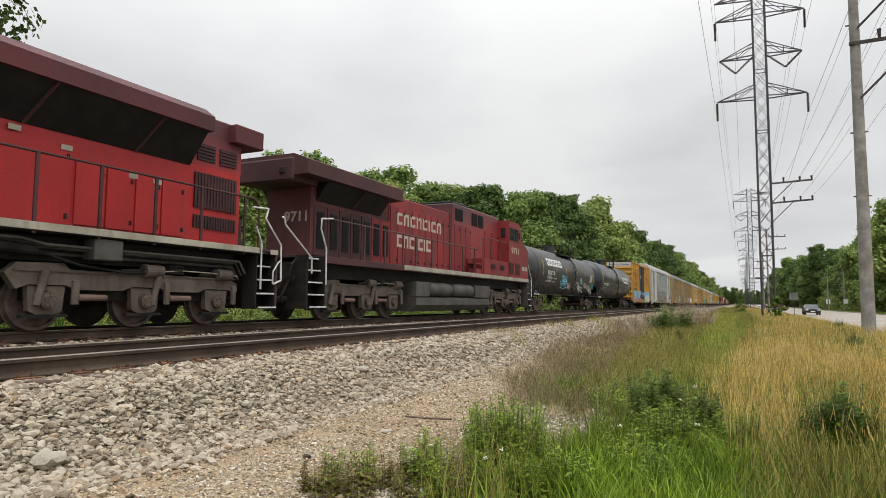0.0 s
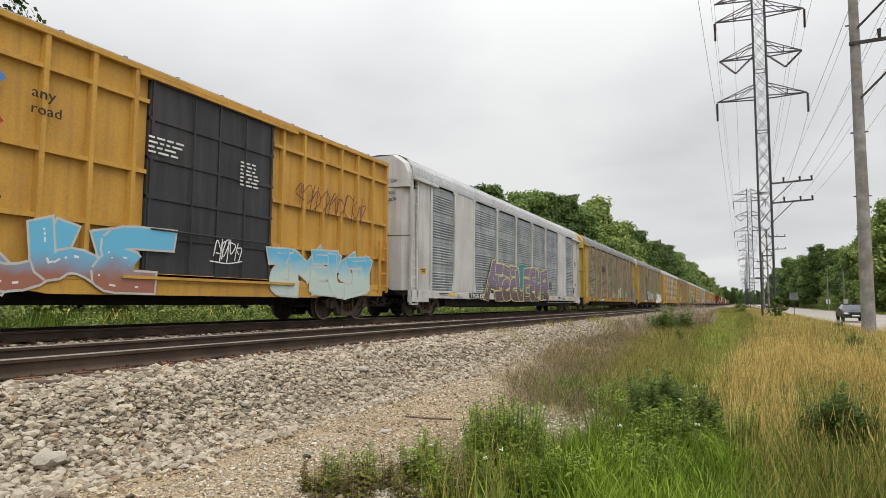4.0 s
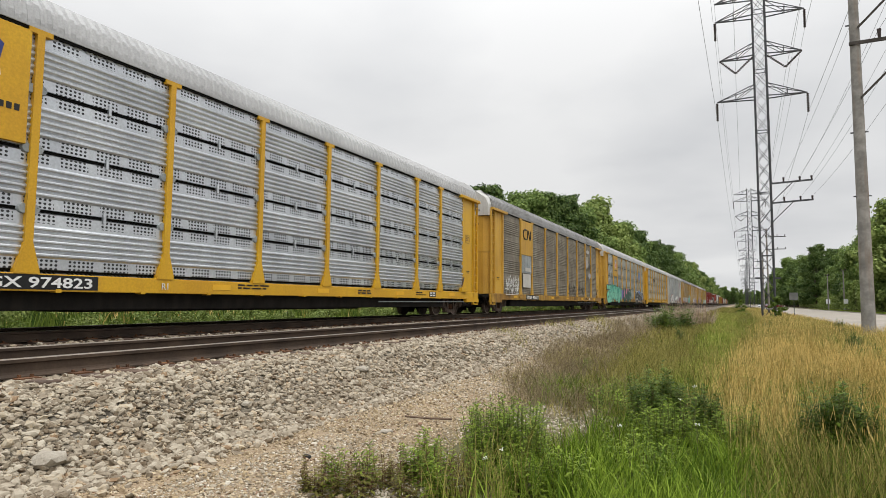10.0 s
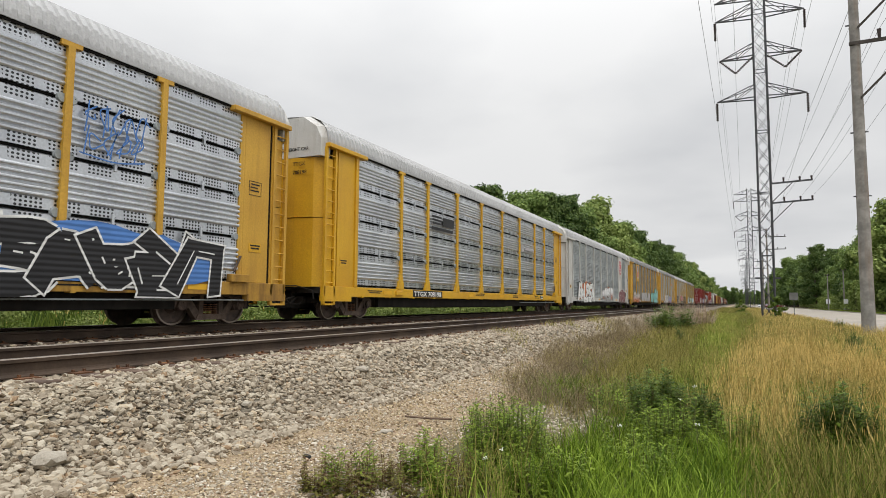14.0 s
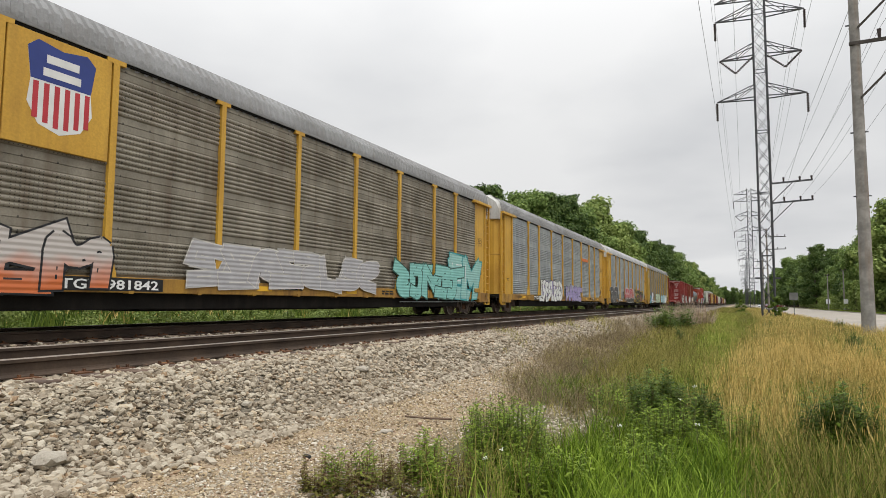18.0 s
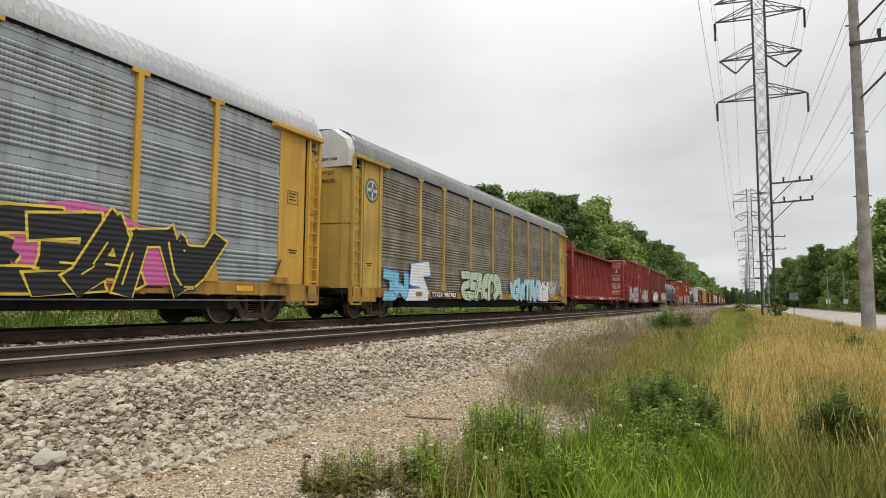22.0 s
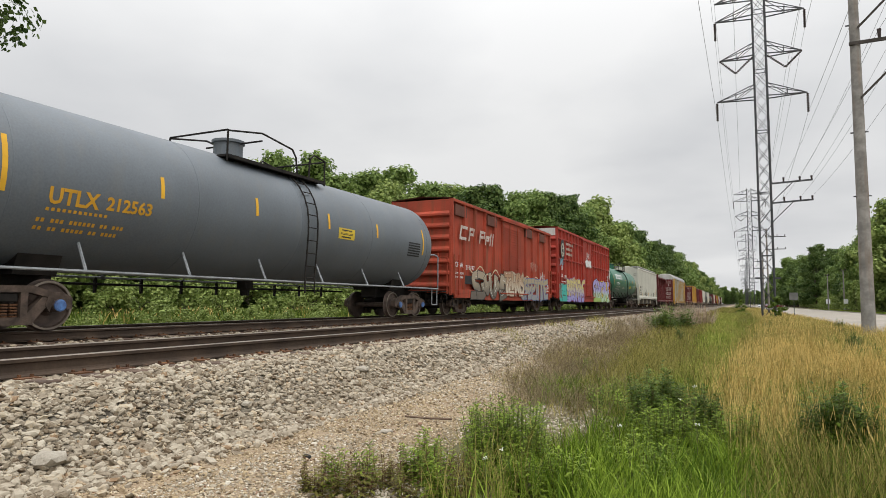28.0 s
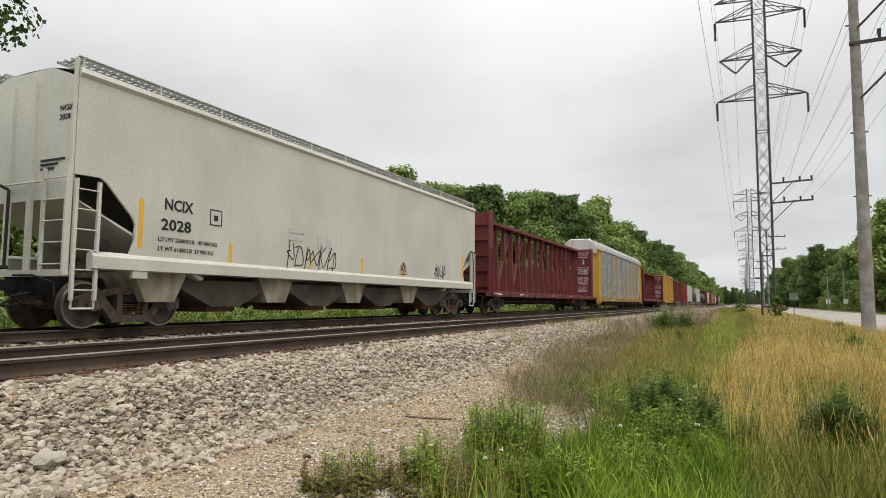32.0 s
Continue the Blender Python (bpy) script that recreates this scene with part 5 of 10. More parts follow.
# ---- centre-beam flat car ----------------------------------------------------------------------
def centre_beam(u, length, m, label, number="", top=4.92, name="centre_beam_car"):
    t = vehicle(name, u, length, label, "rail car")
    y0, y1 = 0.78, length - 0.78
    part("deck", boxes((-1.40, 1.40, y0, y1, 1.02, 1.11), bevel=0.008), m, t, "flat load deck")
    for x in (-1.49, 1.38):
        part("side_sill", boxes((x, x + 0.11, y0, y1, 0.84, 1.09), bevel=0.008), m, t)
    part("centre_sill", boxes((-0.4, 0.4, 0.7, length - 0.7, 0.45, 1.02), (-0.9, -0.5, 8, 9.4, 0.5, 1.0), bevel=0.01), STEEL_DARK, t)
    bm = bmesh.new()
    lathe(bm, [(length - 7.2, 0.1), (length - 7.15, 0.24), (length - 6.0, 0.24), (length - 5.95, 0.1)], axis="y", n=14, centre=(1.0, 0, 0.72))
    tube(bm, (0.9, 3.6, 0.62), (0.9, length - 3.6, 0.62), 0.02)
    part("air_reservoir", bm, m, t)
    part("top_chord", boxes((-0.40, 0.40, y0 + 0.56, y1 - 0.56, top - 0.07, top), (-0.40, -0.35, y0 + 0.56, y1 - 0.56, top - 0.17, top - 0.07), (0.35, 0.40, y0 + 0.56, y1 - 0.56, top - 0.17, top - 0.07)), m, t, "broad top beam with lashing slots")
    bm = bmesh.new()
    for k in range(10):
        y = y0 + 1.6 + k * (y1 - y0 - 3.2) / 9
        box(bm, 0.12, 0.30, y, y + 0.42, top - 0.002, top + 0.004)
    part("chord_slots", bm, BLACK, t)
    mid, step = length / 2, 1.23 * (length - 1.55) / 23.3
    for k in range(-8, 8):
        me = mesh_once("cb_post_%s_%.2f" % (m.name, top), lambda: prism(bmesh.new(), [(-0.24, 1.1), (0.24, 1.1), (0.13, 3.0), (0.09, top - 0.1), (-0.09, top - 0.1), (-0.13, 3.0)], -0.085, 0.085, "y"), m)
        share("post", me, t, pose(0, mid + (k + 0.5) * step, 0))
    for way in (-1, 1):
        for k in (1, 3, 5):
            yhi, ylo = mid + way * (k + 0.58) * step, mid + way * (k + 2.38) * step
            part("diagonal", beam(bmesh.new(), (0, ylo, 1.20), (0, yhi, top - 0.15), 0.14, 0.13), m, t)
            for sx in (-0.10, 0.10):
                part("gusset", prism(bmesh.new(), [(yhi - 0.20, top - 0.1), (yhi + 0.16, top - 0.1), (yhi + 0.12, top - 0.42), (yhi - 0.12, top - 0.42)], sx - 0.008, sx + 0.008), m, t)
                part("gusset", prism(bmesh.new(), [(ylo - 0.2, 1.10), (ylo + 0.2, 1.10), (ylo + 0.1, 1.38), (ylo - 0.1, 1.38)], sx - 0.008, sx + 0.008), m, t)
    for e in (0, 1):
        m4 = pose(0, 0, 0) if e == 0 else pose(0, length, 0, 0, 0, 180)
        share("bulkhead", mesh_once("cb_bulk_%s" % m.name, lambda: boxes((-1.46, 1.46, y0 + 0.50, y0 + 0.56, 1.0, top + 0.02)), m), t, m4, "full-height steel end bulkhead")
        for x in (-1.49, 1.41):
            share("bulkhead_post", mesh_once("cb_bpost_%s" % m.name, lambda: prism(bmesh.new(), [(y0 + 0.22, 0.85), (y0 + 0.84, 0.85), (y0 + 0.80, top + 0.06), (y0 + 0.28, top + 0.06)], 0, 0.08), m), t, m4 @ pose(x, 0, 0))
        for x in (-0.5, 0.4):
            share("stiffener", mesh_once("cb_bst_%s" % m.name, lambda: boxes((0, 0.12, y0 + 0.36, y0 + 0.52, 1.0, top)), m), t, m4 @ pose(x, 0, 0))
        for z in (1.3, 2.05, 2.8, 3.55, 4.3):
            share("stiffener", mesh_once("cb_bsh_%s" % m.name, lambda: boxes((-1.35, 1.35, y0 + 0.40, y0 + 0.51, 0, 0.12)), m), t, m4 @ pose(0, 0, z))
    for k in range(11):
        y = y0 + 1.2 + k * (y1 - y0 - 2.4) / 10
        share("lashing_winch", mesh_once("cb_winch_%s" % m.name, lambda: tube(boxes((1.46, 1.56, -0.16, 0.16, 0.88, 0.98)), (1.53, -0.12, 0.86), (1.53, 0.12, 0.86), 0.06, n=8), m), t, pose(0, y, 0))
    ladder(t, m, 1.49, y0 + 0.28, y0 + 0.62, 0.86, 3.2, 7)
    plate(t, paint("reflector", (0.75, 0.42, 0.03)), "reflector", 1.50, y0 + 0.68, y0 + 0.75, 1.5, 2.9, "yellow reflective strip")
    # loading notices on the far bulkhead, facing the load
    yb = y1 - 0.562
    for x in (-1.28, 0.22):
        for text, z, size, wide in (("LOADING & UNLOADING", 4.62, 0.11, 1.0), ("INSTRUCTIONS", 4.45, 0.13, 0.8), ("WARNING", 4.22, 0.20, 0.75), ("CAR MAY FALL OVER", 3.40, 0.13, 1.0), ("SAFETY FIRST", 2.88, 0.15, 0.85), ("WARNING", 2.05, 0.19, 0.75)):
            write(text, size, WORN_STENCIL, t, x + (1.05 - wide) / 2, yb, z, end=True, width=wide, fat=0.004)
        part("tilting_figure", prism(bmesh.new(), [(x + 0.42, 3.72), (x + 0.62, 3.72), (x + 0.66, 3.84), (x + 0.58, 3.86), (x + 0.62, 4.12), (x + 0.50, 4.10), (x + 0.54, 3.90), (x + 0.44, 3.80)], yb - 0.004, yb, "y"), WORN_STENCIL, t, "white warning pictogram")
        bars(t, WORN_STENCIL, x, yb, 3.30, [(0.06 + 0.05 * (k % 3), k * 0.085, 0.40 - 0.06 * (k % 2), 0.04) for k in range(4)] + [(0.55, k * 0.085, 0.42 - 0.05 * (k % 3), 0.04) for k in range(4)] + [(0.05, 0.66 + k * 0.085, 0.45, 0.04) for k in range(6)] + [(0.56, 0.66 + k * 0.085, 0.40 - 0.05 * (k % 2), 0.04) for k in range(6)] + [(0.08, 1.42 + k * 0.09, 0.85 - 0.1 * (k % 3), 0.04) for k in range(5)], end=True)
    bars(t, WHITE_CLEAN, 1.495, y0 + 1.0, 1.02, [(0, 0, 0.9, 0.03), (0, 0.06, 1.1, 0.03), (4.0, 0.02, 0.8, 0.03), (4.0, 0.08, 1.2, 0.03), (10.5, 0.02, 0.9, 0.03), (15.0, 0.02, 1.0, 0.03)])
    if number:
        plate(t, m, "number_panel", 1.495, 10.2, 12.6, 0.82, 1.10, "", 0.004)
        write(number, 0.25, WHITE_CLEAN, t, 1.505, 10.3, 0.86, width=2.2)
        write(number, 0.20, WHITE_CLEAN, t, 0.15, y0 + 0.355, 3.95, end=True)
    for y in (y0 + 2.35, y1 - 2.35):
        bogie(t, y)
    couplers(t, length)
    return t


# ---- covered hopper -------------------------------------------------------------------------------
GRUBBY = mat("grubby_cream_paint", (0.40, 0.355, 0.27), (0.20, 0.165, 0.115), 0.7, 0, 1.5, 25, 0.1, (0.09, 0.07, 0.045), 0.6)
# grime brown, darkened further for the shade inside the bays
BAY_SHADED = mat("dark_dusty_bay_steel", (0.10, 0.085, 0.065), (0.045, 0.038, 0.030), 0.85, 0, 1.5, 25, 0.1, spec=0.2)


def covered_hopper(u, length, m, label, number=None, top=4.92, name="covered_hopper"):
    t = vehicle(name, u, length, label, "rail car")
    y0, y1 = 0.75, length - 0.75
    eave = top - 0.28
    # side plates with sloping ends
    for s in (1, -1):
        x0, x1 = sorted((s * 1.42, s * 1.47))
        low = [(y0, 2.82), (1.27, 2.84), (1.40, 2.76), (1.98, 2.19), (2.06, 2.05), (2.05, 1.71), (1.95, 1.44)]
        part("side_sheet", prism(bmesh.new(), low + [(length - a, b) for a, b in reversed(low)] + [(y1, eave), (y0, eave)], x0, x1), m, t)
        prof = [(s * 1.44, 1.46), (s * 1.50, 1.42), (s * 1.55, 1.36), (s * 1.55, 1.14), (s * 1.36, 1.12), (s * 1.36, 1.40)]
        part("side_sill", prism(bmesh.new(), prof, 1.14, length - 1.14, "y"), m, t, "broad pale side sill")
        part("jack_plate", boxes((min(s * 1.44, s * 1.53), max(s * 1.44, s * 1.53), 2.0, 2.35, 0.98, 1.14), bevel=0.01), m, t)
        prof = [(s * 1.40, eave - 0.02), (s * 1.47, eave - 0.02), (s * 1.53, eave + 0.05), (s * 1.50, eave + 0.15), (s * 1.36, eave + 0.17)]
        part("top_chord", prism(bmesh.new(), prof, y0, y1, "y"), m, t)
    bm = bmesh.new()
    loft(bm, [(-1.5, eave + 0.10), (-0.7, top - 0.02), (0, top), (0.7, top - 0.02), (1.5, eave + 0.10)], [y0, y1])
    part("roof", bm, m, t)
    for e in (0, 1):
        def end():
            bm = bmesh.new()
            box(bm, -1.42, 1.42, y0, y0 + 0.05, 2.4, eave)
            prism(bm, [(y0, 2.42), (y0 + 0.05, 2.42), (y0 + 3.2, 1.05), (y0 + 3.1, 1.0)], -1.40, 1.40)
            for x in (-1.35, -0.45, 0.22):
                box(bm, x, x + 0.10, y0 - 0.06, y0 + 0.02, 1.05, eave)
            box(bm, -1.42, 1.42, y0 - 0.1, y0 + 0.06, 0.98, 1.10)
            prism(bm, [(-1.42, eave), (1.42, eave), (0.7, top - 0.02), (-0.7, top - 0.02)], y0, y0 + 0.05, "y")
            return bm
        share("end_wall", mesh_once("hop_end_%s_%.1f" % (m.name, length), end, m), t, pose(0, 0, 0) if e == 0 else pose(0, length, 0, 0, 0, 180), "flat end sheet over the slope")
    # four outlet bays
    L4 = (y1 - y0 - 4.4) / 4
    for k in range(4):
        a = y0 + 2.2 + k * L4
        bm = bmesh.new()
        prism(bm, [(a, 1.02), (a + L4, 1.02), (a + L4 * 0.62, 0.42), (a + L4 * 0.38, 0.42)], -1.25, 1.25)
        part("bay_divider", prism(bmesh.new(), [(a - 0.75, 1.13), (a + 0.62, 1.13), (a + 0.30, 0.52), (a - 0.42, 0.52)], -1.28, 1.28), GRUBBY, t, "grubby cream slope between the bays")
        part("outlet_bay", bm, BAY_SHADED, t, "sloping discharge bay")
        part("outlet_gate", boxes((-0.8, 1.1, a + L4 * 0.38, a + L4 * 0.62, 0.30, 0.44)), RUSTY, t)
    # roof walk and its mesh
    bm = bmesh.new()
    for x in (-1.42, 1.42):
        for k in range(12):
            y = y0 + 0.1 + k * (y1 - y0 - 0.2) / 11
            tube(bm, (x, y, eave + 0.1), (x, y, top + 0.10), 0.018, n=6)
        tube(bm, (x, y0, top + 0.10), (x, y1, top + 0.10), 0.018, n=6)
    part("roof_rail", bm, m, t)
    bm = bmesh.new()
    for s in (-1, 1):
        for k in range(int((y1 - y0) / 0.16)):
            y = y0 + k * 0.16
            beam(bm, (s * 0.80, y, top + 0.06), (s * 1.40, y + 0.16, top + 0.06), 0.022, 0.02)
            beam(bm, (s * 1.40, y, top + 0.06), (s * 0.80, y + 0.16, top + 0.06), 0.022, 0.02)
        for x in (0.80, 1.0, 1.2, 1.40):
            box(bm, s * x - 0.012, s * x + 0.012, y0, y1, top + 0.04, top + 0.09)
    part("running_board", bm, mat("galvanised_grating", (0.35, 0.35, 0.34), (0.25, 0.25, 0.24), 0.6, 0.4), t, "expanded metal roof walkway")
    for k in range(5):
        y = y0 + 1.6 + k * (y1 - y0 - 3.4) / 4
        bm = bmesh.new()
        lathe(bm, [(top - 0.02, 0.36), (top + 0.10, 0.36), (top + 0.14, 0.30)], axis="z", n=18, centre=(0, y, 0))
        part("hatch", bm, m, t, "round roof hatch")
    for a, b in ((y0 + 0.05, y0 + 0.5), (y1 - 0.5, y1 - 0.05)):
        ladder(t, m, 1.45, a, b, 0.55, 2.75, 6)
    part("corner_stile", boxes((1.40, 1.46, y0 - 0.06, y0 - 0.01, 1.0, top + 0.05)), m, t, "tall corner stile")
    end_ladder(t, m, y0 - 0.06, 0.78, 1.43, 1.0, 2.95, 5)
    part("end_grab", tube(bmesh.new(), (-1.4, y0 - 0.10, 2.72), (0.8, y0 - 0.10, 2.72), 0.018, n=6), m, t)
    bm = bmesh.new()
    for a in (y0 + 0.08, y1 - 0.52):
        pipe(bm, [(1.44, a, 1.0), (1.44, a, 0.4), (1.44, a + 0.44, 0.4), (1.44, a + 0.44, 1.0)], 0.022)
        part("sill_step", bm, m, t)
        bm = bmesh.new()
    part("centre_sill", boxes((-0.3, 0.3, 0.7, length - 0.7, 0.62, 1.0)), STEEL_DARK, t)
    bm = bmesh.new()
    for s in (1.40,):
        for y in (y0 + 0.75, y1 - 0.75):
            tube(bm, (1.30, y, 1.6), (1.36, y, 1.6), 0.12, n=12)
    part("jacking_pad", bm, STEEL_DARK, t)
    for y in (2.13, 4.6, 7.62, 10.3, 12.97, length - 2.2):
        big = y in (2.13, length - 2.2)
        part("reflector", boxes((1.468, 1.476, y, y + 0.10, 1.60 if big else 1.42, 2.58 if big else 1.90)), paint("reflector", (0.75, 0.42, 0.03)), t, "yellow reflective strip")
    if number:
        write(number[0], 0.33, BLACK, t, 1.478, 2.72, 2.45, width=0.75, fat=0.006)
        write(number[1], 0.33, BLACK, t, 1.478, 2.66, 2.02, width=0.78, fat=0.006)
        write("LD LMT 224400 LB  101 800 KG", 0.13, BLACK, t, 1.478, 2.6, 1.78, width=1.6)
        write("LT WT 61600 LB  27 950 KG", 0.13, BLACK, t, 1.478, 2.6, 1.58, width=1.5)
        write(number[0], 0.15, BLACK, t, 0.98, y0 - 0.01, 4.03, end=True)
        write(number[1], 0.15, BLACK, t, 0.98, y0 - 0.01, 3.86, end=True)
        bars(t, BLACK, 0.5, y0 - 0.01, 3.15, [(0, 0, 0.7, 0.04), (0, 0.08, 0.5, 0.04), (0, 0.16, 0.4, 0.04)], end=True)
    for y in (y0 + 1.65, y1 - 1.65):
        bogie(t, y)
    couplers(t, length)
    return t

# ---- locomotives -----------------------------------------------------------------------
LOCO_RED = mat("locomotive_red", (0.42, 0.024, 0.022), (0.34, 0.020, 0.020), 0.42, 0, 0.7, 25, 0.04, (0.20, 0.03, 0.03), 0.35)
LOCO_FADED = mat("sooty_faded_red", (0.27, 0.026, 0.028), (0.14, 0.022, 0.024), 0.55, 0, 0.6, 25, 0.08, (0.08, 0.03, 0.03), 0.6)
LOCO_DULL = mat("dull_maroon_paint", (0.115, 0.026, 0.028), (0.065, 0.020, 0.022), 0.6, 0, 0.6, 25, 0.06, (0.05, 0.03, 0.03), 0.4)
LOCO_SOOT = mat("soot_brown_paint", (0.085, 0.030, 0.030), (0.042, 0.022, 0.023), 0.65, 0, 0.6, 25, 0.1, (0.03, 0.025, 0.025), 0.5)
LOCO_UNDER = mat("grey_underframe_grime", (0.105, 0.098, 0.088), (0.055, 0.050, 0.045), 0.7, 0.1, 1.5, 30, 0.15)
CREAM = mat("dirty_cream_stripe", (0.42, 0.40, 0.32), (0.26, 0.23, 0.18), 0.6, 0, 1.2, 30, 0.05, (0.12, 0.10, 0.08), 0.5)
GRILLE = mat("black_grille_steel", (0.018, 0.017, 0.017), (0.010, 0.010, 0.010), 0.6, 0.2, 3, 40, 0.1)
CAB_GLASS = mat("dark_cab_glass", (0.02, 0.025, 0.028), (0.015, 0.018, 0.02), 0.06, 0, 2, 20, 0.0, cheap=True, spec=0.5)
LOCO_RAIL = mat("worn_brown_rail_paint", (0.11, 0.055, 0.048), (0.06, 0.035, 0.03), 0.5, 0, 4, 30, 0.1)
BOGIE_DUST = mat("dusty_brown_bogie_steel", (0.150, 0.122, 0.095), (0.075, 0.060, 0.048), 0.8, 0.05, 2.2, 40, 0.25, (0.05, 0.04, 0.035), 0.5)
BOGIE_LINK = mat("rust_pink_link_steel", (0.21, 0.13, 0.10), (0.12, 0.08, 0.065), 0.8, 0, 4, 40, 0.2)
LOCO_SMOKED = mat("smoke_stained_red", (0.145, 0.040, 0.040), (0.070, 0.028, 0.028), 0.62, 0, 0.7, 25, 0.08, (0.04, 0.026, 0.025), 0.6)
# near-black underframe: shade of the recess below the walkway put into the colour
UNDER_SHADE = mat("oily_black_underframe", (0.022, 0.020, 0.018), (0.012, 0.011, 0.010), 0.7, 0, 3, 40, 0.15)
LOCO_R = 0.53


def loco_bogie(parent, ys, mid):
    """Three-axle bogie with heavy cast side frames."""
    b = part("bogie", boxes((-0.95, 0.95, ys[0] - mid - 0.3, ys[2] - mid + 0.3, 0.55, 0.80), (-0.3, 0.3, -0.6, 0.6, 0.75, 1.3)), STEEL_DARK, parent, "three-axle power bogie")
    b.matrix_basis = pose(0, mid, 0)
    for s in (-1, 1):
        bm = bmesh.new()
        x0, x1 = sorted((s * 0.98, s * 1.14))
        q = [y - mid for y in ys]
        top = [(q[0] - 0.75, 1.02), (q[0] - 0.55, 1.20), (q[0] + 0.28, 1.22), (q[0] + 0.40, 1.11), (q[2] + 0.3, 1.08), (q[2] + 0.62, 0.98), (q[2] + 0.66, 0.80)]
        low = []
        for y in q[::-1]:
            low += [(y + 0.55, 0.74), (y + 0.34, 0.82), (y - 0.34, 0.82), (y - 0.55, 0.74)]
        prism(bm, top + low, x0, x1)
        part("frame_rib", boxes((x0 - 0.02, x1 + 0.025, q[0] - 0.6, q[2] + 0.55, 1.055, 1.085)), BOGIE_DUST, b)
        for y in q:
            prism(bm, [(y - 0.34, 0.80), (y - 0.30, 0.36), (y - 0.16, 0.30), (y + 0.16, 0.30), (y + 0.30, 0.36), (y + 0.34, 0.80)], x0, x1 - 0.03)
            cap = part("bearing_cap", tube(bmesh.new(), (s * 1.08, y, LOCO_R + 0.03), (s * 1.20, y, LOCO_R + 0.03), 0.165, 0.15, n=18), STEEL_TRUCK, b, "round bearing cover")
            tagged(part("cap_bolt", boxes(*[(s * 1.20 - 0.012, s * 1.20 + 0.012, y + 0.10 * math.cos(a) - 0.015, y + 0.10 * math.cos(a) + 0.015, LOCO_R + 0.03 + 0.10 * math.sin(a) - 0.015, LOCO_R + 0.03 + 0.10 * math.sin(a) + 0.015) for a in (0.5, 1.55, 2.6, 3.65, 4.7, 5.75)]), RUSTY, cap), kind="stuff")
            part("horn_stay", boxes((s * 1.06 - 0.06, s * 1.06 + 0.06, y - 0.42, y + 0.42, 0.245, 0.30)), STEEL_DARK, b)
            part("traction_link", tube(bmesh.new(), (s * 1.17, y + 0.55, 0.60), (s * 1.17, y + 1.12, 0.60), 0.065, 0.055, n=10), BOGIE_LINK, b, "rust-pink traction link") if y < q[2] else None
            part("brake_hanger", boxes((s * 1.15 - 0.04, s * 1.15 + 0.04, y + 0.44, y + 0.58, 0.46, 0.92), bevel=0.02), BOGIE_DUST, b)
        for y in (q[0] + 0.02, q[1] + 0.36):
            part("damper", tube(bmesh.new(), (s * 1.19, y - 0.10, 1.06), (s * 1.19, y - 0.24, 0.46), 0.075, 0.06, n=10), BOGIE_DUST, b, "slanting shock absorber")
        for y in (q[1] + 0.12, q[2] + 0.15):
            part("brake_cylinder", tube(bmesh.new(), (s * 1.16, y - 0.22, 1.16), (s * 1.16, y + 0.22, 1.16), 0.14, 0.13, n=14), BOGIE_DUST, b, "horizontal brake cylinder")
            part("brake_rod", tube(bmesh.new(), (s * 1.16, y - 0.75, 1.13), (s * 1.16, y - 0.22, 1.16), 0.04, n=8), STEEL_DARK, b)
        for k in range(3):
            part("rubber_spring", tube(bmesh.new(), (s * 0.98, q[1] + 0.75, 1.12 + k * 0.07), (s * 0.98, q[1] + 0.75, 1.17 + k * 0.07), 0.26, n=16), STEEL_DARK, b)
        part("air_pipe", pipe(bmesh.new(), [(s * 1.18, q[1] + 0.3, 1.16), (s * 1.2, q[1] + 0.9, 1.20), (s * 1.2, q[2] - 0.3, 1.19), (s * 1.19, q[2] + 0.6, 1.15)], 0.015, 6), CREAM, b, "thin pale brake pipe")
        part("side_frame", bm, BOGIE_DUST, b, "cast bogie side frame")
    for y in ys:
        def ws():
            bm = bmesh.new()
            lathe(bm, [(-1.22, 0.10), (-1.20, 0.14), (-1.0, 0.15), (-0.98, 0.1), (0.98, 0.1), (1.0, 0.15), (1.20, 0.14), (1.22, 0.10)], n=14)
            for s in (-1, 1):
                lathe(bm, [(s * 0.685, 0.20), (s * 0.685, 0.555), (s * 0.71, 0.56), (s * 0.722, 0.532), (s * 0.83, 0.525), (s * 0.832, 0.46), (s * 0.79, 0.44), (s * 0.77, 0.2), (s * 0.84, 0.15), (s * 0.84, 0.1)], n=32)
            for k in range(5):
                a = k * 1.2566
                tube(bm, (1.20, math.cos(a) * 0.09, math.sin(a) * 0.09), (1.24, math.cos(a) * 0.09, math.sin(a) * 0.09), 0.02, n=6)
            return bm
        w = share("wheelset", mesh_once("loco_wheelset", ws, WHEEL), b, pose(0, y - mid, LOCO_R), "large steel wheels on one axle")
        WHEELSETS.append((w, round(y - mid, 3), LOCO_R))


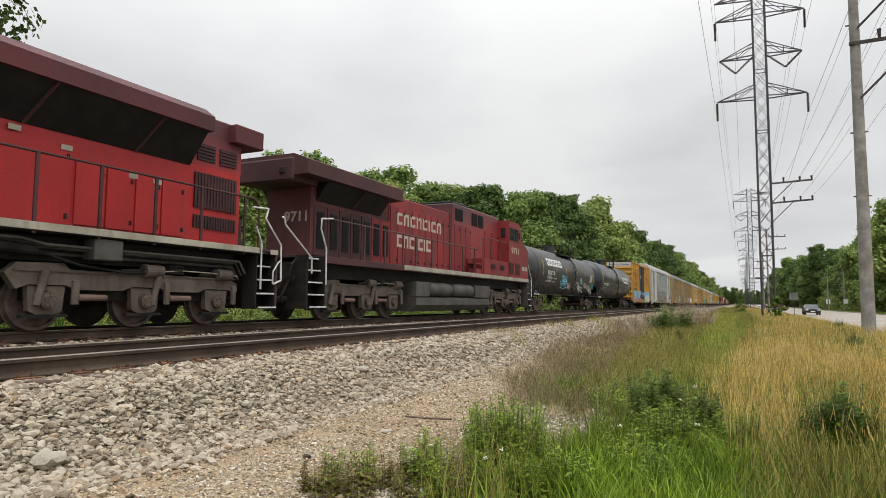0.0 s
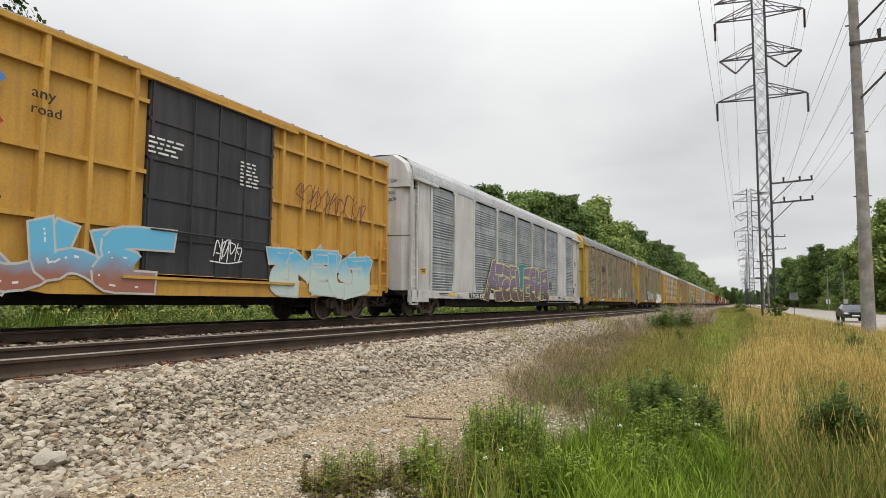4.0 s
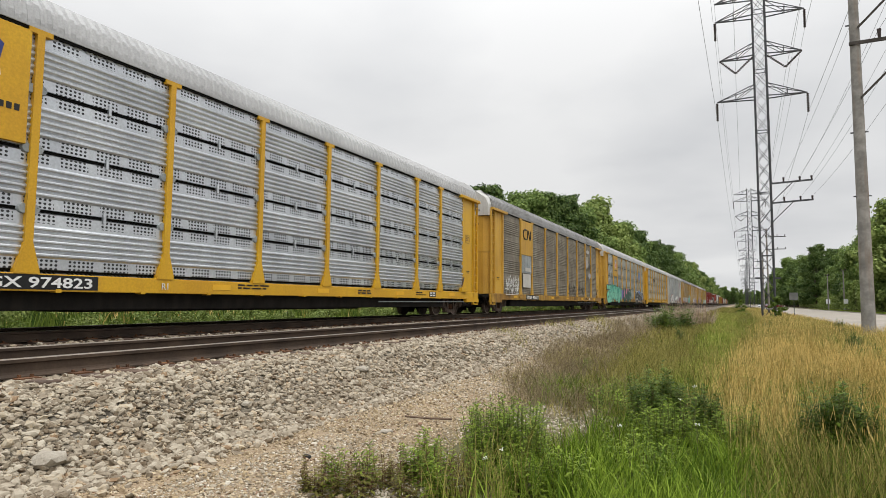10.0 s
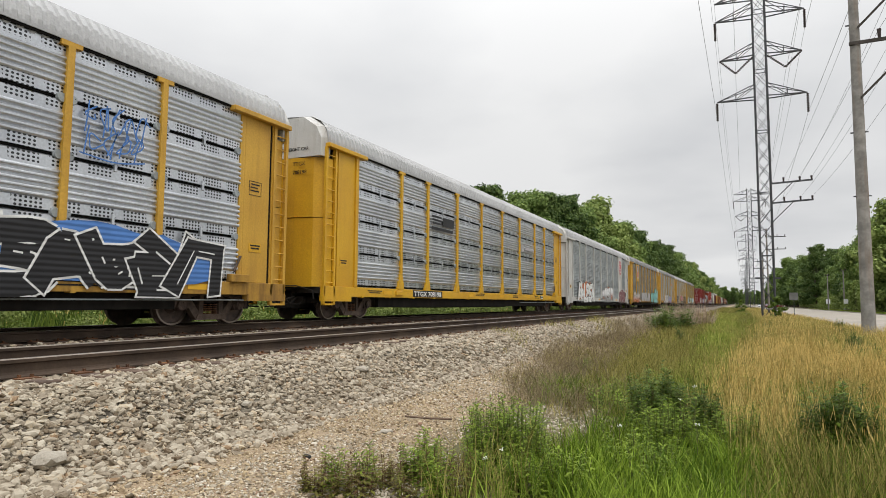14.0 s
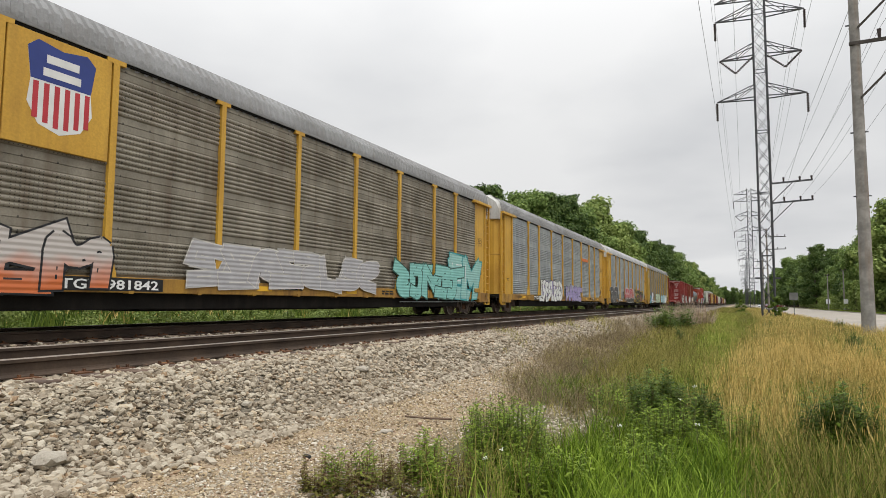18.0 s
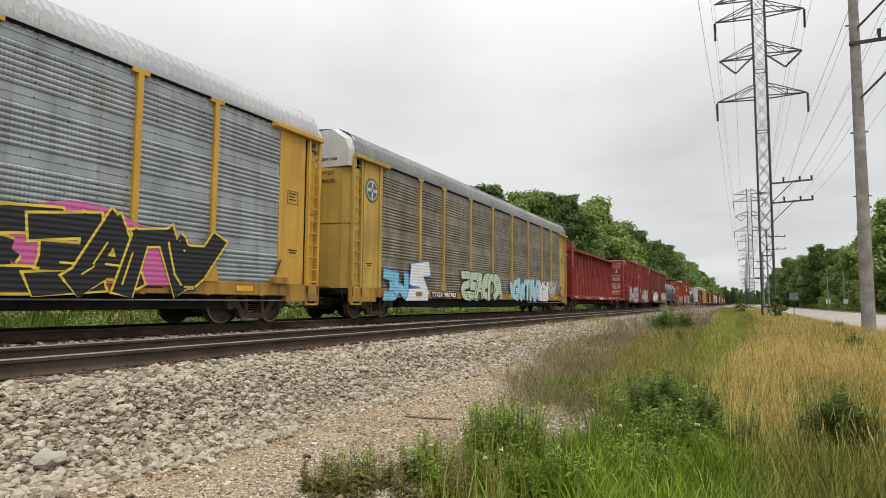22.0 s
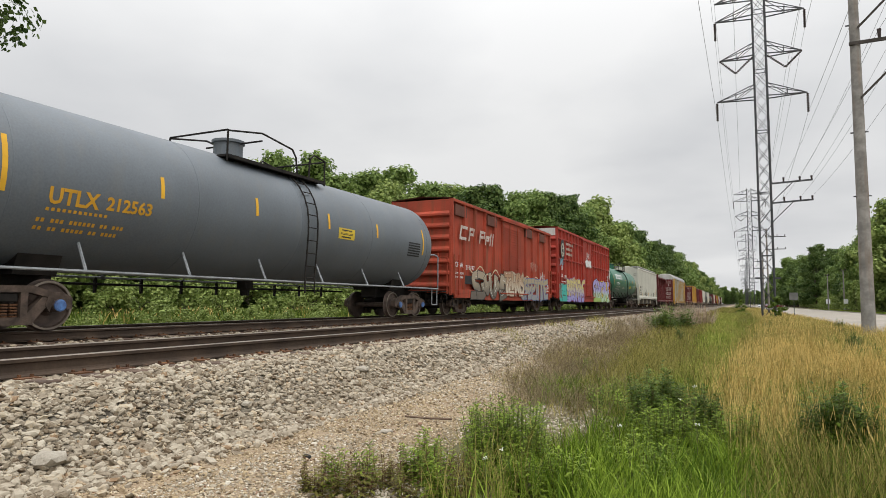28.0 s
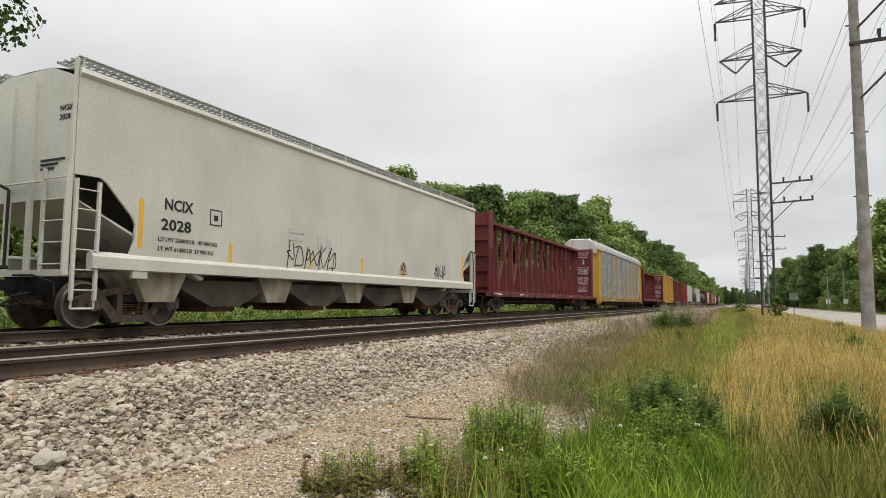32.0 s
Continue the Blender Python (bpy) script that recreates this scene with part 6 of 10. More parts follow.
def two_tone(name, low, high, z, blend=0.25):
    """Sprayed fill that fades from one colour to another up the car's side."""
    m = bpy.data.materials.new("spray_" + name)
    m.use_nodes = True
    n, l = m.node_tree.nodes, m.node_tree.links
    tc, sx, mr, mx = n.new("ShaderNodeTexCoord"), n.new("ShaderNodeSeparateXYZ"), n.new("ShaderNodeMapRange"), n.new("ShaderNodeMix")
    nz = n.new("ShaderNodeTexNoise"); nz.inputs["Scale"].default_value = 2.0
    l.new(tc.outputs["Object"], sx.inputs[0]); l.new(tc.outputs["Object"], nz.inputs["Vector"])
    ad = n.new("ShaderNodeMath"); ad.operation = "MULTIPLY_ADD"; ad.inputs[1].default_value = 0.5
    l.new(nz.outputs["Fac"], ad.inputs[0]); l.new(sx.outputs["Z"], ad.inputs[2])
    mr.inputs["From Min"].default_value, mr.inputs["From Max"].default_value = z + 0.25 - blend, z + 0.25 + blend
    l.new(ad.outputs[0], mr.inputs["Value"])
    mx.data_type = "RGBA"
    mx.inputs[6].default_value, mx.inputs[7].default_value = (*low, 1), (*high, 1)
    l.new(mr.outputs[0], mx.inputs["Factor"]); l.new(mx.outputs[2], n["Principled BSDF"].inputs["Base Color"])
    n["Principled BSDF"].inputs["Roughness"].default_value = 0.5
    return m


def hood_doors(t, material, x, y0, y1, z0, z1, n, latch=True):
    w = (y1 - y0) / n
    for k in range(n):
        a = y0 + k * w
        d = part("hood_door", boxes((x - 0.01, x + 0.028, a + 0.02, a + w - 0.02, z0, z1), bevel=0.006), material, t)
        if latch:
            for zz in (z1 - 0.25, z0 + 0.12):
                part("latch", boxes((x + 0.028, x + 0.05, a + w - 0.12, a + w - 0.07, zz, zz + 0.09)), STEEL_DARK, d)


def handrail(t, material, pts, posts, z0=1.86):
    bm = bmesh.new()
    pipe(bm, pts, 0.024, 8)
    part("handrail", bm, material, t, "long tubular handrail")
    for y, z in posts:
        bm = bmesh.new()
        box(bm, 1.43, 1.47, y - 0.03, y + 0.03, z0 - 0.18, z)
        part("stanchion", bm, material, t)


def side_steps(t, y0, y1, m):
    """Recessed steps at the corner of the walkway."""
    part("step_well", boxes((0.96, 1.0, y0, y1, 0.36, 1.80), (1.0, 1.44, y0 - 0.03, y0, 0.36, 1.85), (1.0, 1.44, y1, y1 + 0.03, 0.36, 1.85)), m, t, "recessed well for the corner steps")
    for k in range(5):
        z = 0.38 + k * 0.345
        tread = part("step", boxes((1.0 + k * 0.03, 1.50 - k * 0.07, y0, y1, z, z + 0.035)), m, t)
        part("step_edge", boxes((1.50 - k * 0.07, 1.512 - k * 0.07, y0, y1, z, z + 0.04)), RAIL_WHITE, tread, "worn white step edge")


def bent_rail(t, pts, r=0.024, x=1.47):
    part("grab_rail", pipe(bmesh.new(), [(x, y, z) for y, z in pts], r, 8), RAIL_WHITE, t, "white bent grab rail")


RAIL_WHITE = mat("scuffed_white_rail_paint", (0.66, 0.66, 0.64), (0.40, 0.39, 0.37), 0.5, 0, 5, 40, 0.05)


def louvres(t, name, x, y0, y1, z0, z1, n, material=None, label="dark louvred grille", upright=False):
    bm = bmesh.new()
    box(bm, x - 0.01, x + 0.012, y0, y1, z0, z1)
    for k in range(n):
        if upright:
            a = y0 + (y1 - y0) * k / n
            box(bm, x, x + 0.035, a, a + (y1 - y0) / n * 0.45, z0, z1)
        else:
            a = z0 + (z1 - z0) * k / n
            box(bm, x, x + 0.035, y0, y1, a, a + (z1 - z0) / n * 0.45)
    return part(name, bm, material or GRILLE, t, label)


# leading unit: only its trailing half is ever in view
LEAD = -10.2
t = vehicle("locomotive", LEAD, 22.4, "bright red diesel locomotive with black radiator openings", "locomotive")
o = -LEAD
part("walkway_frame", boxes((-1.49, 1.49, 0.4, o + 12.1, 1.72, 1.86), bevel=0.01), UNDER_SHADE, t)
part("side_stripe", boxes((1.49, 1.505, 0.4, o + 12.1, 1.74, 1.875), bevel=0.003), CREAM, t, "dirty cream sill stripe")
part("underframe", boxes((-0.95, 0.95, 0.8, o + 11.8, 1.25, 1.70), (-0.35, 0.35, 0.4, o + 12.1, 0.9, 1.4), (-1.0, 1.0, o + 2.0, o + 8.6, 1.35, 1.70)), UNDER_SHADE, t)
part("hood", boxes((-0.86, 0.86, 4.5, o + 12.05, 1.86, 4.30), bevel=0.03), LOCO_RED, t, "long red engine hood")
part("upper_hood", boxes((-0.865, 0.865, o + 10.4, o + 12.06, 3.72, 4.95), bevel=0.03), two_tone("sooted_red", (0.36, 0.022, 0.022), (0.085, 0.022, 0.024), 4.05, 0.5), t, "sooted upper part of the hood")
bm = bmesh.new()
prism(bm, [(-1.50, 4.40), (-1.50, 4.74), (-1.2, 4.96), (1.2, 4.96), (1.50, 4.74), (1.50, 4.40)], 6.0, o + 10.5, "y")
part("radiator_roof", bm, LOCO_DULL, t, "flared radiator roof")
for s in (1, -1):
    bm = bmesh.new()
    prism(bm, [(s * 1.42, 4.40), (s * 0.87, 3.66), (s * 0.87, 4.40)], 6.0, o + 10.40, "y")
    part("radiator_screen", bm, GRILLE, t, "sloping black radiator screen")
    for yy in (o + 4.4, o + 6.9, o + 9.2):
        part("screen_rib", beam(bmesh.new(), (s * 1.445, yy, 4.42), (s * 0.885, yy - 0.25, 3.66), 0.05, 0.05), LOCO_SOOT, t)
part("end_hood", boxes((-1.10, 1.10, o + 11.6, o + 12.6, 4.45, 4.93), bevel=0.03), LOCO_DULL, t, "overhanging rear hood cap")
hood_doors(t, LOCO_RED, 0.86, o + 3.2, o + 7.6, 1.95, 3.45, 3)
hood_doors(t, LOCO_RED, 0.87, o + 7.65, o + 10.3, 1.98, 3.20, 4)
louvres(t, "intake_grille", 0.87, o + 10.55, o + 11.9, 2.72, 3.55, 14, LOCO_SOOT, "dark red upright intake grille", True)
louvres(t, "lower_grille", 0.87, o + 10.55, o + 11.9, 2.25, 2.55, 16, LOCO_SOOT, "small upright louvres", True)
louvres(t, "upper_grille", 0.87, o + 10.6, o + 11.15, 3.85, 4.25, 5, LOCO_SOOT)
louvres(t, "upper_grille", 0.87, o + 11.3, o + 11.85, 3.85, 4.25, 5, LOCO_SOOT)
for yy, zz in ((o + 6.4, 3.5), (o + 7.35, 3.35), (o + 8.8, 3.08), (o + 9.4, 3.06), (o + 5.4, 3.62)):
    plate(t, CREAM, "notice_plate", 0.90, yy, yy + 0.22, zz, zz + 0.10, "small pale notice plate")
handrail(t, LOCO_SOOT, [(1.45, o + 2.0, 3.08), (1.45, o + 11.9, 3.08), (1.45, o + 12.1, 2.9), (1.45, o + 12.1, 1.9)], [(o + y, 3.08) for y in (4.2, 5.4, 6.6, 7.8, 9.03, 10.25, 11.6)])
side_steps(t, o + 12.1, o + 12.75, UNDER_SHADE)
bent_rail(t, [(o + 12.0, 2.40), (o + 12.2, 1.99), (o + 12.2, 0.85)])
bent_rail(t, [(o + 11.85, 2.86), (o + 12.42, 2.89), (o + 12.33, 2.63), (o + 12.94, 2.0), (o + 12.96, 1.09), (o + 12.68, 0.99)])
bent_rail(t, [(o + 12.65, 1.0), (o + 12.65, 1.30), (o + 12.85, 1.55), (o + 12.93, 1.6)], 0.02)
part("end_plate", boxes((-1.45, 1.45, o + 12.78, o + 12.84, 0.36, 1.86), (-1.45, 1.45, o + 12.1, o + 12.84, 1.80, 1.87)), LOCO_SOOT, t, "sooty end plate and platform")
part("end_stripe", boxes((1.45, 1.46, o + 12.55, o + 12.84, 1.74, 1.86)), CREAM, t, "cream stripe on the platform end")
for k in range(3):
    part("air_hose", pipe(bmesh.new(), [(0.35 + 0.22 * k, o + 12.84, 1.05), (0.37 + 0.22 * k, o + 13.05, 0.85), (0.36 + 0.22 * k, o + 13.2, 0.55), (0.34 + 0.22 * k, o + 13.1, 0.42)], 0.025), STEEL_DARK, t, "black rubber air hose")
part("end_door_box", boxes((0.3, 0.62, o + 12.05, o + 12.4, 1.87, 2.65), bevel=0.02), LOCO_SOOT, t)
for z, x in ((1.58, 1.2), (1.48, 1.1), (1.62, 1.32)):
    part("conduit", pipe(bmesh.new(), [(x, o + 1.5, z), (x, o + 6.5, z - 0.02), (x, o + 6.9, z - 0.10), (x, o + 11.6, z - 0.12), (x, o + 11.8, z - 0.4)], 0.028), LOCO_UNDER, t, "grimy air pipe under the walkway")
part("battery_box", boxes((1.1, 1.44, o + 7.75, o + 8.35, 1.30, 1.70), bevel=0.02), LOCO_UNDER, t)
bm = bmesh.new()
tube(bm, (1.25, o + 4.0, 1.55), (1.2, o + 6.8, 1.42), 0.12, 0.09, 10)
pipe(bm, [(1.2, o + 6.8, 1.42), (1.22, o + 7.6, 1.2), (1.2, o + 8.6, 1.1), (1.2, o + 9.2, 1.12)], 0.03)
part("sand_pipe", bm, STEEL_DARK, t)
loco_bogie(t, [o + 7.1, o + 9.15, o + 11.1], o + 9.1)
loco_bogie(t, [3.0, 5.0, 7.0], 5.0)
couplers(t, 22.4)

# trailing unit, long hood first
SECOND = 12.3
t = vehicle("locomotive", SECOND, 22.9, "sooty faded red diesel locomotive running long hood first", "locomotive")


def v(u):
    return u - SECOND


part("pilot_plate", boxes((-1.45, 1.45, v(34.85), v(34.92), 0.35, 1.66)), STEEL_DARK, t)
part("walkway_frame", boxes((-1.0, 1.0, v(14.1), v(15.0), 1.78, 1.86), (-1.49, 1.49, v(14.95), v(34.3), 1.66, 1.86), bevel=0.01), LOCO_SOOT, t)
part("side_stripe", boxes((1.49, 1.504, v(19.6), v(34.25), 1.70, 1.87), bevel=0.003), CREAM, t, "dirty cream sill stripe")
part("underframe", boxes((-0.95, 0.95, v(14.2), v(34.2), 1.25, 1.66), (-0.35, 0.35, 0.5, 22.4, 0.8, 1.3)), UNDER_SHADE, t)
part("hood", boxes((-0.86, 0.86, v(19.5), v(25.0), 1.86, 4.45), bevel=0.03), LOCO_FADED, t, "long faded red engine hood")
part("rear_hood", boxes((-0.86, 0.86, v(15.0), v(19.5), 1.86, 4.45), bevel=0.05), LOCO_SMOKED, t, "smoke-darkened rear hood")
part("rear_hood_cap", boxes((-1.02, 1.02, v(13.9), v(15.1), 3.95, 4.62), bevel=0.05), LOCO_SOOT, t)
bm = bmesh.new()
prism(bm, [(-1.50, 4.12), (-1.50, 4.52), (-1.0, 4.72), (1.0, 4.72), (1.50, 4.52), (1.50, 4.12), (0.9, 4.10), (-0.9, 4.10)], v(13.95), v(19.45), "y")
part("radiator_wing", bm, LOCO_SOOT, t, "wide overhanging radiator wing")
for s in (1, -1):
    bm = bmesh.new()
    prism(bm, [(s * 1.30, 4.11), (s * 0.87, 3.55), (s * 0.87, 4.11)], v(15.2), v(18.9), "y")
    part("radiator_screen", bm, GRILLE, t, "black radiator screen below the wing")
part("screen_rib", beam(bmesh.new(), (1.32, v(17.2), 4.1), (0.89, v(17.1), 3.55), 0.06, 0.06), LOCO_SOOT, t)
for k, yy in enumerate((15.1, 15.78, 16.42, 17.06, 17.7, 18.34, 18.96)):
    d = part("hood_door", boxes((0.85, 0.888, v(yy), v(yy) + 0.60, 1.92, 3.42), bevel=0.006), LOCO_SOOT if k < 5 else LOCO_FADED, t)
    louvres(d, "door_grille", 0.889, v(yy) + 0.12, v(yy) + 0.48, 2.15, 3.25, 18)
hood_doors(t, LOCO_FADED, 0.86, v(19.6), v(24.7), 1.92, 4.05, 9)
part("hood_seam", boxes((-0.90, 0.90, v(24.78), v(24.98), 1.86, 4.50), bevel=0.02), LOCO_SOOT, t)
SOOTED = two_tone("sooted_faded_red", (0.24, 0.024, 0.026), (0.022, 0.018, 0.018), 4.35, 0.75)
part("dynamic_brake_hood", boxes((-0.95, 0.95, v(25.0), v(27.05), 1.86, 4.95), bevel=0.06), SOOTED, t)
part("soot_roof", boxes((-0.90, 0.90, v(25.05), v(27.0), 4.93, 5.03), bevel=0.03), GRILLE, t, "soot-blackened roof section")
part("equipment_cab", boxes((-0.90, 0.90, v(27.05), v(30.9), 1.86, 4.98), bevel=0.05), two_tone("smoked_faded_red", (0.25, 0.025, 0.027), (0.07, 0.020, 0.022), 4.6, 0.7), t)
louvres(t, "roof_grille", 0.95, v(25.25), v(26.05), 4.20, 4.72, 12, upright=True)
louvres(t, "roof_grille", 0.905, v(27.25), v(27.9), 4.18, 4.76, 10, upright=True)
louvres(t, "roof_grille", 0.905, v(28.05), v(28.7), 4.18, 4.76, 10, upright=True)
hood_doors(t, LOCO_FADED, 0.95, v(25.1), v(27.0), 1.95, 4.0, 3)
hood_doors(t, LOCO_FADED, 0.90, v(28.9), v(30.8), 2.6, 4.1, 2)
part("low_cabinet", boxes((0.90, 1.47, v(27.2), v(30.9), 1.86, 2.62), bevel=0.02), LOCO_FADED, t)
louvres(t, "cabinet_louvre", 1.472, v(28.4), v(28.9), 2.2, 2.42, 5, LOCO_SOOT)
louvres(t, "cabinet_louvre", 1.472, v(29.7), v(30.2), 2.2, 2.42, 5, LOCO_SOOT)
part("bench_box", boxes((1.0, 1.46, v(26.45), v(27.1), 1.86, 2.1), (1.0, 1.46, v(26.45), v(27.1), 2.3, 2.36), (1.0, 1.05, v(26.45), v(27.1), 1.86, 2.55)), LOCO_FADED, t)
# cab and sloping nose
bm = bmesh.new()
prism(bm, [(v(30.9), 1.70), (v(34.25), 1.70), (v(34.25), 3.50), (v(33.1), 3.92), (v(32.85), 4.70), (v(32.6), 4.84), (v(30.9), 4.84)], -1.48, 1.48)
bmesh.ops.bevel(bm, geom=[e for e in bm.edges], offset=0.035, segments=2, affect="EDGES")
cab = part("cab", bm, LOCO_FADED, t, "wide driving cab with sloping nose")
for a, b in ((31.05, 31.72), (31.80, 32.45)):
    part("window_frame", boxes((1.478, 1.492, v(a) - 0.04, v(b) + 0.04, 3.80, 4.50), bevel=0.005), LOCO_SOOT, cab)
    part("window", boxes((1.485, 1.498, v(a), v(b), 3.85, 4.45)), CAB_GLASS, cab, "dark cab window")
part("window", boxes((1.485, 1.498, v(32.55), v(32.72), 3.95, 4.35)), CAB_GLASS, cab, "narrow dark cab window")
part("rear_window", boxes((1.05, 1.30, v(30.88), v(30.905), 3.95, 4.45)), CAB_GLASS, cab)
louvres(cab, "nose_louvre", 1.482, v(31.0), v(31.65), 2.05, 2.65, 9, LOCO_SOOT, "painted louvre")
louvres(cab, "nose_louvre", 1.482, v(32.0), v(32.7), 2.05, 2.65, 9, LOCO_SOOT, "painted louvre")
write("9711", 0.44, mat("faded_cream_lettering", (0.50, 0.44, 0.36), (0.36, 0.28, 0.23), 0.6), cab, 1.486, v(31.3), 3.15, width=1.25, fat=0.012)
plate(cab, CREAM, "nose_plate", 1.482, v(33.1), v(33.55), 2.3, 2.52, "pale rectangle on the nose side")
plate(cab, CREAM, "nose_plate", 1.482, v(33.65), v(34.0), 2.3, 2.52, "pale rectangle on the nose side")
write("9711", 0.42, mat("faded_cream_lettering", (0.5, 0.44, 0.36)), t, -0.15, v(14.99), 2.95, end=True, width=0.85, fat=0.012)
# owner's lettering as plain blocks, one a letter
cream = MATS["faded_cream_lettering"]
for n, z, h in ((8, 3.42, 0.44), (7, 2.58, 0.46)):
    y = v(20.1)
    for k in range(n):
        w = 0.40 if (n, k) not in ((8, 5), (7, 3), (7, 5)) else 0.14
        bm = bmesh.new()
        box(bm, 0.886, 0.892, y, y + 0.12, z, z + h)
        if w > 0.2:
            box(bm, 0.886, 0.892, y + 0.12, y + w, z + h - 0.11, z + h)
            if k % 2 == 0:
                box(bm, 0.886, 0.892, y + 0.12, y + w, z, z + 0.11)
            else:
                box(bm, 0.886, 0.892, y + w - 0.12, y + w, z, z + h - 0.11)
        part("owner_block", bm, cream, t, "faded cream owner lettering shape")
        y += w + (0.12 if n == 8 else 0.09)
bm = bmesh.new()
lathe(bm, [(4.45, 0.30), (4.95, 0.30), (4.98, 0.33), (5.03, 0.33)], axis="z", n=20, centre=(0, v(21.0), 0))
part("exhaust_stack", bm, mat("scorched_tan_steel", (0.42, 0.27, 0.09), (0.25, 0.15, 0.06), 0.6), t, "tan exhaust stack")
bm = bmesh.new()
for k in range(3):
    tube(bm, (0.2, v(22.5) + 0.25 * k, 4.62), (-0.35, v(22.5) + 0.25 * k, 4.66), 0.10, 0.03, 10)
box(bm, -0.1, 0.0, v(22.4), v(23.2), 4.44, 4.6)
part("air_horn", bm, STEEL_DARK, t, "cluster of air horns")
bm = bmesh.new()
pipe(bm, [(-0.4, v(14.2), 4.6), (-0.4, v(14.2), 4.78), (0.3, v(14.2), 4.78), (0.3, v(14.2), 4.6)], 0.02)
part("roof_grab", bm, LOCO_SOOT, t)
part("rear_headlight", boxes((0.55, 0.75, v(13.84), v(13.92), 4.15, 4.35), bevel=0.03), STEEL_DARK, t)
handrail(t, LOCO_RAIL, [(1.45, v(15.2), 2.97), (1.45, v(26.8), 2.97), (1.45, v(27.3), 3.62), (1.45, v(30.9), 3.62)], [(v(y), 2.97) for y in (17.0, 18.3, 19.57, 20.56, 21.92, 23.6, 24.93, 26.3)] + [(v(y), 3.62) for y in (27.35, 28.3, 29.6)])
side_steps(t, v(14.15), v(14.91), STEEL_DARK)
bent_rail(t, [(v(12.95), 2.75), (v(13.04), 2.75), (v(13.10), 2.56), (v(14.25), 1.76), (v(14.26), 1.33)])
bent_rail(t, [(v(15.25), 2.99), (v(14.68), 2.92), (v(14.66), 2.63), (v(14.93), 2.07), (v(14.94), 1.04)])
for k in range(3):
    part("air_hose", pipe(bmesh.new(), [(0.45 + 0.25 * k, v(14.05), 1.25), (0.47 + 0.25 * k, v(13.85), 1.05), (0.46 + 0.25 * k, v(13.6), 0.7), (0.44 + 0.25 * k, v(13.7), 0.5)], 0.025), STEEL_DARK, t, "black rubber air hose")
part("jumper_cable", pipe(bmesh.new(), [(1.1, v(14.05), 1.75), (1.12, v(13.8), 1.55), (1.1, v(13.75), 1.25), (1.05, v(13.95), 1.1), (1.08, v(14.04), 1.3)], 0.028), STEEL_DARK, t, "looped black jumper cable")
side_steps(t, v(34.25), v(34.82), LOCO_UNDER)
bent_rail(t, [(v(34.2), 2.75), (v(34.3), 2.6), (v(34.85), 1.9), (v(34.86), 0.9)])
part("pilot_plate", boxes((-1.45, 1.45, v(14.06), v(14.12), 0.35, 1.66)), STEEL_DARK, t)
bm = bmesh.new()
prism(bm, [(-1.20, 1.25), (-1.40, 1.1), (-1.40, 0.45), (-1.1, 0.20), (1.1, 0.20), (1.40, 0.45), (1.40, 0.72), (0.95, 0.80), (0.95, 1.25)], v(20.7), v(28.3), "y")
part("fuel_tank", bm, LOCO_UNDER, t, "grey fuel tank under the frame")
part("tank_end_box", boxes((0.9, 1.42, v(20.7), v(21.8), 0.75, 1.32), (0.9, 1.42, v(26.5), v(28.3), 0.75, 1.32), bevel=0.03), LOCO_UNDER, t)
for a, b in ((21.95, 24.05), (24.3, 26.4)):
    bm = bmesh.new()
    lathe(bm, [(v(a), 0.12), (v(a) + 0.05, 0.22), (v(a) + 0.14, 0.28), (v(b) - 0.14, 0.28), (v(b) - 0.05, 0.22), (v(b), 0.12)], axis="y", n=20, centre=(1.17, 0, 1.06))
    smooth(part("air_reservoir", bm, LOCO_UNDER, t, "grey cylindrical air reservoir"), 40)
loco_bogie(t, [v(15.75), v(17.75), v(19.5)], v(17.7))
loco_bogie(t, [v(29.2), v(31.25), v(33.2)], v(31.2))
couplers(t, 22.9)

# ---- the train, car by car -------------------------------------------------------------
RIBS = [5.4, 7.5, 10.3, 13.1, 15.95, 18.75, 21.55, 23.6]
RIBS_W = [4.75, 6.85, 9.9, 12.8, 15.65, 18.53, 21.5, 23.4]
RED_BOX = mat("oxide_red_paint", (0.275, 0.040, 0.034), (0.195, 0.028, 0.024), 0.6, 0, 0.9, 25, 0.08, (0.10, 0.035, 0.03), 0.45)
RED_CP = mat("action_red_paint", (0.37, 0.038, 0.022), (0.28, 0.030, 0.019), 0.6, 0, 0.9, 25, 0.08, (0.16, 0.06, 0.04), 0.5)
BROWN_BOX = mat("brown_red_paint", (0.20, 0.045, 0.022), (0.15, 0.034, 0.018), 0.55, 0, 0.9, 25, 0.06, (0.09, 0.03, 0.02), 0.35)
MAROON = mat("maroon_paint", (0.155, 0.030, 0.030), (0.10, 0.022, 0.022), 0.6, 0, 0.9, 25, 0.08, (0.06, 0.025, 0.022), 0.4)
TANK_BLACK = mat("black_tank_paint", (0.042, 0.042, 0.040), (0.024, 0.024, 0.024), 0.42, 0, 0.5, 25, 0.04, (0.085, 0.075, 0.065), 0.6, spec=0.5)
TANK_BLUE = mat("satin_black_tank", (0.030, 0.036, 0.040), (0.020, 0.025, 0.028), 0.30, 0, 0.5, 25, 0.02, (0.07, 0.072, 0.070), 0.4, spec=0.5)
TANK_GREY = mat("slate_grey_tank", (0.125, 0.145, 0.165), (0.095, 0.11, 0.125), 0.5, 0, 0.5, 25, 0.03, (0.16, 0.15, 0.13), 0.25, spec=0.5)
TANK_GREEN = mat("green_tank_paint", (0.016, 0.135, 0.074), (0.011, 0.098, 0.054), 0.36, 0, 0.5, 25, 0.03, (0.04, 0.06, 0.04), 0.35, spec=0.5)
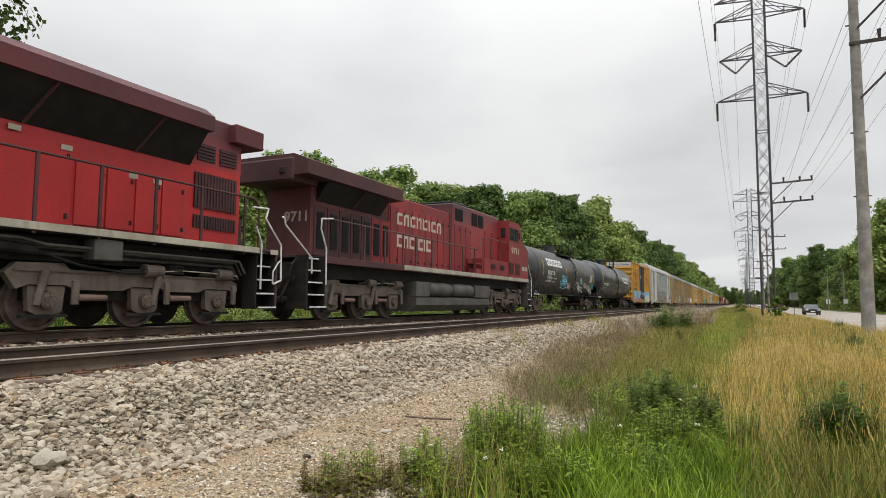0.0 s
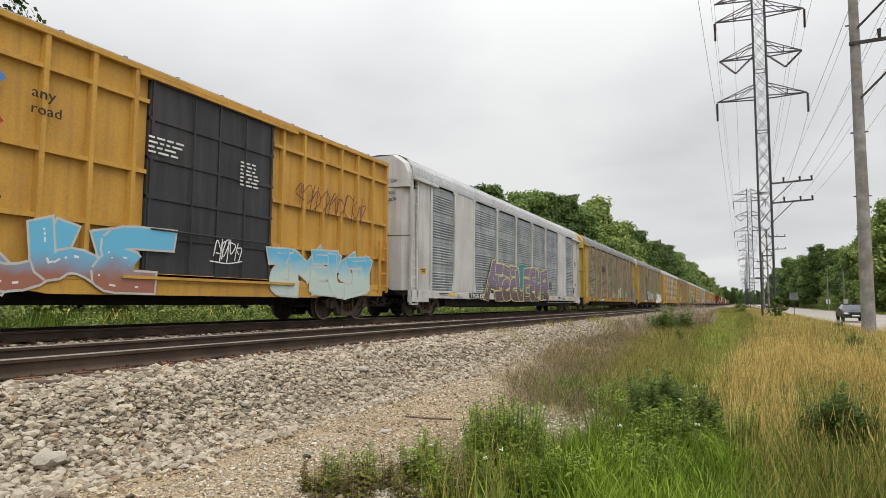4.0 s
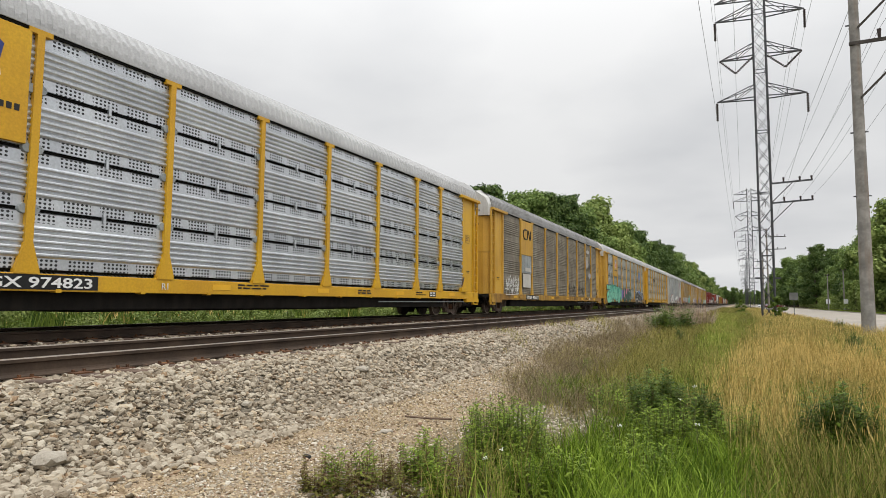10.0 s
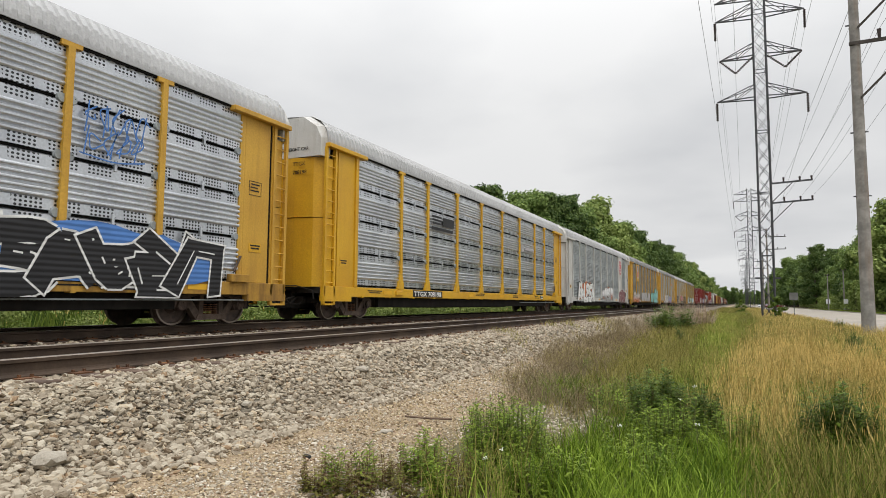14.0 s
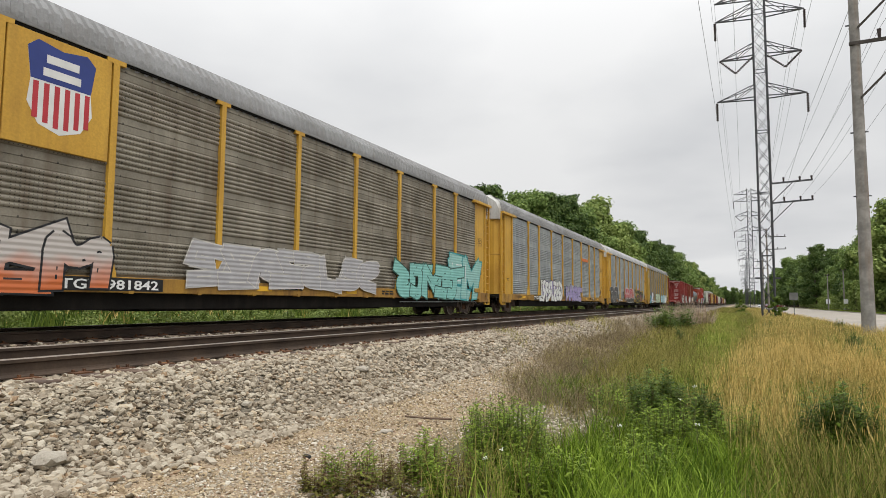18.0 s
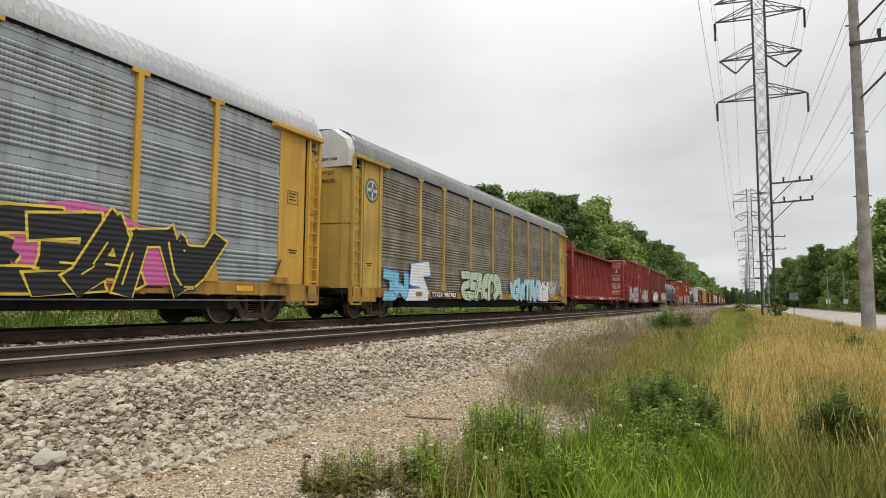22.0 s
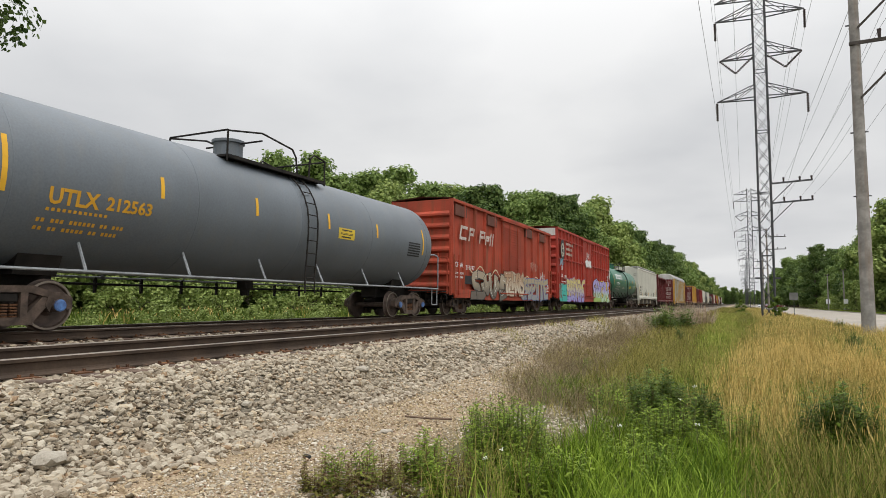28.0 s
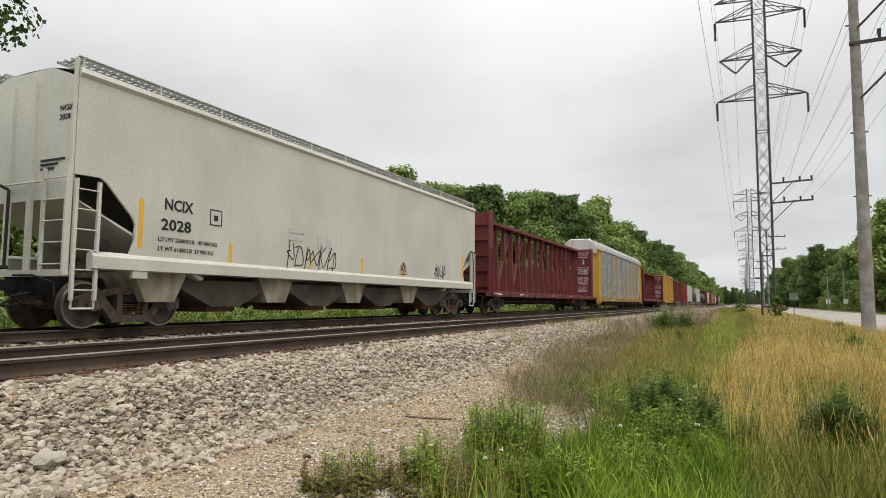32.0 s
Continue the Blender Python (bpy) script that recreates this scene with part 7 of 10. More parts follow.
HOPPER = mat("pale_grey_hopper_paint", (0.56, 0.55, 0.475), (0.47, 0.46, 0.395), 0.5, 0, 0.6, 25, 0.04, (0.40, 0.36, 0.27), 0.25)
BOX_YELLOW = mat("ochre_yellow_paint", (0.53, 0.30, 0.055), (0.44, 0.24, 0.045), 0.6, 0, 0.9, 25, 0.06, (0.22, 0.12, 0.05), 0.45)
BOX_BLACK = mat("black_door_paint", (0.035, 0.036, 0.040), (0.025, 0.025, 0.028), 0.55, 0, 1, 25, 0.06, (0.09, 0.08, 0.07), 0.4)

GALV_RAIL = mat("pale_grey_pipe_paint", (0.30, 0.32, 0.33), (0.20, 0.21, 0.22), 0.5, 0.2, 3, 30, 0.05)
TANK_A = tank_car(35.2, 18.7, TANK_BLACK, "weathered black tank car with white lettering and graffiti", radius=1.50, centre=2.62, dome=0.468, climb=1.4, fence=(-1.35, 2.7))
TANK_B = tank_car(53.9, 18.7, TANK_BLUE, "glossy black tank car with yellow reflective strips", radius=1.62, centre=2.68, cap=BEARING_BLUE, dome=0.475, climb=-0.3, fence=(-1.42, 0.95), bars_at=(1.62, 4.2, 6.99, 10.29, 13.71, 16.6))
BOX_A = box_car(72.55, 17.1, 5.36, BOX_YELLOW, ROOF_GREY, "ochre yellow box car with a black door and graffiti", door=(0.375, 0.62), door_m=BOX_BLACK, cap=WHITE, ribs=17, rails=(4.55, 3.1, 1.95))
CARRIER_W = car_carrier(89.65, GALV_GREY, WHITE, ROOF_WHITE, WHITE, "white tri-level car carrier with grey corrugated panels", RIBS_W, plates=[(4.75, WHITE, "full"), (21.5, WHITE, "full")], number="853070")
kinds = [
    (GALV_DIRTY, YELLOW_OLD, ROOF_GREY, YELLOW_OLD, "992106", False, "weathered car carrier with dusty panels and yellow posts"),
    (GALV_DIRTY, YELLOW_OLD, ROOF_GREY, WHITE, "986529", False, "weathered car carrier with dusty panels and big white graffiti"),
    (GALV_BRIGHT, YELLOW_NEW, ROOF_WHITE, WHITE, "974823", True, "bright silver car carrier with fresh yellow posts and sill"),
    (GALV_DIRTY, YELLOW, ROOF_GREY, WHITE, "982617", False, "dusty brown-grey car carrier with yellow posts and name panel"),
    (GALV_BRIGHT, YELLOW, ROOF_WHITE, WHITE, "980969", True, "silver car carrier with yellow posts and green graffiti"),
    (GALV_BRIGHT, YELLOW_NEW, ROOF_WHITE, WHITE, "708198", True, "clean silver car carrier with yellow posts"),
    (GALV_GREY, WHITE, ROOF_WHITE, WHITE, "697178", False, "white and grey car carrier with orange and white graffiti"),
    (GALV_DIRTY, YELLOW, ROOF_GREY, WHITE, "981842", False, "dusty car carrier with yellow posts and shield panel"),
    (GALV_GREY, YELLOW, ROOF_GREY, WHITE, "941465", False, "grey car carrier with yellow posts and purple-grey graffiti"),
    (GALV_GREY, YELLOW, ROOF_WHITE, WHITE, "974674", False, "grey car carrier with red and black graffiti"),
    (GALV_DIRTY, YELLOW_OLD, ROOF_GREY, WHITE, "986782", False, "dusty car carrier with round emblem and pale graffiti"),
]
CARRIERS = []
for k, (pn, fr, rf, cp, num, bold, lab) in enumerate(kinds):
    w = fr is WHITE
    CARRIERS.append(car_carrier(118.1 + k * CC_LEN, pn, fr, rf, cp, lab, RIBS_W if w else RIBS, bold, [(21.5, WHITE, "full")] if w else (), num))
BEAM_A = centre_beam(430.87, 24.85, RED_BOX, "empty oxide-red centre-beam flat car", "SOO 60049")
BOX_B = box_car(455.9, 20.75, 5.34, RED_BOX, RED_BOX, "tall oxide-red box car with silver graffiti", door=(0.40, 0.60), ribs=19, cap=mat("faded_grey_band", (0.36, 0.33, 0.31), (0.26, 0.15, 0.14), 0.6))
BOX_C = box_car(476.9, 20.4, 5.34, BROWN_BOX, BROWN_BOX, "brown-red box car with blue and cream graffiti", door=(0.38, 0.60), ribs=19, cap=WHITE)
TANK_C = tank_car(497.2, 18.5, TANK_GREY, "slate-grey tank car with yellow lettering", radius=1.60, centre=2.69, cap=BEARING_BLUE, dome=0.43, climb=1.35, fence=(-1.15, 2.8), bars_at=(1.55, 4.62, 7.42, 10.42, 13.1, 16.4), sill_m=GALV_RAIL)
RUST_RED = mat("rust_mottled_red_paint", (0.40, 0.062, 0.030), (0.25, 0.044, 0.024), 0.75, 0, 0.8, 22, 0.12, (0.15, 0.062, 0.030), 0.75)
BOX_D = box_car(515.75, 16.9, 5.0, RUST_RED, mat("rust_brown_roof", (0.16, 0.075, 0.045), (0.09, 0.045, 0.03), 0.85, 0, 1, 25, 0.2), "worn red box car with peeling white lettering", door=(0.41, 0.615), ribs=12, louvre=True)
BOX_E = box_car(532.7, 20.2, 5.66, RED_CP, RED_CP, "tall bright red box car with yellow and purple graffiti", door=(0.405, 0.585), ribs=19, rails=(4.85, 3.5, 2.25), cap=WHITE)
TANK_D = tank_car(552.9, 16.9, TANK_GREEN, "green tank car with white lettering", radius=1.52, centre=2.66, dome=0.45, climb=1.1, fence=(-1.35, 2.5), bars_at=(1.35, 5.2, 8.1, 10.6, 12.9, 15.3))
HOPPER_A = covered_hopper(569.7, 20.5, HOPPER, "pale grey covered hopper with black lettering", ("NCIX", "2028"))
BEAM_B = centre_beam(590.2, 25.9, MAROON, "empty maroon centre-beam flat car")
CARRIER_X = car_carrier(616.1, GALV_GREY, YELLOW, ROOF_WHITE, WHITE, "grey car carrier with yellow corner posts", RIBS, number="694025")
BEAM_C = centre_beam(644.6, 24.9, MAROON, "empty maroon centre-beam flat car")
BOX_F = box_car(669.5, 17.1, 5.3, BOX_YELLOW, ROOF_GREY, "plain ochre yellow box car", door=(0.40, 0.66))
BOX_G = box_car(686.6, 17.1, 5.0, MAROON, MAROON, "plain dark maroon box car", door=(0.42, 0.62))
BOX_H = box_car(703.7, 17.1, 5.0, RED_BOX, RED_BOX, "plain oxide-red box car", door=(0.42, 0.62))
HOPPER_B = covered_hopper(720.8, 18.5, HOPPER, "plain pale grey covered hopper")
TANK_E = tank_car(739.3, 17.5, TANK_BLACK, "plain black tank car", radius=1.5, centre=2.65)
# the rest of the train, far down the line
u = 756.8
for src, ln in ((HOPPER_B, 18.5), (TANK_E, 17.5), (TANK_E, 17.5), (BOX_G, 17.1), (HOPPER_B, 18.5), (BOX_H, 17.1), (TANK_E, 17.5), (BOX_F, 17.1), (BOX_H, 17.1), (HOPPER_B, 18.5), (TANK_E, 17.5), (TANK_E, 17.5), (BOX_G, 17.1), (HOPPER_B, 18.5)):
    far = copy_thing(src, pose(FAR_TRACK, u, RAIL))
    ROLLING.append((far, u))
    for o in far.children_recursive:
        if o.name.startswith("wheelset"):
            WHEELSETS.append((o, round(o.location.y, 3), WHEEL_R))
    u += ln

# ---- writing, emblems and graffiti on the cars ---------------------------------------------
WH, BK = paint("white", (0.72, 0.72, 0.70)), paint("black", (0.02, 0.02, 0.022))
TEAL, RED, ORANGE = paint("teal", (0.06, 0.42, 0.36)), paint("red", (0.45, 0.04, 0.05)), paint("orange", (0.62, 0.16, 0.03))
PINK, PURPLE, BLUE = paint("pink", (0.55, 0.12, 0.30)), paint("purple", (0.20, 0.12, 0.34)), paint("blue", (0.08, 0.20, 0.50))
SKY, CREAMY, GREY = paint("sky_blue", (0.18, 0.50, 0.62)), paint("cream", (0.58, 0.50, 0.36)), paint("grey", (0.40, 0.39, 0.40))
LIME, DKGREEN, MAUVE = paint("lime", (0.35, 0.50, 0.12)), paint("dark_green", (0.03, 0.09, 0.07)), paint("mauve", (0.33, 0.28, 0.50))
SILVER, PALEGREEN, YEL = paint("silver", (0.46, 0.44, 0.41)), paint("pale_green", (0.48, 0.58, 0.42)), paint("yellow", (0.68, 0.50, 0.05))
MAR, DUSTY = paint("maroon", (0.17, 0.05, 0.06)), paint("dusty_white", (0.52, 0.50, 0.46))
ROUND = {}
PEELED, PALEYEL = paint("peeled_pink", (0.40, 0.22, 0.17)), paint("pale_cream_line", (0.56, 0.50, 0.34))


def disc(parent, m, name, x, y, z, r, label="", deep=0.006, n=28, squash=1.0):
    bm = bmesh.new()
    prism(bm, [(y + r * math.cos(2 * math.pi * (k + 0.5) / n), z + r * squash * math.sin(2 * math.pi * (k + 0.5) / n)) for k in range(n)], x, x + deep)
    return part(name, bm, m, parent, label)


def shield_panel(t, frame, with_bars=True, y0=5.50, y1=7.40, z0=3.15, w=0.46, zt=4.80, zb=3.92):
    """Yellow name panel with a red, white and blue shield."""
    p = part("name_panel", boxes((1.44, 1.515, y0, y1, z0, 5.10), bevel=0.008), frame, t, "yellow panel with a striped shield")
    ym, h = (y0 + y1) / 2, zt - zb
    def at(f, g):
        return ym + f * w, zb + g * h
    crown = [at(-1.0, 0.90), at(-0.72, 1.0), at(0, 0.95), at(0.72, 1.0), at(1.0, 0.90)]
    part("shield", prism(bmesh.new(), crown + [at(0.88, 0.55), at(0.95, 0.30), at(0.62, 0.08), at(0, 0), at(-0.62, 0.08), at(-0.95, 0.30), at(-0.88, 0.55)], 1.515, 1.519), paint("white", (0.72, 0.72, 0.70)), p, "white shield with red stripes and blue top")
    part("shield_top", prism(bmesh.new(), crown + [at(0.88, 0.56), at(-0.88, 0.56)], 1.519, 1.522), paint("navy", (0.035, 0.055, 0.22)), p)
    bm = bmesh.new()
    for k in range(6):
        f = -0.80 + k * 0.30
        prism(bm, [at(f, 0.17 - 0.12 * (1 - abs(f + 0.07))), at(f + 0.15, 0.17 - 0.12 * (1 - abs(f + 0.07))), at(f + 0.15, 0.54), at(f, 0.54)], 1.519, 1.522)
    part("shield_stripes", bm, RED, p)
    bars(p, WH, 1.523, ym - 0.55 * w, zb + 0.86 * h, [(0.08 * w, 0, 0.95 * w, 0.09 * h), (0, 0.15 * h, 1.1 * w, 0.09 * h)])
    if with_bars:
        bars(p, BK, 1.517, ym - 0.70, zb - 0.14, [(k * 0.125, 0, 0.085, 0.11) for k in range(12)])


def rider(t, x, y, z, w, m=None, seed=1):
    """A quick sprayed tag: a row of letter-like strokes, each one bent line, with a flourish below."""
    rnd_ = random.Random(seed)
    bm = bmesh.new()
    tall = min(0.62, 0.30 + 0.12 * w)
    n = max(2, round(w / (tall * 0.62)))
    cell, fat = w / n, 0.022 + 0.012 * tall
    lines = []
    for k in range(n):
        a0 = rnd_.uniform(0, 6.28)
        turn = rnd_.choice((-1, 1)) * rnd_.uniform(1.4, 2.6)
        arc = [(0.5 + 0.62 * math.cos(a0 + turn * q), 0.5 + 0.55 * math.sin(a0 + turn * q * rnd_.uniform(0.8, 1.3))) for q in range(4)]
        lines.append([(y + (k + a + 0.2 * b) * cell, z - tall * 0.5 + b * tall * rnd_.uniform(0.85, 1.25)) for a, b in arc])
        slash = rnd_.uniform(-0.2, 0.9)
        lines.append([(y + (k + slash) * cell, z - tall * rnd_.uniform(0.45, 0.7)), (y + (k + slash + 0.15) * cell, z), (y + (k + slash + rnd_.uniform(0.2, 0.7)) * cell, z + tall * rnd_.uniform(0.4, 0.75))])
    if rnd_.random() < 0.5:
        lines.append([(y - 0.1 * w, z - tall * 0.62), (y + 0.5 * w, z - tall * rnd_.uniform(0.6, 0.8)), (y + 1.05 * w, z - tall * 0.5)])
    for p in lines:
        for _ in range(2):
            soft = [p[0]]
            for (a, b), (c, d) in zip(p[:-1], p[1:]):
                soft += [(a * 0.8 + c * 0.2, b * 0.8 + d * 0.2), (a * 0.2 + c * 0.8, b * 0.2 + d * 0.8)]
            p = soft + [p[-1]]
        for q, ((a, b), (c, d)) in enumerate(zip(p[:-1], p[1:])):
            u, v_ = Vector((x + 0.0002 * (q % 3), a, b)), Vector((x + 0.0002 * (q % 3), c, d))
            beam(bm, u, v_, 0.004, fat, Vector((1, 0, 0)).cross(v_ - u))
    part("graffiti_tag", bm, m or BK, t, "scribbled spray-paint tag")


CX = 1.527
# white car carrier
graffiti(CARRIER_W, CX, 8.6, 0.62, 7, 10.0, 1.85, two_tone("plum", (0.10, 0.06, 0.06), (0.17, 0.13, 0.21), 1.3, 0.3), paint("pale_yellow", (0.60, 0.53, 0.22)), paint("deep_teal", (0.03, 0.26, 0.27)), 3)
rider(CARRIER_W, CX, 19.1, 1.65, 0.7, BK, 4)
c6, c7, c8, c9, c10, c11, c12, c13, c14, c15, c16 = CARRIERS
# small owner marks as plain shapes
bars(c6, BK, CX, 7.7, 3.8, [(0, 0, 1.2, 0.10), (0.2, 0.16, 1.5, 0.14), (0.2, 0.38, 1.4, 0.10)])
graffiti(c6, CX, 24.9, 0.75, 1, 1.1, 1.35, BLUE, BLUE, None, 5)
graffiti(c6, CX, 16.05, 1.0, 2, 1.3, 1.15, PALEGREEN, DKGREEN, None, 105)
rider(c6, CX, 13.8, 1.25, 1.6, paint("faded_orange", (0.42, 0.22, 0.14)), 106)
rider(c6, CX, 20.0, 1.4, 1.2, SKY, 6)
rider(c6, CX, 13.0, 1.35, 1.2, DUSTY, 7)
rider(c6, CX, 3.0, 1.5, 0.9, DUSTY, 8)
graffiti(c7, CX, 18.95, 0.62, 5, 6.4, 1.32, paint("bright_white", (0.82, 0.82, 0.82)), BK, None, 9)
graffiti(c7, CX, 9.6, 0.9, 3, 3.4, 1.25, GREY, BK, paint("teal", (0.06, 0.42, 0.36)), 10)
graffiti(c7, CX, 13.4, 1.1, 3, 2.2, 0.75, GREY, DUSTY, None, 11)
bars(c7, BK, CX, 7.85, 3.9, [(0, 0, 0.9, 0.05), (0, 0.11, 0.9, 0.05), (0, 0.22, 0.9, 0.05), (1.0, 0.02, 0.85, 0.28), (0.75, 0.40, 1.1, 0.11), (0.75, 0.56, 1.2, 0.11)])
write("NS 24531", 0.17, BK, c7, 1.468, 1.62, 1.95, width=0.75)
shield_panel(c8, YELLOW_NEW, True, 5.55, 7.35)
rider(c8, CX, 3.2, 1.75, 0.8, BK, 12); rider(c8, CX, 3.2, 1.45, 0.8, BK, 13)
write("R1", 0.19, WH, c8, 1.516, 10.2, 0.78)
# name panel with a looping line
p = part("name_panel", boxes((1.44, 1.515, 5.5, 7.4, 3.2, 5.10), bevel=0.008), YELLOW, c9, "yellow name panel")
bm = bmesh.new()
pipe(bm, [(1.52, 6.4, 4.62), (1.52, 6.0, 4.62), (1.52, 5.84, 4.54), (1.52, 5.78, 4.36), (1.52, 5.84, 4.18), (1.52, 6.0, 4.10), (1.52, 6.42, 4.10), (1.52, 6.52, 4.2), (1.52, 6.56, 4.58), (1.52, 6.68, 4.6), (1.52, 6.98, 4.12), (1.52, 7.10, 4.14), (1.52, 7.12, 4.62)], 0.045)
part("owner_mark", bm, BK, p, "black looping line mark")
plate(c9, GALV_GREY, "patch_plate", 1.49, 5.6, 7.3, 2.2, 3.18, "dull grey patch plate", 0.02)
bars(c9, DUSTY, CX, 6.1, 2.5, [(0, 0, 1.0, 0.2), (-0.4, 0.35, 1.4, 0.75)])
rider(c9, CX, 2.9, 1.6, 2.0, WH, 14); rider(c9, CX, 3.0, 1.3, 1.9, WH, 15)
for k, (yy, zz, ww, hh) in enumerate(((22.0, 3.6, 0.9, 0.7), (22.3, 4.55, 1.1, 0.28), (22.9, 2.7, 0.8, 0.5))):
    part("paint_patch", prism(bmesh.new(), [(yy + a, zz + b) for a, b in blob(18, ww / 2, hh / 2, 20 + k, 0.5)], CX, CX + 0.004), ribbed(GREY), c9, "worn white paint patch")
rider(c9, CX, 15.9, 1.55, 2.0, BK, 16); rider(c9, CX, 18.85, 1.5, 1.9, BK, 116); rider(c9, CX, 21.3, 4.0, 0.9, DUSTY, 117); rider(c9, CX + 0.006, 22.6, 3.4, 0.7, BK, 118)
shield_panel(c10, YELLOW, True, 5.50, 7.40)
graffiti(c10, CX, 1.9, 0.62, 6, 7.2, 1.55, paint("mint", (0.20, 0.56, 0.40)), BK, paint("jade", (0.05, 0.40, 0.30)), 17)
graffiti(c10, CX, 9.1, 1.05, 2, 1.3, 0.8, PURPLE, PURPLE, None, 18)
graffiti(c10, CX, 10.9, 0.65, 3, 4.6, 1.35, DKGREEN, BK, paint("rose", (0.60, 0.20, 0.32)), 19)
graffiti(c10, CX, 19.2, 0.65, 5, 6.0, 1.25, BK, WH, BLUE, 20)
rider(c10, CX, 21.8, 3.9, 1.4, BLUE, 21); rider(c10, CX, 21.9, 3.5, 1.2, BLUE, 22)
bars(c11, BK, CX, 7.75, 3.95, [(0, 0, 0.9, 0.08), (0.06, 0.13, 0.85, 0.08), (0.12, 0.26, 0.8, 0.08), (1.0, 0.0, 1.1, 0.36), (0, 0.45, 2.0, 0.12)])
bars(c11, GREY, CX, 18.9, 3.75, [(0, 0, 0.5, 0.4), (0.7, 0.1, 1.6, 0.16)])
graffiti(c12, CX, 4.2, 0.62, 5, 5.2, 1.5, WH, BK, ORANGE, 23)
graffiti(c12, CX, 13.3, 0.62, 4, 4.7, 1.3, two_tone("white_grey", (0.30, 0.30, 0.30), (0.72, 0.72, 0.72), 1.2), BK, ORANGE, 24)
graffiti(c12, CX, 21.8, 0.65, 3, 3.2, 1.1, MAR, DUSTY, MAR, 25)
o = disc(c12, WH, "octagon_border", CX - 0.02, 22.5, 4.08, 0.83, "red octagonal emblem with white border", n=8)
disc(o, RED, "octagon", CX - 0.013, 22.5, 4.08, 0.76, n=8)
bars(o, WH, CX - 0.005, 22.0, 4.55, [(0.1, 0, 0.7, 0.14), (0.0, 0.27, 0.6, 0.14), (0.0, 0.54, 1.0, 0.14), (0.1, 0.80, 0.8, 0.14)])
write("BI", 0.32, BK, c12, 1.52, 27.0, 2.9)
shield_panel(c13, YELLOW, False, 5.50, 7.40, 3.15, 0.62, 5.0, 3.42)
graffiti(c13, CX, 2.95, 0.70, 4, 4.4, 1.15, two_tone("orange_white", (0.52, 0.13, 0.035), (0.46, 0.42, 0.39), 1.1), BK, None, 26)
graffiti(c13, CX, 9.6, 0.9, 6, 7.4, 0.95, GREY, DUSTY, None, 27)
graffiti(c13, CX, 18.6, 0.68, 4, 5.4, 1.3, paint("pale_teal", (0.22, 0.50, 0.45)), DKGREEN, None, 28)
graffiti(c13, CX, 23.3, 0.64, 2, 2.4, 1.85, paint("pale_turquoise", (0.27, 0.50, 0.46)), paint("deep_teal", (0.03, 0.26, 0.27)), None, 29)
rider(c13, CX, 25.0, 2.1, 0.8, BK, 129)
graffiti(c14, CX, 7.55, 0.66, 6, 5.0, 1.25, WH, BK, MAUVE, 30)
graffiti(c14, CX, 14.0, 0.68, 4, 4.2, 1.05, MAUVE, BK, GREY, 31)
bars(c14, ORANGE, CX, 18.7, 3.95, [(0, 0, 2.2, 0.22)])
graffiti(c15, CX, 2.3, 0.62, 3, 3.8, 1.45, paint("charcoal", (0.05, 0.05, 0.055)), DUSTY, BK, 32)
graffiti(c15, CX, 10.3, 0.62, 5, 5.8, 1.50, two_tone("black_red", (0.02, 0.02, 0.022), (0.42, 0.05, 0.06), 1.15, 0.06), WH, None, 33)
graffiti(c15, CX, 17.8, 0.62, 5, 5.6, 1.45, BK, YEL, PINK, 34)
rider(c15, CX, 8.8, 1.5, 0.8, BK, 35)
disc(c16, paint("emblem_blue", (0.035, 0.12, 0.20)), "emblem", 1.465, 1.97, 4.18, 0.40, "round blue railway emblem", n=30)
disc(c16, YEL, "emblem_ring", 1.471, 1.97, 4.18, 0.33, n=30)
disc(c16, paint("emblem_blue", (0.035, 0.12, 0.20)), "emblem_core", 1.477, 1.97, 4.18, 0.28, n=30)
bars(c16, DUSTY, 1.484, 1.92, 4.46, [(0, 0, 0.10, 0.56), (-0.23, 0.23, 0.56, 0.10)])
graffiti(c16, CX, 2.8, 0.62, 2, 1.4, 0.95, SKY, BLUE, None, 36)
graffiti(c16, CX, 4.65, 0.62, 1, 1.15, 1.35, WH, BLUE, None, 37)
graffiti(c16, CX, 9.4, 0.68, 5, 4.6, 1.25, PALEGREEN, BK, None, 38)
graffiti(c16, CX, 15.65, 0.65, 7, 5.0, 1.15, paint("ice_blue", (0.42, 0.58, 0.64)), SKY, None, 39)
graffiti(c16, CX, 20.8, 0.65, 2, 1.7, 1.25, WH, BK, None, 40)
rider(c16, CX, 23.0, 1.6, 1.6, WH, 41); rider(c16, CX, 23.0, 1.3, 1.5, WH, 42)

# box cars
BX = 1.492
b = BOX_A
part("owner_cross", beam(bmesh.new(), (BX + 0.004, 2.75, 3.35), (BX + 0.004, 3.75, 4.25), 0.012, 0.26, Vector((0, -0.67, 0.74))), BLUE, b, "crossed red and blue arrows")
part("owner_cross", beam(bmesh.new(), (BX + 0.010, 3.75, 3.35), (BX + 0.010, 2.75, 4.25), 0.012, 0.26, Vector((0, 0.67, 0.74))), RED, b, "crossed red and blue arrows")
write("next", 0.26, BK, b, BX, 1.62, 3.98, width=0.55); write("load", 0.26, BK, b, BX, 1.62, 3.70, width=0.50)
write("any", 0.26, BK, b, BX, 4.25, 4.0, width=0.42); write("road", 0.26, BK, b, BX, 4.25, 3.72, width=0.52)
write("FB  OX", 0.34, BK, b, BX, 1.65, 2.52, width=2.1); write("50 6889", 0.34, BK, b, BX, 1.65, 2.06, width=2.2)
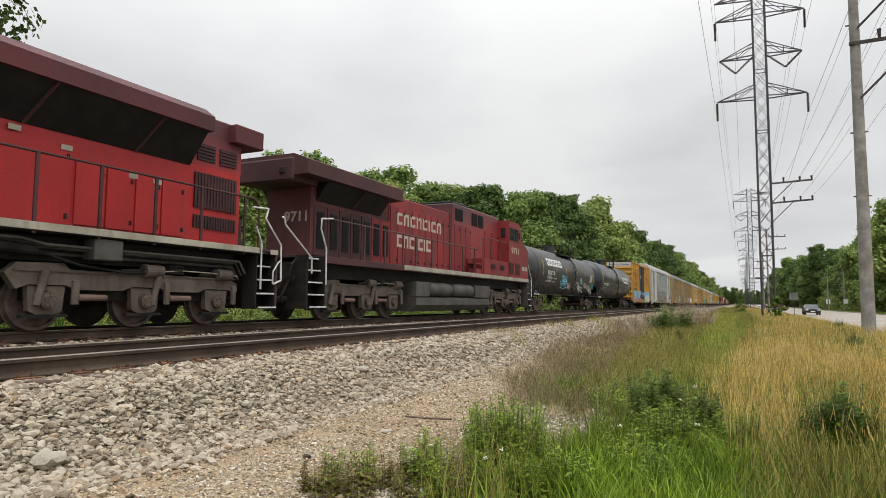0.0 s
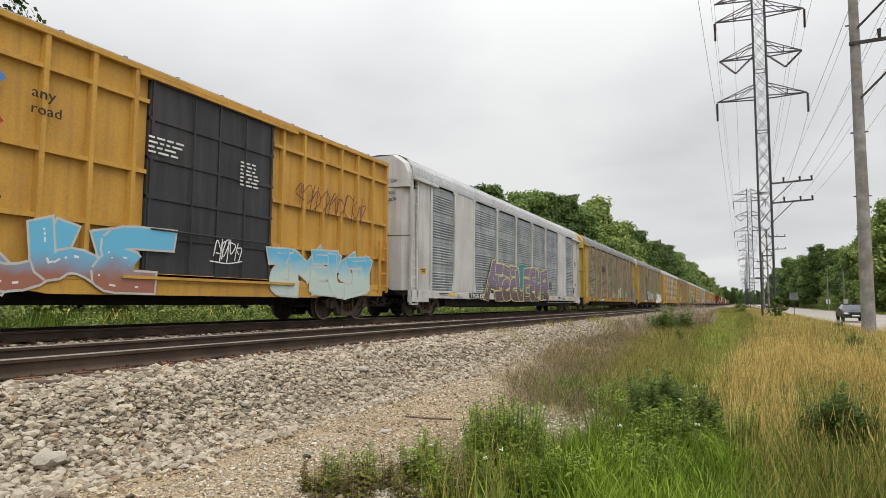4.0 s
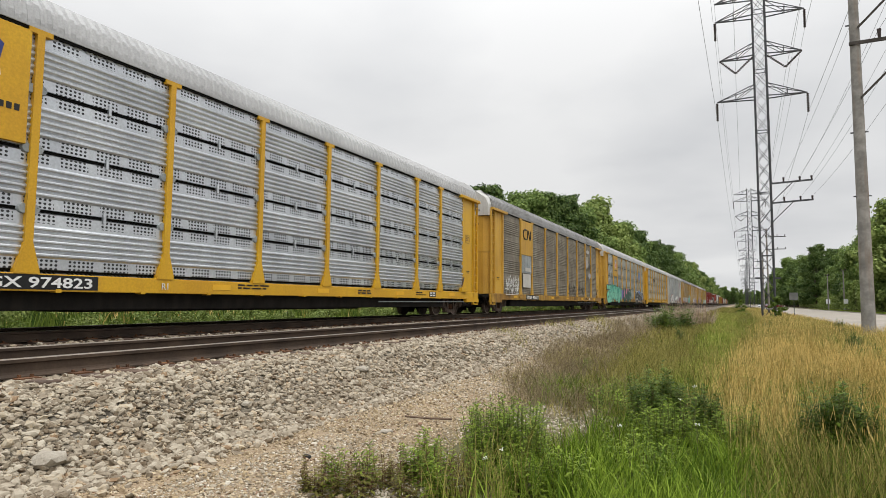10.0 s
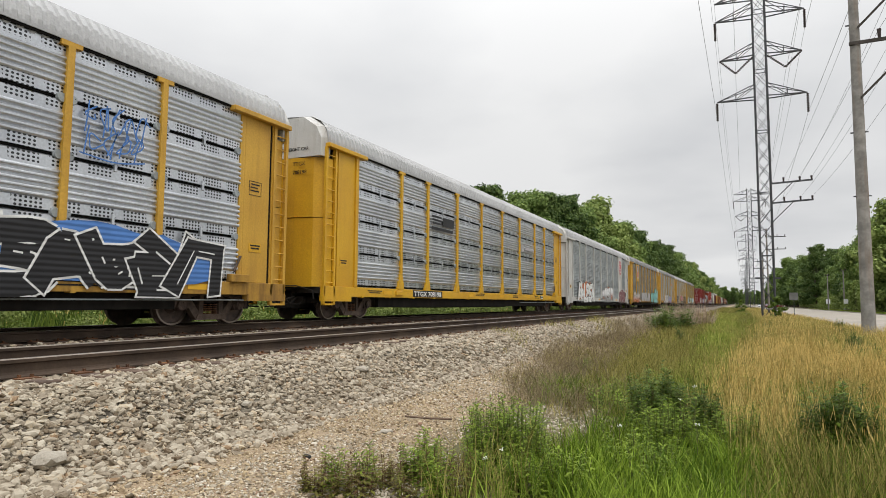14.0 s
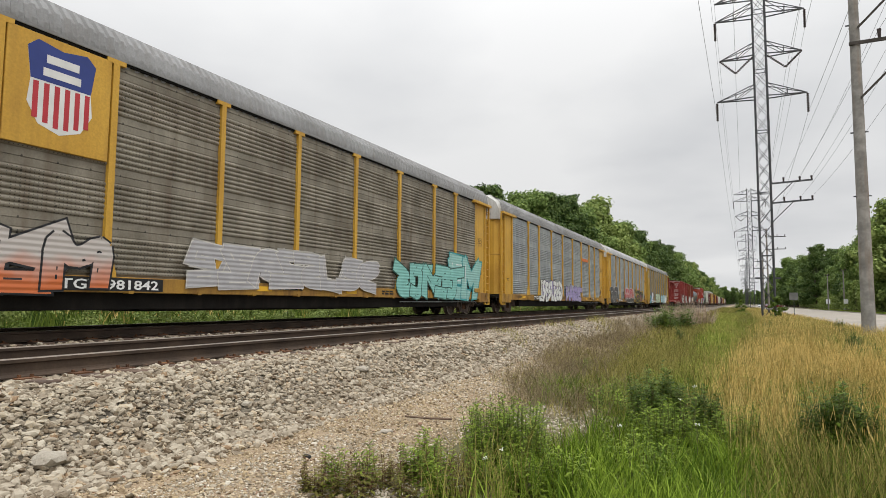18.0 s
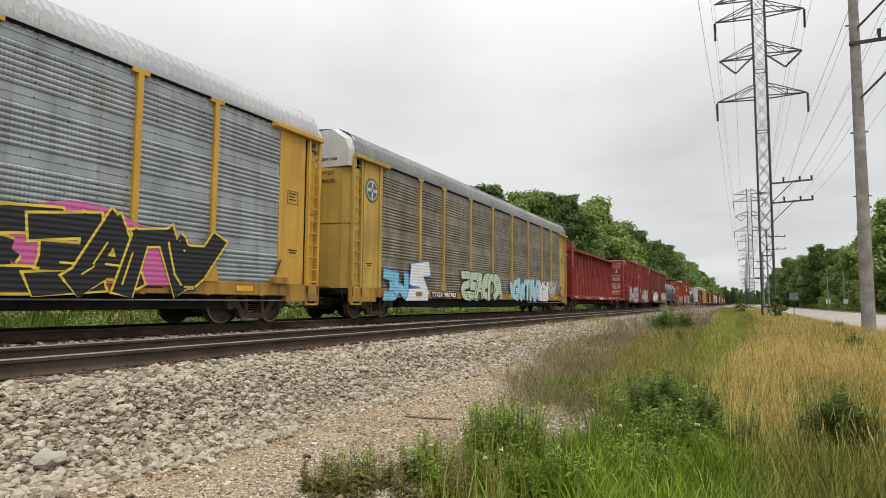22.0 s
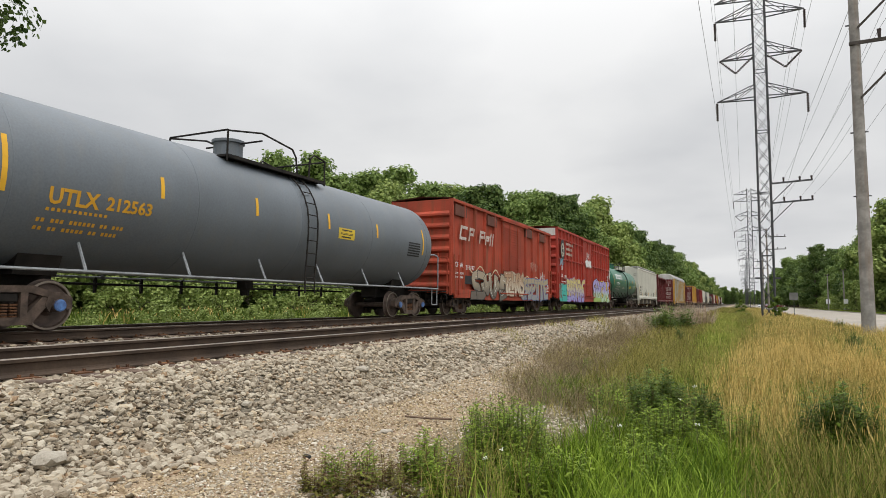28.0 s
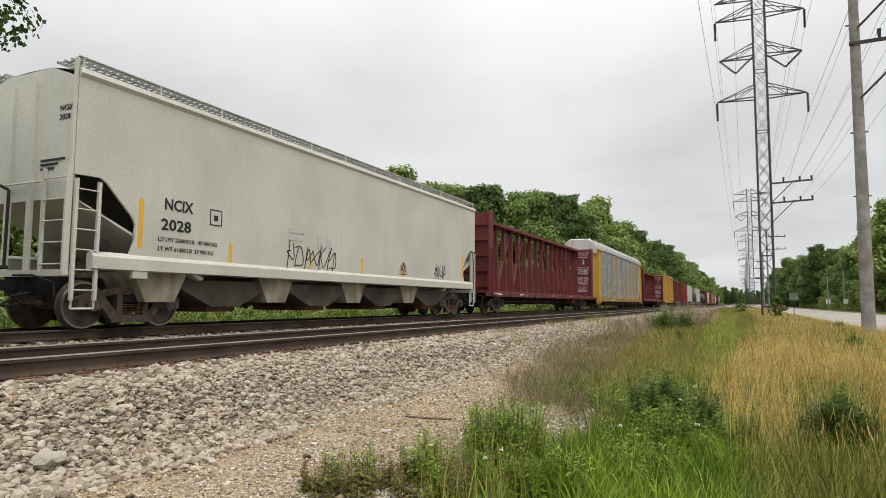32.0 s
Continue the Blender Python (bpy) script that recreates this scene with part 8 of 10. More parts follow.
graffiti(b, BX + 0.01, 1.6, 0.70, 4, 5.2, 1.25, two_tone("brown_blue", (0.30, 0.12, 0.08), (0.12, 0.42, 0.62), 1.2), DUSTY, None, 50)
graffiti(b, BX + 0.01, 10.5, 0.72, 4, 4.3, 1.25, two_tone("ice", (0.45, 0.55, 0.50), (0.10, 0.40, 0.60), 1.5), DUSTY, None, 51)
write("EXCESS HEIGHT CAR", 0.13, BK, b, -1.2, 0.812, 4.92, end=True); write("FBOX 506889", 0.15, BK, b, 0.25, 0.812, 4.92, end=True)
data_block(b, 1.50, 6.6, 3.9, WH, 4, 0.9, 0.04, 0.10); data_block(b, 1.50, 9.2, 3.9, WH, 7, 0.7, 0.04, 0.09)
rider(b, BX, 11.2, 3.4, 3.6, MAR, 52); rider(b, 1.53, 8.4, 1.7, 0.9, WH, 53)
b = BOX_B
write("ATW", 0.34, WH, b, BX, 1.62, 2.22, width=0.85); write("140", 0.32, WH, b, BX, 1.95, 1.80, width=0.6); write("034", 0.32, WH, b, BX, 3.05, 1.80, width=0.6)
write("LD LMT 209500", 0.13, WH, b, BX, 1.5, 1.55, width=1.15); write("LT WT 76500", 0.13, WH, b, BX, 1.5, 1.38, width=1.1); write("2 INCH HF COMP SHOES", 0.10, WH, b, BX, 1.45, 1.02, width=1.1)
warning_plate(b, BX, 1.65, 1.12, 0.5, 0.22)
graffiti(b, BX + 0.006, 2.75, 0.70, 5, 5.7, 1.62, SILVER, paint("dark_slate", (0.05, 0.055, 0.06)), None, 54)
graffiti(b, BX + 0.006, 12.0, 0.72, 4, 4.9, 1.50, SILVER, paint("dark_slate", (0.05, 0.055, 0.06)), None, 55)
rider(b, BX, 8.1, 2.5, 0.5, WH, 56)
write("EXCESS HEIGHT CAR", 0.13, BK, b, -1.2, 0.812, 5.02, end=True)
for k in range(3):
    bars(b, WH, -0.3, 0.70, 4.35 - k * 0.72, [(0, 0, 0.7, 0.04), (0.1, 0.07, 0.5, 0.035)], end=True)
data_block(b, 1.505, 8.9, 3.9, WH, 3, 1.2, 0.05, 0.11); data_block(b, 1.505, 10.2, 2.3, WH, 4, 0.9, 0.05, 0.10)
plate(b, paint("reflector", (0.75, 0.42, 0.03)), "reflector", BX, 1.0, 1.08, 1.3, 2.2, "yellow reflective strip")
b = BOX_C
graffiti(b, BX + 0.006, 2.4, 0.70, 4, 5.2, 1.5, WH, BLUE, None, 57)
graffiti(b, BX + 0.006, 12.8, 0.66, 6, 6.2, 1.55, two_tone("cream_brown", (0.36, 0.20, 0.10), (0.62, 0.55, 0.40), 1.2), BK, SKY, 58)
rider(b, BX, 18.65, 3.5, 0.65, WH, 59); rider(b, BX, 18.7, 3.25, 0.6, WH, 60)
data_block(b, BX, 16.6, 2.35, WH, 4, 0.6, 0.05, 0.12); data_block(b, BX, 1.5, 2.4, WH, 4, 0.8, 0.08, 0.16)
plate(b, BK, "notice_board", BX, 17.6, 18.1, 1.75, 2.0, "small black notice board"); plate(b, paint("reflector", (0.75, 0.42, 0.03)), "reflector", BX, 18.5, 18.6, 1.2, 2.0, "yellow reflective strip")
b = BOX_D
WORN_WHITE = mat("chalky_worn_white", (0.58, 0.54, 0.50), (0.36, 0.27, 0.23), 0.75, 0, 6, 30, 0.05, (0.30, 0.12, 0.08), 0.7)
for y, w, kind in ((1.5, 0.75, "c"), (2.5, 0.55, "p"), (3.75, 0.65, "r"), (4.5, 0.5, "a"), (5.1, 0.16, "i"), (5.4, 0.16, "i")):
    bm = bmesh.new()
    z, h = 3.25, 0.62 if kind not in "a" else 0.45
    def sl(y_, z_):
        return (y_ + (z_ - 3.25) * 0.28, z_)
    if kind == "i":
        prism(bm, [sl(y, z), sl(y + 0.12, z), sl(y + 0.12, z + h), sl(y, z + h)], BX, BX + 0.004)
    else:
        prism(bm, [sl(y, z), sl(y + 0.13, z), sl(y + 0.13, z + h), sl(y, z + h)], BX, BX + 0.004)
        prism(bm, [sl(y + 0.13, z + h - 0.13), sl(y + w, z + h - 0.13), sl(y + w, z + h), sl(y + 0.13, z + h)], BX, BX + 0.004)
        if kind == "c":
            prism(bm, [sl(y + 0.13, z), sl(y + w, z), sl(y + w, z + 0.13), sl(y + 0.13, z + 0.13)], BX, BX + 0.004)
        else:
            prism(bm, [sl(y + w - 0.13, z + h * 0.45), sl(y + w, z + h * 0.45), sl(y + w, z + h - 0.13), sl(y + w - 0.13, z + h - 0.13)], BX, BX + 0.004)
            prism(bm, [sl(y + 0.13, z + h * 0.42), sl(y + w, z + h * 0.42), sl(y + w, z + h * 0.62), sl(y + 0.13, z + h * 0.62)], BX, BX + 0.0055)
    part("owner_block", bm, WORN_WHITE, b, "worn white owner lettering shape")
write("CPAA", 0.30, WH, b, BX, 1.05, 2.05, width=0.85); write("211197", 0.28, WH, b, BX, 2.2, 1.98, width=1.0)
write("LD LMT 202200", 0.12, WH, b, BX, 1.0, 1.75, width=0.95); write("LT WT 65800", 0.12, WH, b, BX, 1.0, 1.58, width=0.9)
plate(b, BK, "patch_board", BX - 0.002, 2.15, 3.1, 1.35, 1.72, "painted-out black patch", 0.004)
OLIVE = paint("olive_grey", (0.20, 0.17, 0.10))
graffiti(b, BX + 0.006, 3.0, 0.72, 5, 4.4, 1.20, two_tone("grey_black", (0.12, 0.10, 0.08), (0.34, 0.28, 0.20), 1.3, 0.3), paint("dull_black", (0.045, 0.04, 0.036)), None, 62)
graffiti(b, 1.535, 7.2, 0.95, 4, 2.9, 1.15, two_tone("cream_tan", (0.50, 0.44, 0.34), (0.38, 0.24, 0.14), 1.5, 0.3), paint("tan_brown", (0.24, 0.14, 0.09)), paint("dull_cream", (0.46, 0.39, 0.29)), 63)
graffiti(b, BX + 0.006, 10.0, 0.72, 6, 5.0, 1.20, two_tone("sage", (0.27, 0.27, 0.27), (0.34, 0.28, 0.17), 1.2, 0.3), paint("slate_blue", (0.10, 0.14, 0.30)), None, 64)
rider(b, BX + 0.004, 13.6, 2.1, 1.0, WH, 65); rider(b, BX + 0.004, 15.0, 1.5, 0.6, WH, 165); rider(b, BX + 0.004, 11.6, 2.6, 1.4, PEELED, 166)
for y_, w_, z_, sd in ((2.6, 2.4, 2.05, 3), (5.0, 2.2, 2.0, 4), (10.5, 2.6, 1.9, 6)):
    pts = [(y_ + w_ * k / 10, z_ + 0.16 * math.sin(k * 0.9 + sd) + 0.12 * noise.noise((k * 0.7, sd, 0))) for k in range(11)]
    part("graffiti_line", prism(bmesh.new(), pts + [(a, c_ - 0.05 - 0.02 * (k % 2)) for k, (a, c_) in enumerate(reversed(pts))], BX + 0.010, BX + 0.013), PALEYEL, b, "pale sprayed line")
HAT = mat("brown_patch_paint", (0.13, 0.045, 0.028), (0.09, 0.034, 0.024), 0.7)
for y_ in (1.75, 5.55, 11.5, 14.3):
    part("patch_panel", boxes((1.37, 1.475, y_ - 0.62, y_ + 0.62, 4.25, 4.72), bevel=0.01), HAT, b, "brown replacement panel")
b = BOX_E
e_ = disc(b, paint("emblem_black", (0.03, 0.03, 0.028)), "emblem", BX - 0.004, 2.1, 4.15, 0.56, "oval heritage emblem in black and ivory", n=32, squash=1.25)
disc(e_, paint("old_ivory", (0.48, 0.45, 0.38)), "emblem_core", BX + 0.003, 2.1, 4.15, 0.38, n=32, squash=1.25)
bars(e_, paint("emblem_black", (0.03, 0.03, 0.028)), BX + 0.010, 1.85, 4.45, [(0.1, 0, 0.3, 0.16), (0.05, 0.22, 0.4, 0.26), (0.12, 0.54, 0.26, 0.10)])
for k, n_ in enumerate((8, 7, 7)):
    bars(b, paint("old_ivory", (0.48, 0.45, 0.38)), BX, 3.05, 4.72 - k * 0.34, [(i * 0.27, 0, 0.15, 0.17) for i in range(n_)])
write("CP", 0.34, WH, b, BX, 1.65, 2.78, width=0.5); write("220", 0.32, WH, b, BX, 1.5, 2.30, width=0.62); write("593", 0.32, WH, b, BX, 2.55, 2.22, width=0.62)
write("Ld Lmt 206600", 0.13, WH, b, BX, 1.4, 1.95, width=1.6); write("Lt Wt 79200", 0.13, WH, b, BX, 1.4, 1.78, width=1.6)
graffiti(b, BX + 0.006, 3.2, 0.68, 6, 5.2, 1.55, two_tone("lilac_ochre", (0.30, 0.28, 0.55), (0.55, 0.48, 0.16), 1.35, 0.4), PURPLE, paint("ochre_yellow", (0.52, 0.42, 0.12)), 66)
graffiti(b, BX + 0.006, 1.2, 0.70, 2, 1.7, 1.1, TEAL, DKGREEN, TEAL, 67)
graffiti(b, BX + 0.006, 12.2, 0.68, 6, 6.6, 1.75, two_tone("green_lilac", (0.42, 0.56, 0.40), (0.36, 0.31, 0.60), 1.45, 0.2), BK, YEL, 68)
part("graffiti_base", prism(bmesh.new(), [(12.0, 0.66), (19.0, 0.66), (19.0, 1.0), (15.0, 0.95), (12.0, 1.05)], BX + 0.02, BX + 0.024), LIME, b, "lime green spray at the sill")
graffiti(b, 1.535, 9.0, 3.4, 5, 1.9, 0.5, WH, WH, None, 69)
rider(b, 1.535, 9.4, 4.3, 0.9, WH, 70); rider(b, BX, 1.3, 3.3, 1.1, SKY, 71)
rider(b, BX, 18.9, 3.4, 0.55, WH, 72); rider(b, BX, 18.9, 2.9, 0.5, WH, 73); rider(b, BX, 18.9, 3.15, 0.55, WH, 74)
data_block(b, BX, 17.9, 3.0, WH, 6, 0.7, 0.05, 0.11)

# tank cars
def blocks_round(t, r, c, y, z, widths, h, m):
    """Owner's name as plain rounded letter blocks."""
    for k, w in enumerate(widths):
        bars_round(t, m, r, c, y, z + h, [(0, 0, 0.14, h), (0.14, 0, w - 0.28, 0.12), (0.14, h - 0.12, w - 0.28, 0.12), (w - 0.14, 0, 0.14, h)], "owner_block")
        y += w + 0.10


for t, r, c, num, ym, z, tank_no in ((TANK_A, 1.50, 2.62, ("PROX", "77181"), 3.1, 2.9, 0), (TANK_D, 1.52, 2.66, ("PROX", "71136"), 2.7, 2.95, 1)):
    blocks_round(t, r, c, ym, z, [0.48, 0.5, 0.52, 0.5, 0.52, 0.5], 0.48, WH)
    write_round(num[0] + " " + num[1], 0.34, WH, t, r, c, ym + 0.05, z - 0.55, width=1.6)
    bars_round(t, DUSTY, r, c, ym, z - 0.72, [(0.10 * k, 0, 0.065, 0.10) for k in range(24) if k not in (2, 6, 7, 13, 16)] + [(-0.15 + 0.10 * k, 0.24, 0.065, 0.10) for k in range(24) if k not in (2, 5, 6, 12, 15)])
    bars_round(t, DUSTY, r, c, 15.4 - 1.7 * tank_no, 2.75, [(0, k * 0.09, 0.9, 0.05) for k in range(7)])
    bars_round(t, DUSTY, r, c, ym + 4.0, z - 0.75, [(0, 0, 0.6, 0.06), (0, 0.12, 1.3, 0.06)])
for k, (yy, zz, m_, w_) in enumerate(((6.4, 1.9, SKY, 1.6), (6.5, 2.2, SKY, 1.5), (8.3, 1.75, DUSTY, 1.0), (10.6, 1.9, DUSTY, 1.2), (11.9, 2.2, paint("pale_teal", (0.22, 0.50, 0.45)), 0.9), (11.8, 1.6, DUSTY, 1.4), (13.4, 1.9, DUSTY, 0.9), (14.6, 1.7, DUSTY, 1.0), (15.6, 1.9, TEAL, 1.3), (15.5, 1.5, DUSTY, 1.1), (3.0, 2.2, GREY, 0.9))):
    rider(TANK_A, 1.515 - 0.03 * (abs(zz - 2.6) > 0.7) - 0.19 * (abs(zz - 2.6) / 1.1) ** 2, yy, zz, w_, m_, 80 + k)
r, c = 1.62, 2.68
write_round("GATX 235399", 0.36, WH, TANK_B, r, c, 2.1, 2.08, width=2.3)
bars_round(TANK_B, DUSTY, r, c, 2.15, 1.98, [(0, 0, 0.4, 0.08), (0.6, 0, 0.5, 0.08), (1.3, 0, 0.4, 0.08), (0, 0.17, 0.3, 0.08), (0.6, 0.17, 0.45, 0.08), (1.2, 0.17, 0.4, 0.08)])
y = 11.6
for w_ in (0.36, 0.1, 0.34, 0.36, 0.36, 0.36, 0.34, 0.34, 0.36, 0.38):
    bars_round(TANK_B, WH, r, c, y, 3.15, [(0, 0, 0.10, 0.36), (0, 0, w_, 0.09)] + ([(w_ - 0.10, 0.09, 0.10, 0.27)] if w_ > 0.35 else [(0, 0.27, w_, 0.09)]), "owner_block")
    y += w_ + 0.05
bars_round(TANK_B, WH, r, c, 12.2, 2.72, [(0, 0, 3.2, 0.10), (0.8, 0.10, 2.4, 0.06)], "owner_swash")
bars_round(TANK_B, DUSTY, r, c, 15.5, 2.6, [(0, k * 0.09, 0.95, 0.05) for k in range(7)])
bars_round(TANK_B, DUSTY, r, c, 10.8, 2.0, [(0, k * 0.10, 1.1, 0.05) for k in range(5)])
write_round("SR-8754", 0.16, WH, TANK_B, r, c, 14.1, 2.0); write_round("SR-13450", 0.16, WH, TANK_B, r, c, 14.1, 1.82)
bars_round(TANK_B, YEL, r, c, 8.9, 1.62, [(0, 0, 0.62, 0.28)], "hazard_patch")
write("GATX 235399", 0.17, WH, TANK_B, -0.6, 0.93, 3.35, end=True, width=1.3)
r, c = 1.60, 2.69
AMBER = paint("amber", (0.62, 0.33, 0.03))
write_round("UTLX", 0.40, AMBER, TANK_C, r, c, 2.35, 2.22, fat=0.012, width=0.95); write_round("212563", 0.34, AMBER, TANK_C, r, c, 3.45, 2.24, fat=0.01, width=1.0)
bars_round(TANK_C, AMBER, r, c, 2.35, 2.14, [(0.10 * k, 0, 0.06, 0.06) for k in range(12)] + [(-0.1 + 0.085 * k, 0.20, 0.055, 0.075) for k in range(20) if k not in (2, 6, 13, 16)] + [(-0.1 + 0.085 * k, 0.36, 0.055, 0.075) for k in range(19) if k not in (2, 5, 11, 14)])
bars_round(TANK_C, YEL, r, c, 10.95, 2.74, [(0, 0, 0.85, 0.32)], "placard"); bars_round(TANK_C, BK, r, c, 11.0, 2.70, [(0.1, 0, 0.55, 0.05), (0.05, 0.10, 0.65, 0.05), (0.1, 0.20, 0.5, 0.04)])
bars_round(TANK_C, BK, r, c, 15.3, 2.7, [(0, k * 0.09, 0.9, 0.05) for k in range(6)])
bars_round(TANK_D, YEL, 1.52, 2.66, 10.95, 2.42, [(0, 0, 0.8, 0.30)], "placard"); bars_round(TANK_D, BK, 1.52, 2.66, 11.0, 2.38, [(0.05, 0, 0.65, 0.05), (0.1, 0.10, 0.55, 0.05)])
write("PROX 71136", 0.17, WH, TANK_D, -0.45, 0.88, 3.45, end=True, width=1.1)
bars(TANK_D, WH, -0.6, 0.86, 3.3, [(0, k * 0.12, 1.2 - 0.2 * (k % 3), 0.05) for k in range(6)], end=True)
write("PROX 77181", 0.17, WH, TANK_A, -0.5, 0.90, 3.35, end=True, width=1.1)
bars(TANK_A, WH, -0.5, 0.88, 3.2, [(0, k * 0.11, 1.0 - 0.2 * (k % 3), 0.05) for k in range(5)], end=True)

# hopper
rider(HOPPER_A, 1.478, 6.6, 1.75, 2.3, BK, 90); rider(HOPPER_A, 1.478, 15.5, 1.75, 1.1, BK, 91); rider(HOPPER_A, 1.478, 12.8, 1.75, 0.5, BK, 92)
bars(HOPPER_A, DUSTY, 1.476, 6.7, 2.5, [(0, 0, 0.7, 0.12), (0, 0.2, 0.6, 0.12), (1.3, 0.1, 0.25, 0.35), (1.7, 0.1, 0.25, 0.3)])
bars(HOPPER_A, BK, 1.475, 3.98, 2.62, [(0, 0, 0.36, 0.02), (0, 0.34, 0.36, 0.02), (0, 0, 0.02, 0.36), (0.34, 0, 0.02, 0.36), (0.12, 0.13, 0.12, 0.12)], "framed_stencil")
data_block(BEAM_A, 1.51, 15.0, 1.05, WH, 2, 1.4, 0.03, 0.06)
plate(BEAM_A, WH, "notice_board", 1.51, 19.0, 19.6, 0.80, 1.10, "white framed notice board"); plate(BEAM_A, BK, "notice_face", 1.518, 19.04, 19.56, 0.84, 1.06)

# ---- trees -----------------------------------------------------------------------------
BARK = mat("tree_bark", (0.11, 0.085, 0.065), (0.055, 0.042, 0.033), 0.95, 0, 3, 18, 0.6)
LEAF_A = leafy("leaves_mid_green", (0.090, 0.145, 0.034), (0.225, 0.305, 0.088), 0.22)
LEAF_B = leafy("leaves_deep_green", (0.044, 0.082, 0.021), (0.132, 0.188, 0.053), 0.22)
LEAF_C = leafy("leaves_yellow_green", (0.125, 0.180, 0.040), (0.310, 0.375, 0.115), 0.3)


def leaf_cloud(name, centres, radii, per, size, material, rng, flat=0.75):
    """Many small leaf sprays round the given centres: each a bent pair of quads."""
    cos, quads, base = [], [], 0
    for c, r in zip(centres, radii):
        n = max(6, int(per * r * r))
        d = rng.normal(size=(n, 3)); d /= np.linalg.norm(d, axis=1, keepdims=True)
        lump = 1.0 + 0.22 * np.sin(d @ rng.normal(size=(3, 1)) * 5.0 + rng.uniform(0, 6)) * np.sin(d @ rng.normal(size=(3, 1)) * 4.0)
        p = np.array(c) + d * (r * lump * (0.56 + 0.52 * rng.random((n, 1)) ** 0.8)) * np.array([1, 1, flat])
        face = d + rng.normal(size=(n, 3)) * 0.50; face[:, 2] += 0.50
        a = np.cross(face, rng.normal(size=(n, 3))); a[:, 2] -= 0.25; a /= np.linalg.norm(a, axis=1, keepdims=True)
        b = np.cross(a, face); b /= np.linalg.norm(b, axis=1, keepdims=True)
        s = size * rng.uniform(0.5, 1.25, (n, 1))
        q = np.stack([p - a * s * 0.2, p + b * s * 0.50 + a * s * 0.30, p + a * s * 0.85, p - b * s * 0.50 + a * s * 0.30], 1)
        cos.append(q.reshape(-1, 3))
        quads.append((np.arange(n * 4).reshape(n, 4) + base))
        base += n * 4
    return mesh_of(name, np.concatenate(cos), np.concatenate(quads), material)


def tree(name, height, spread, material, seed, label, trunk=0.28, clumps=46, per=46, size=0.42, base=0.18):
    """Tapered trunk, limbs, and a crown of leaf sprays round the limb ends."""
    rnd, rng = random.Random(seed), np.random.default_rng(seed)
    t = thing(name, 0, 0, 0, label, "tree", "trees behind the tracks")
    bm = bmesh.new()
    pts = [Vector((0, 0, -0.3))]
    for k in range(1, 7):
        pts.append(Vector((rnd.uniform(-0.25, 0.25) * k * 0.4, rnd.uniform(-0.25, 0.25) * k * 0.4, height * 0.85 * k / 6)))
    for k in range(6):
        tube(bm, pts[k], pts[k + 1], trunk * (1 - k / 6.6), trunk * (1 - (k + 1) / 6.6), 8, cap=False)
    cen, rad = [], []
    for k in range(clumps):
        f = rnd.uniform(base, 1.0)
        prof = math.sin(min(1.0, 0.18 + f * 0.95) * math.pi) ** 0.6 if f < 0.98 else 0.25
        a = rnd.uniform(0, 2 * math.pi)
        rr = spread * prof * rnd.uniform(0.35, 1.0)
        c = Vector((rr * math.cos(a), rr * math.sin(a), height * (0.10 + 0.88 * f)))
        cen.append(tuple(c)); rad.append(rnd.uniform(0.45, 1.30) * spread / 3.9)
        if k % 3 == 0:
            s = pts[min(5, max(1, int(f * 5)))]
            mid = s.lerp(c, 0.5) + Vector((0, 0, 0.3))
            tube(bm, s, mid, trunk * 0.32, trunk * 0.2, 6, cap=False)
            tube(bm, mid, c, trunk * 0.2, trunk * 0.06, 6, cap=False)
    smooth(part("trunk", bm, BARK, t, "grey-brown trunk and limbs"), 60)
    share("crown", leaf_cloud("crown", cen, rad, per, size, material, rng), t, None, "uneven leafy crown")
    return t


FOREST = [
    tree("deciduous_tree", 15, 4.6, LEAF_A, 11, "broad leafy tree in full summer green", base=0.0, clumps=92, per=140, size=0.38),
    tree("deciduous_tree", 17, 4.4, LEAF_B, 12, "tall dark green tree in full leaf", base=0.0, clumps=92, per=140, size=0.38),
    tree("deciduous_tree", 13, 4.6, LEAF_C, 13, "light green tree with an open crown", base=0.02, clumps=80, per=140, size=0.38),
    tree("deciduous_tree", 16, 5.0, LEAF_A, 14, "wide-crowned leafy tree in summer green", base=0.0, clumps=100, per=140, size=0.38),
    tree("deciduous_tree", 10, 3.8, LEAF_C, 15, "young light green tree at the wood's edge", trunk=0.16, base=0.0, clumps=66, per=230, size=0.22),
    tree("deciduous_tree", 18, 5.0, LEAF_B, 16, "tall shade tree with dense foliage", base=0.0, clumps=100, per=140, size=0.38),
]
TALL = [15, 17, 13, 16, 10, 18]
FOREST_AT = [(-33.0, 96.0), (-34.0, 104.0), (-33.0, 112.0), (-34.0, 121.0), (-33.0, 130.0), (-34.0, 139.0)]
for tr, (x, y) in zip(FOREST, FOREST_AT):
    tr.matrix_basis = pose(x, y, 0.2)


def plant(k, x, y, tall, turn=0.0, z=0.15):
    s = tall / TALL[k] / 0.98
    return copy_thing(FOREST[k], pose(x, y, z, 0, 0, turn) @ Matrix.Diagonal((max(s, 0.8), max(s, 0.8), s, 1)))


def rise(y, table):
    for (a, p), (b, q) in zip(table[:-1], table[1:]):
        if a <= y <= b:
            return p + (q - p) * (y - a) / (b - a)
    return table[0][1] if y < table[0][0] else table[-1][1]


rnd = random.Random(21)
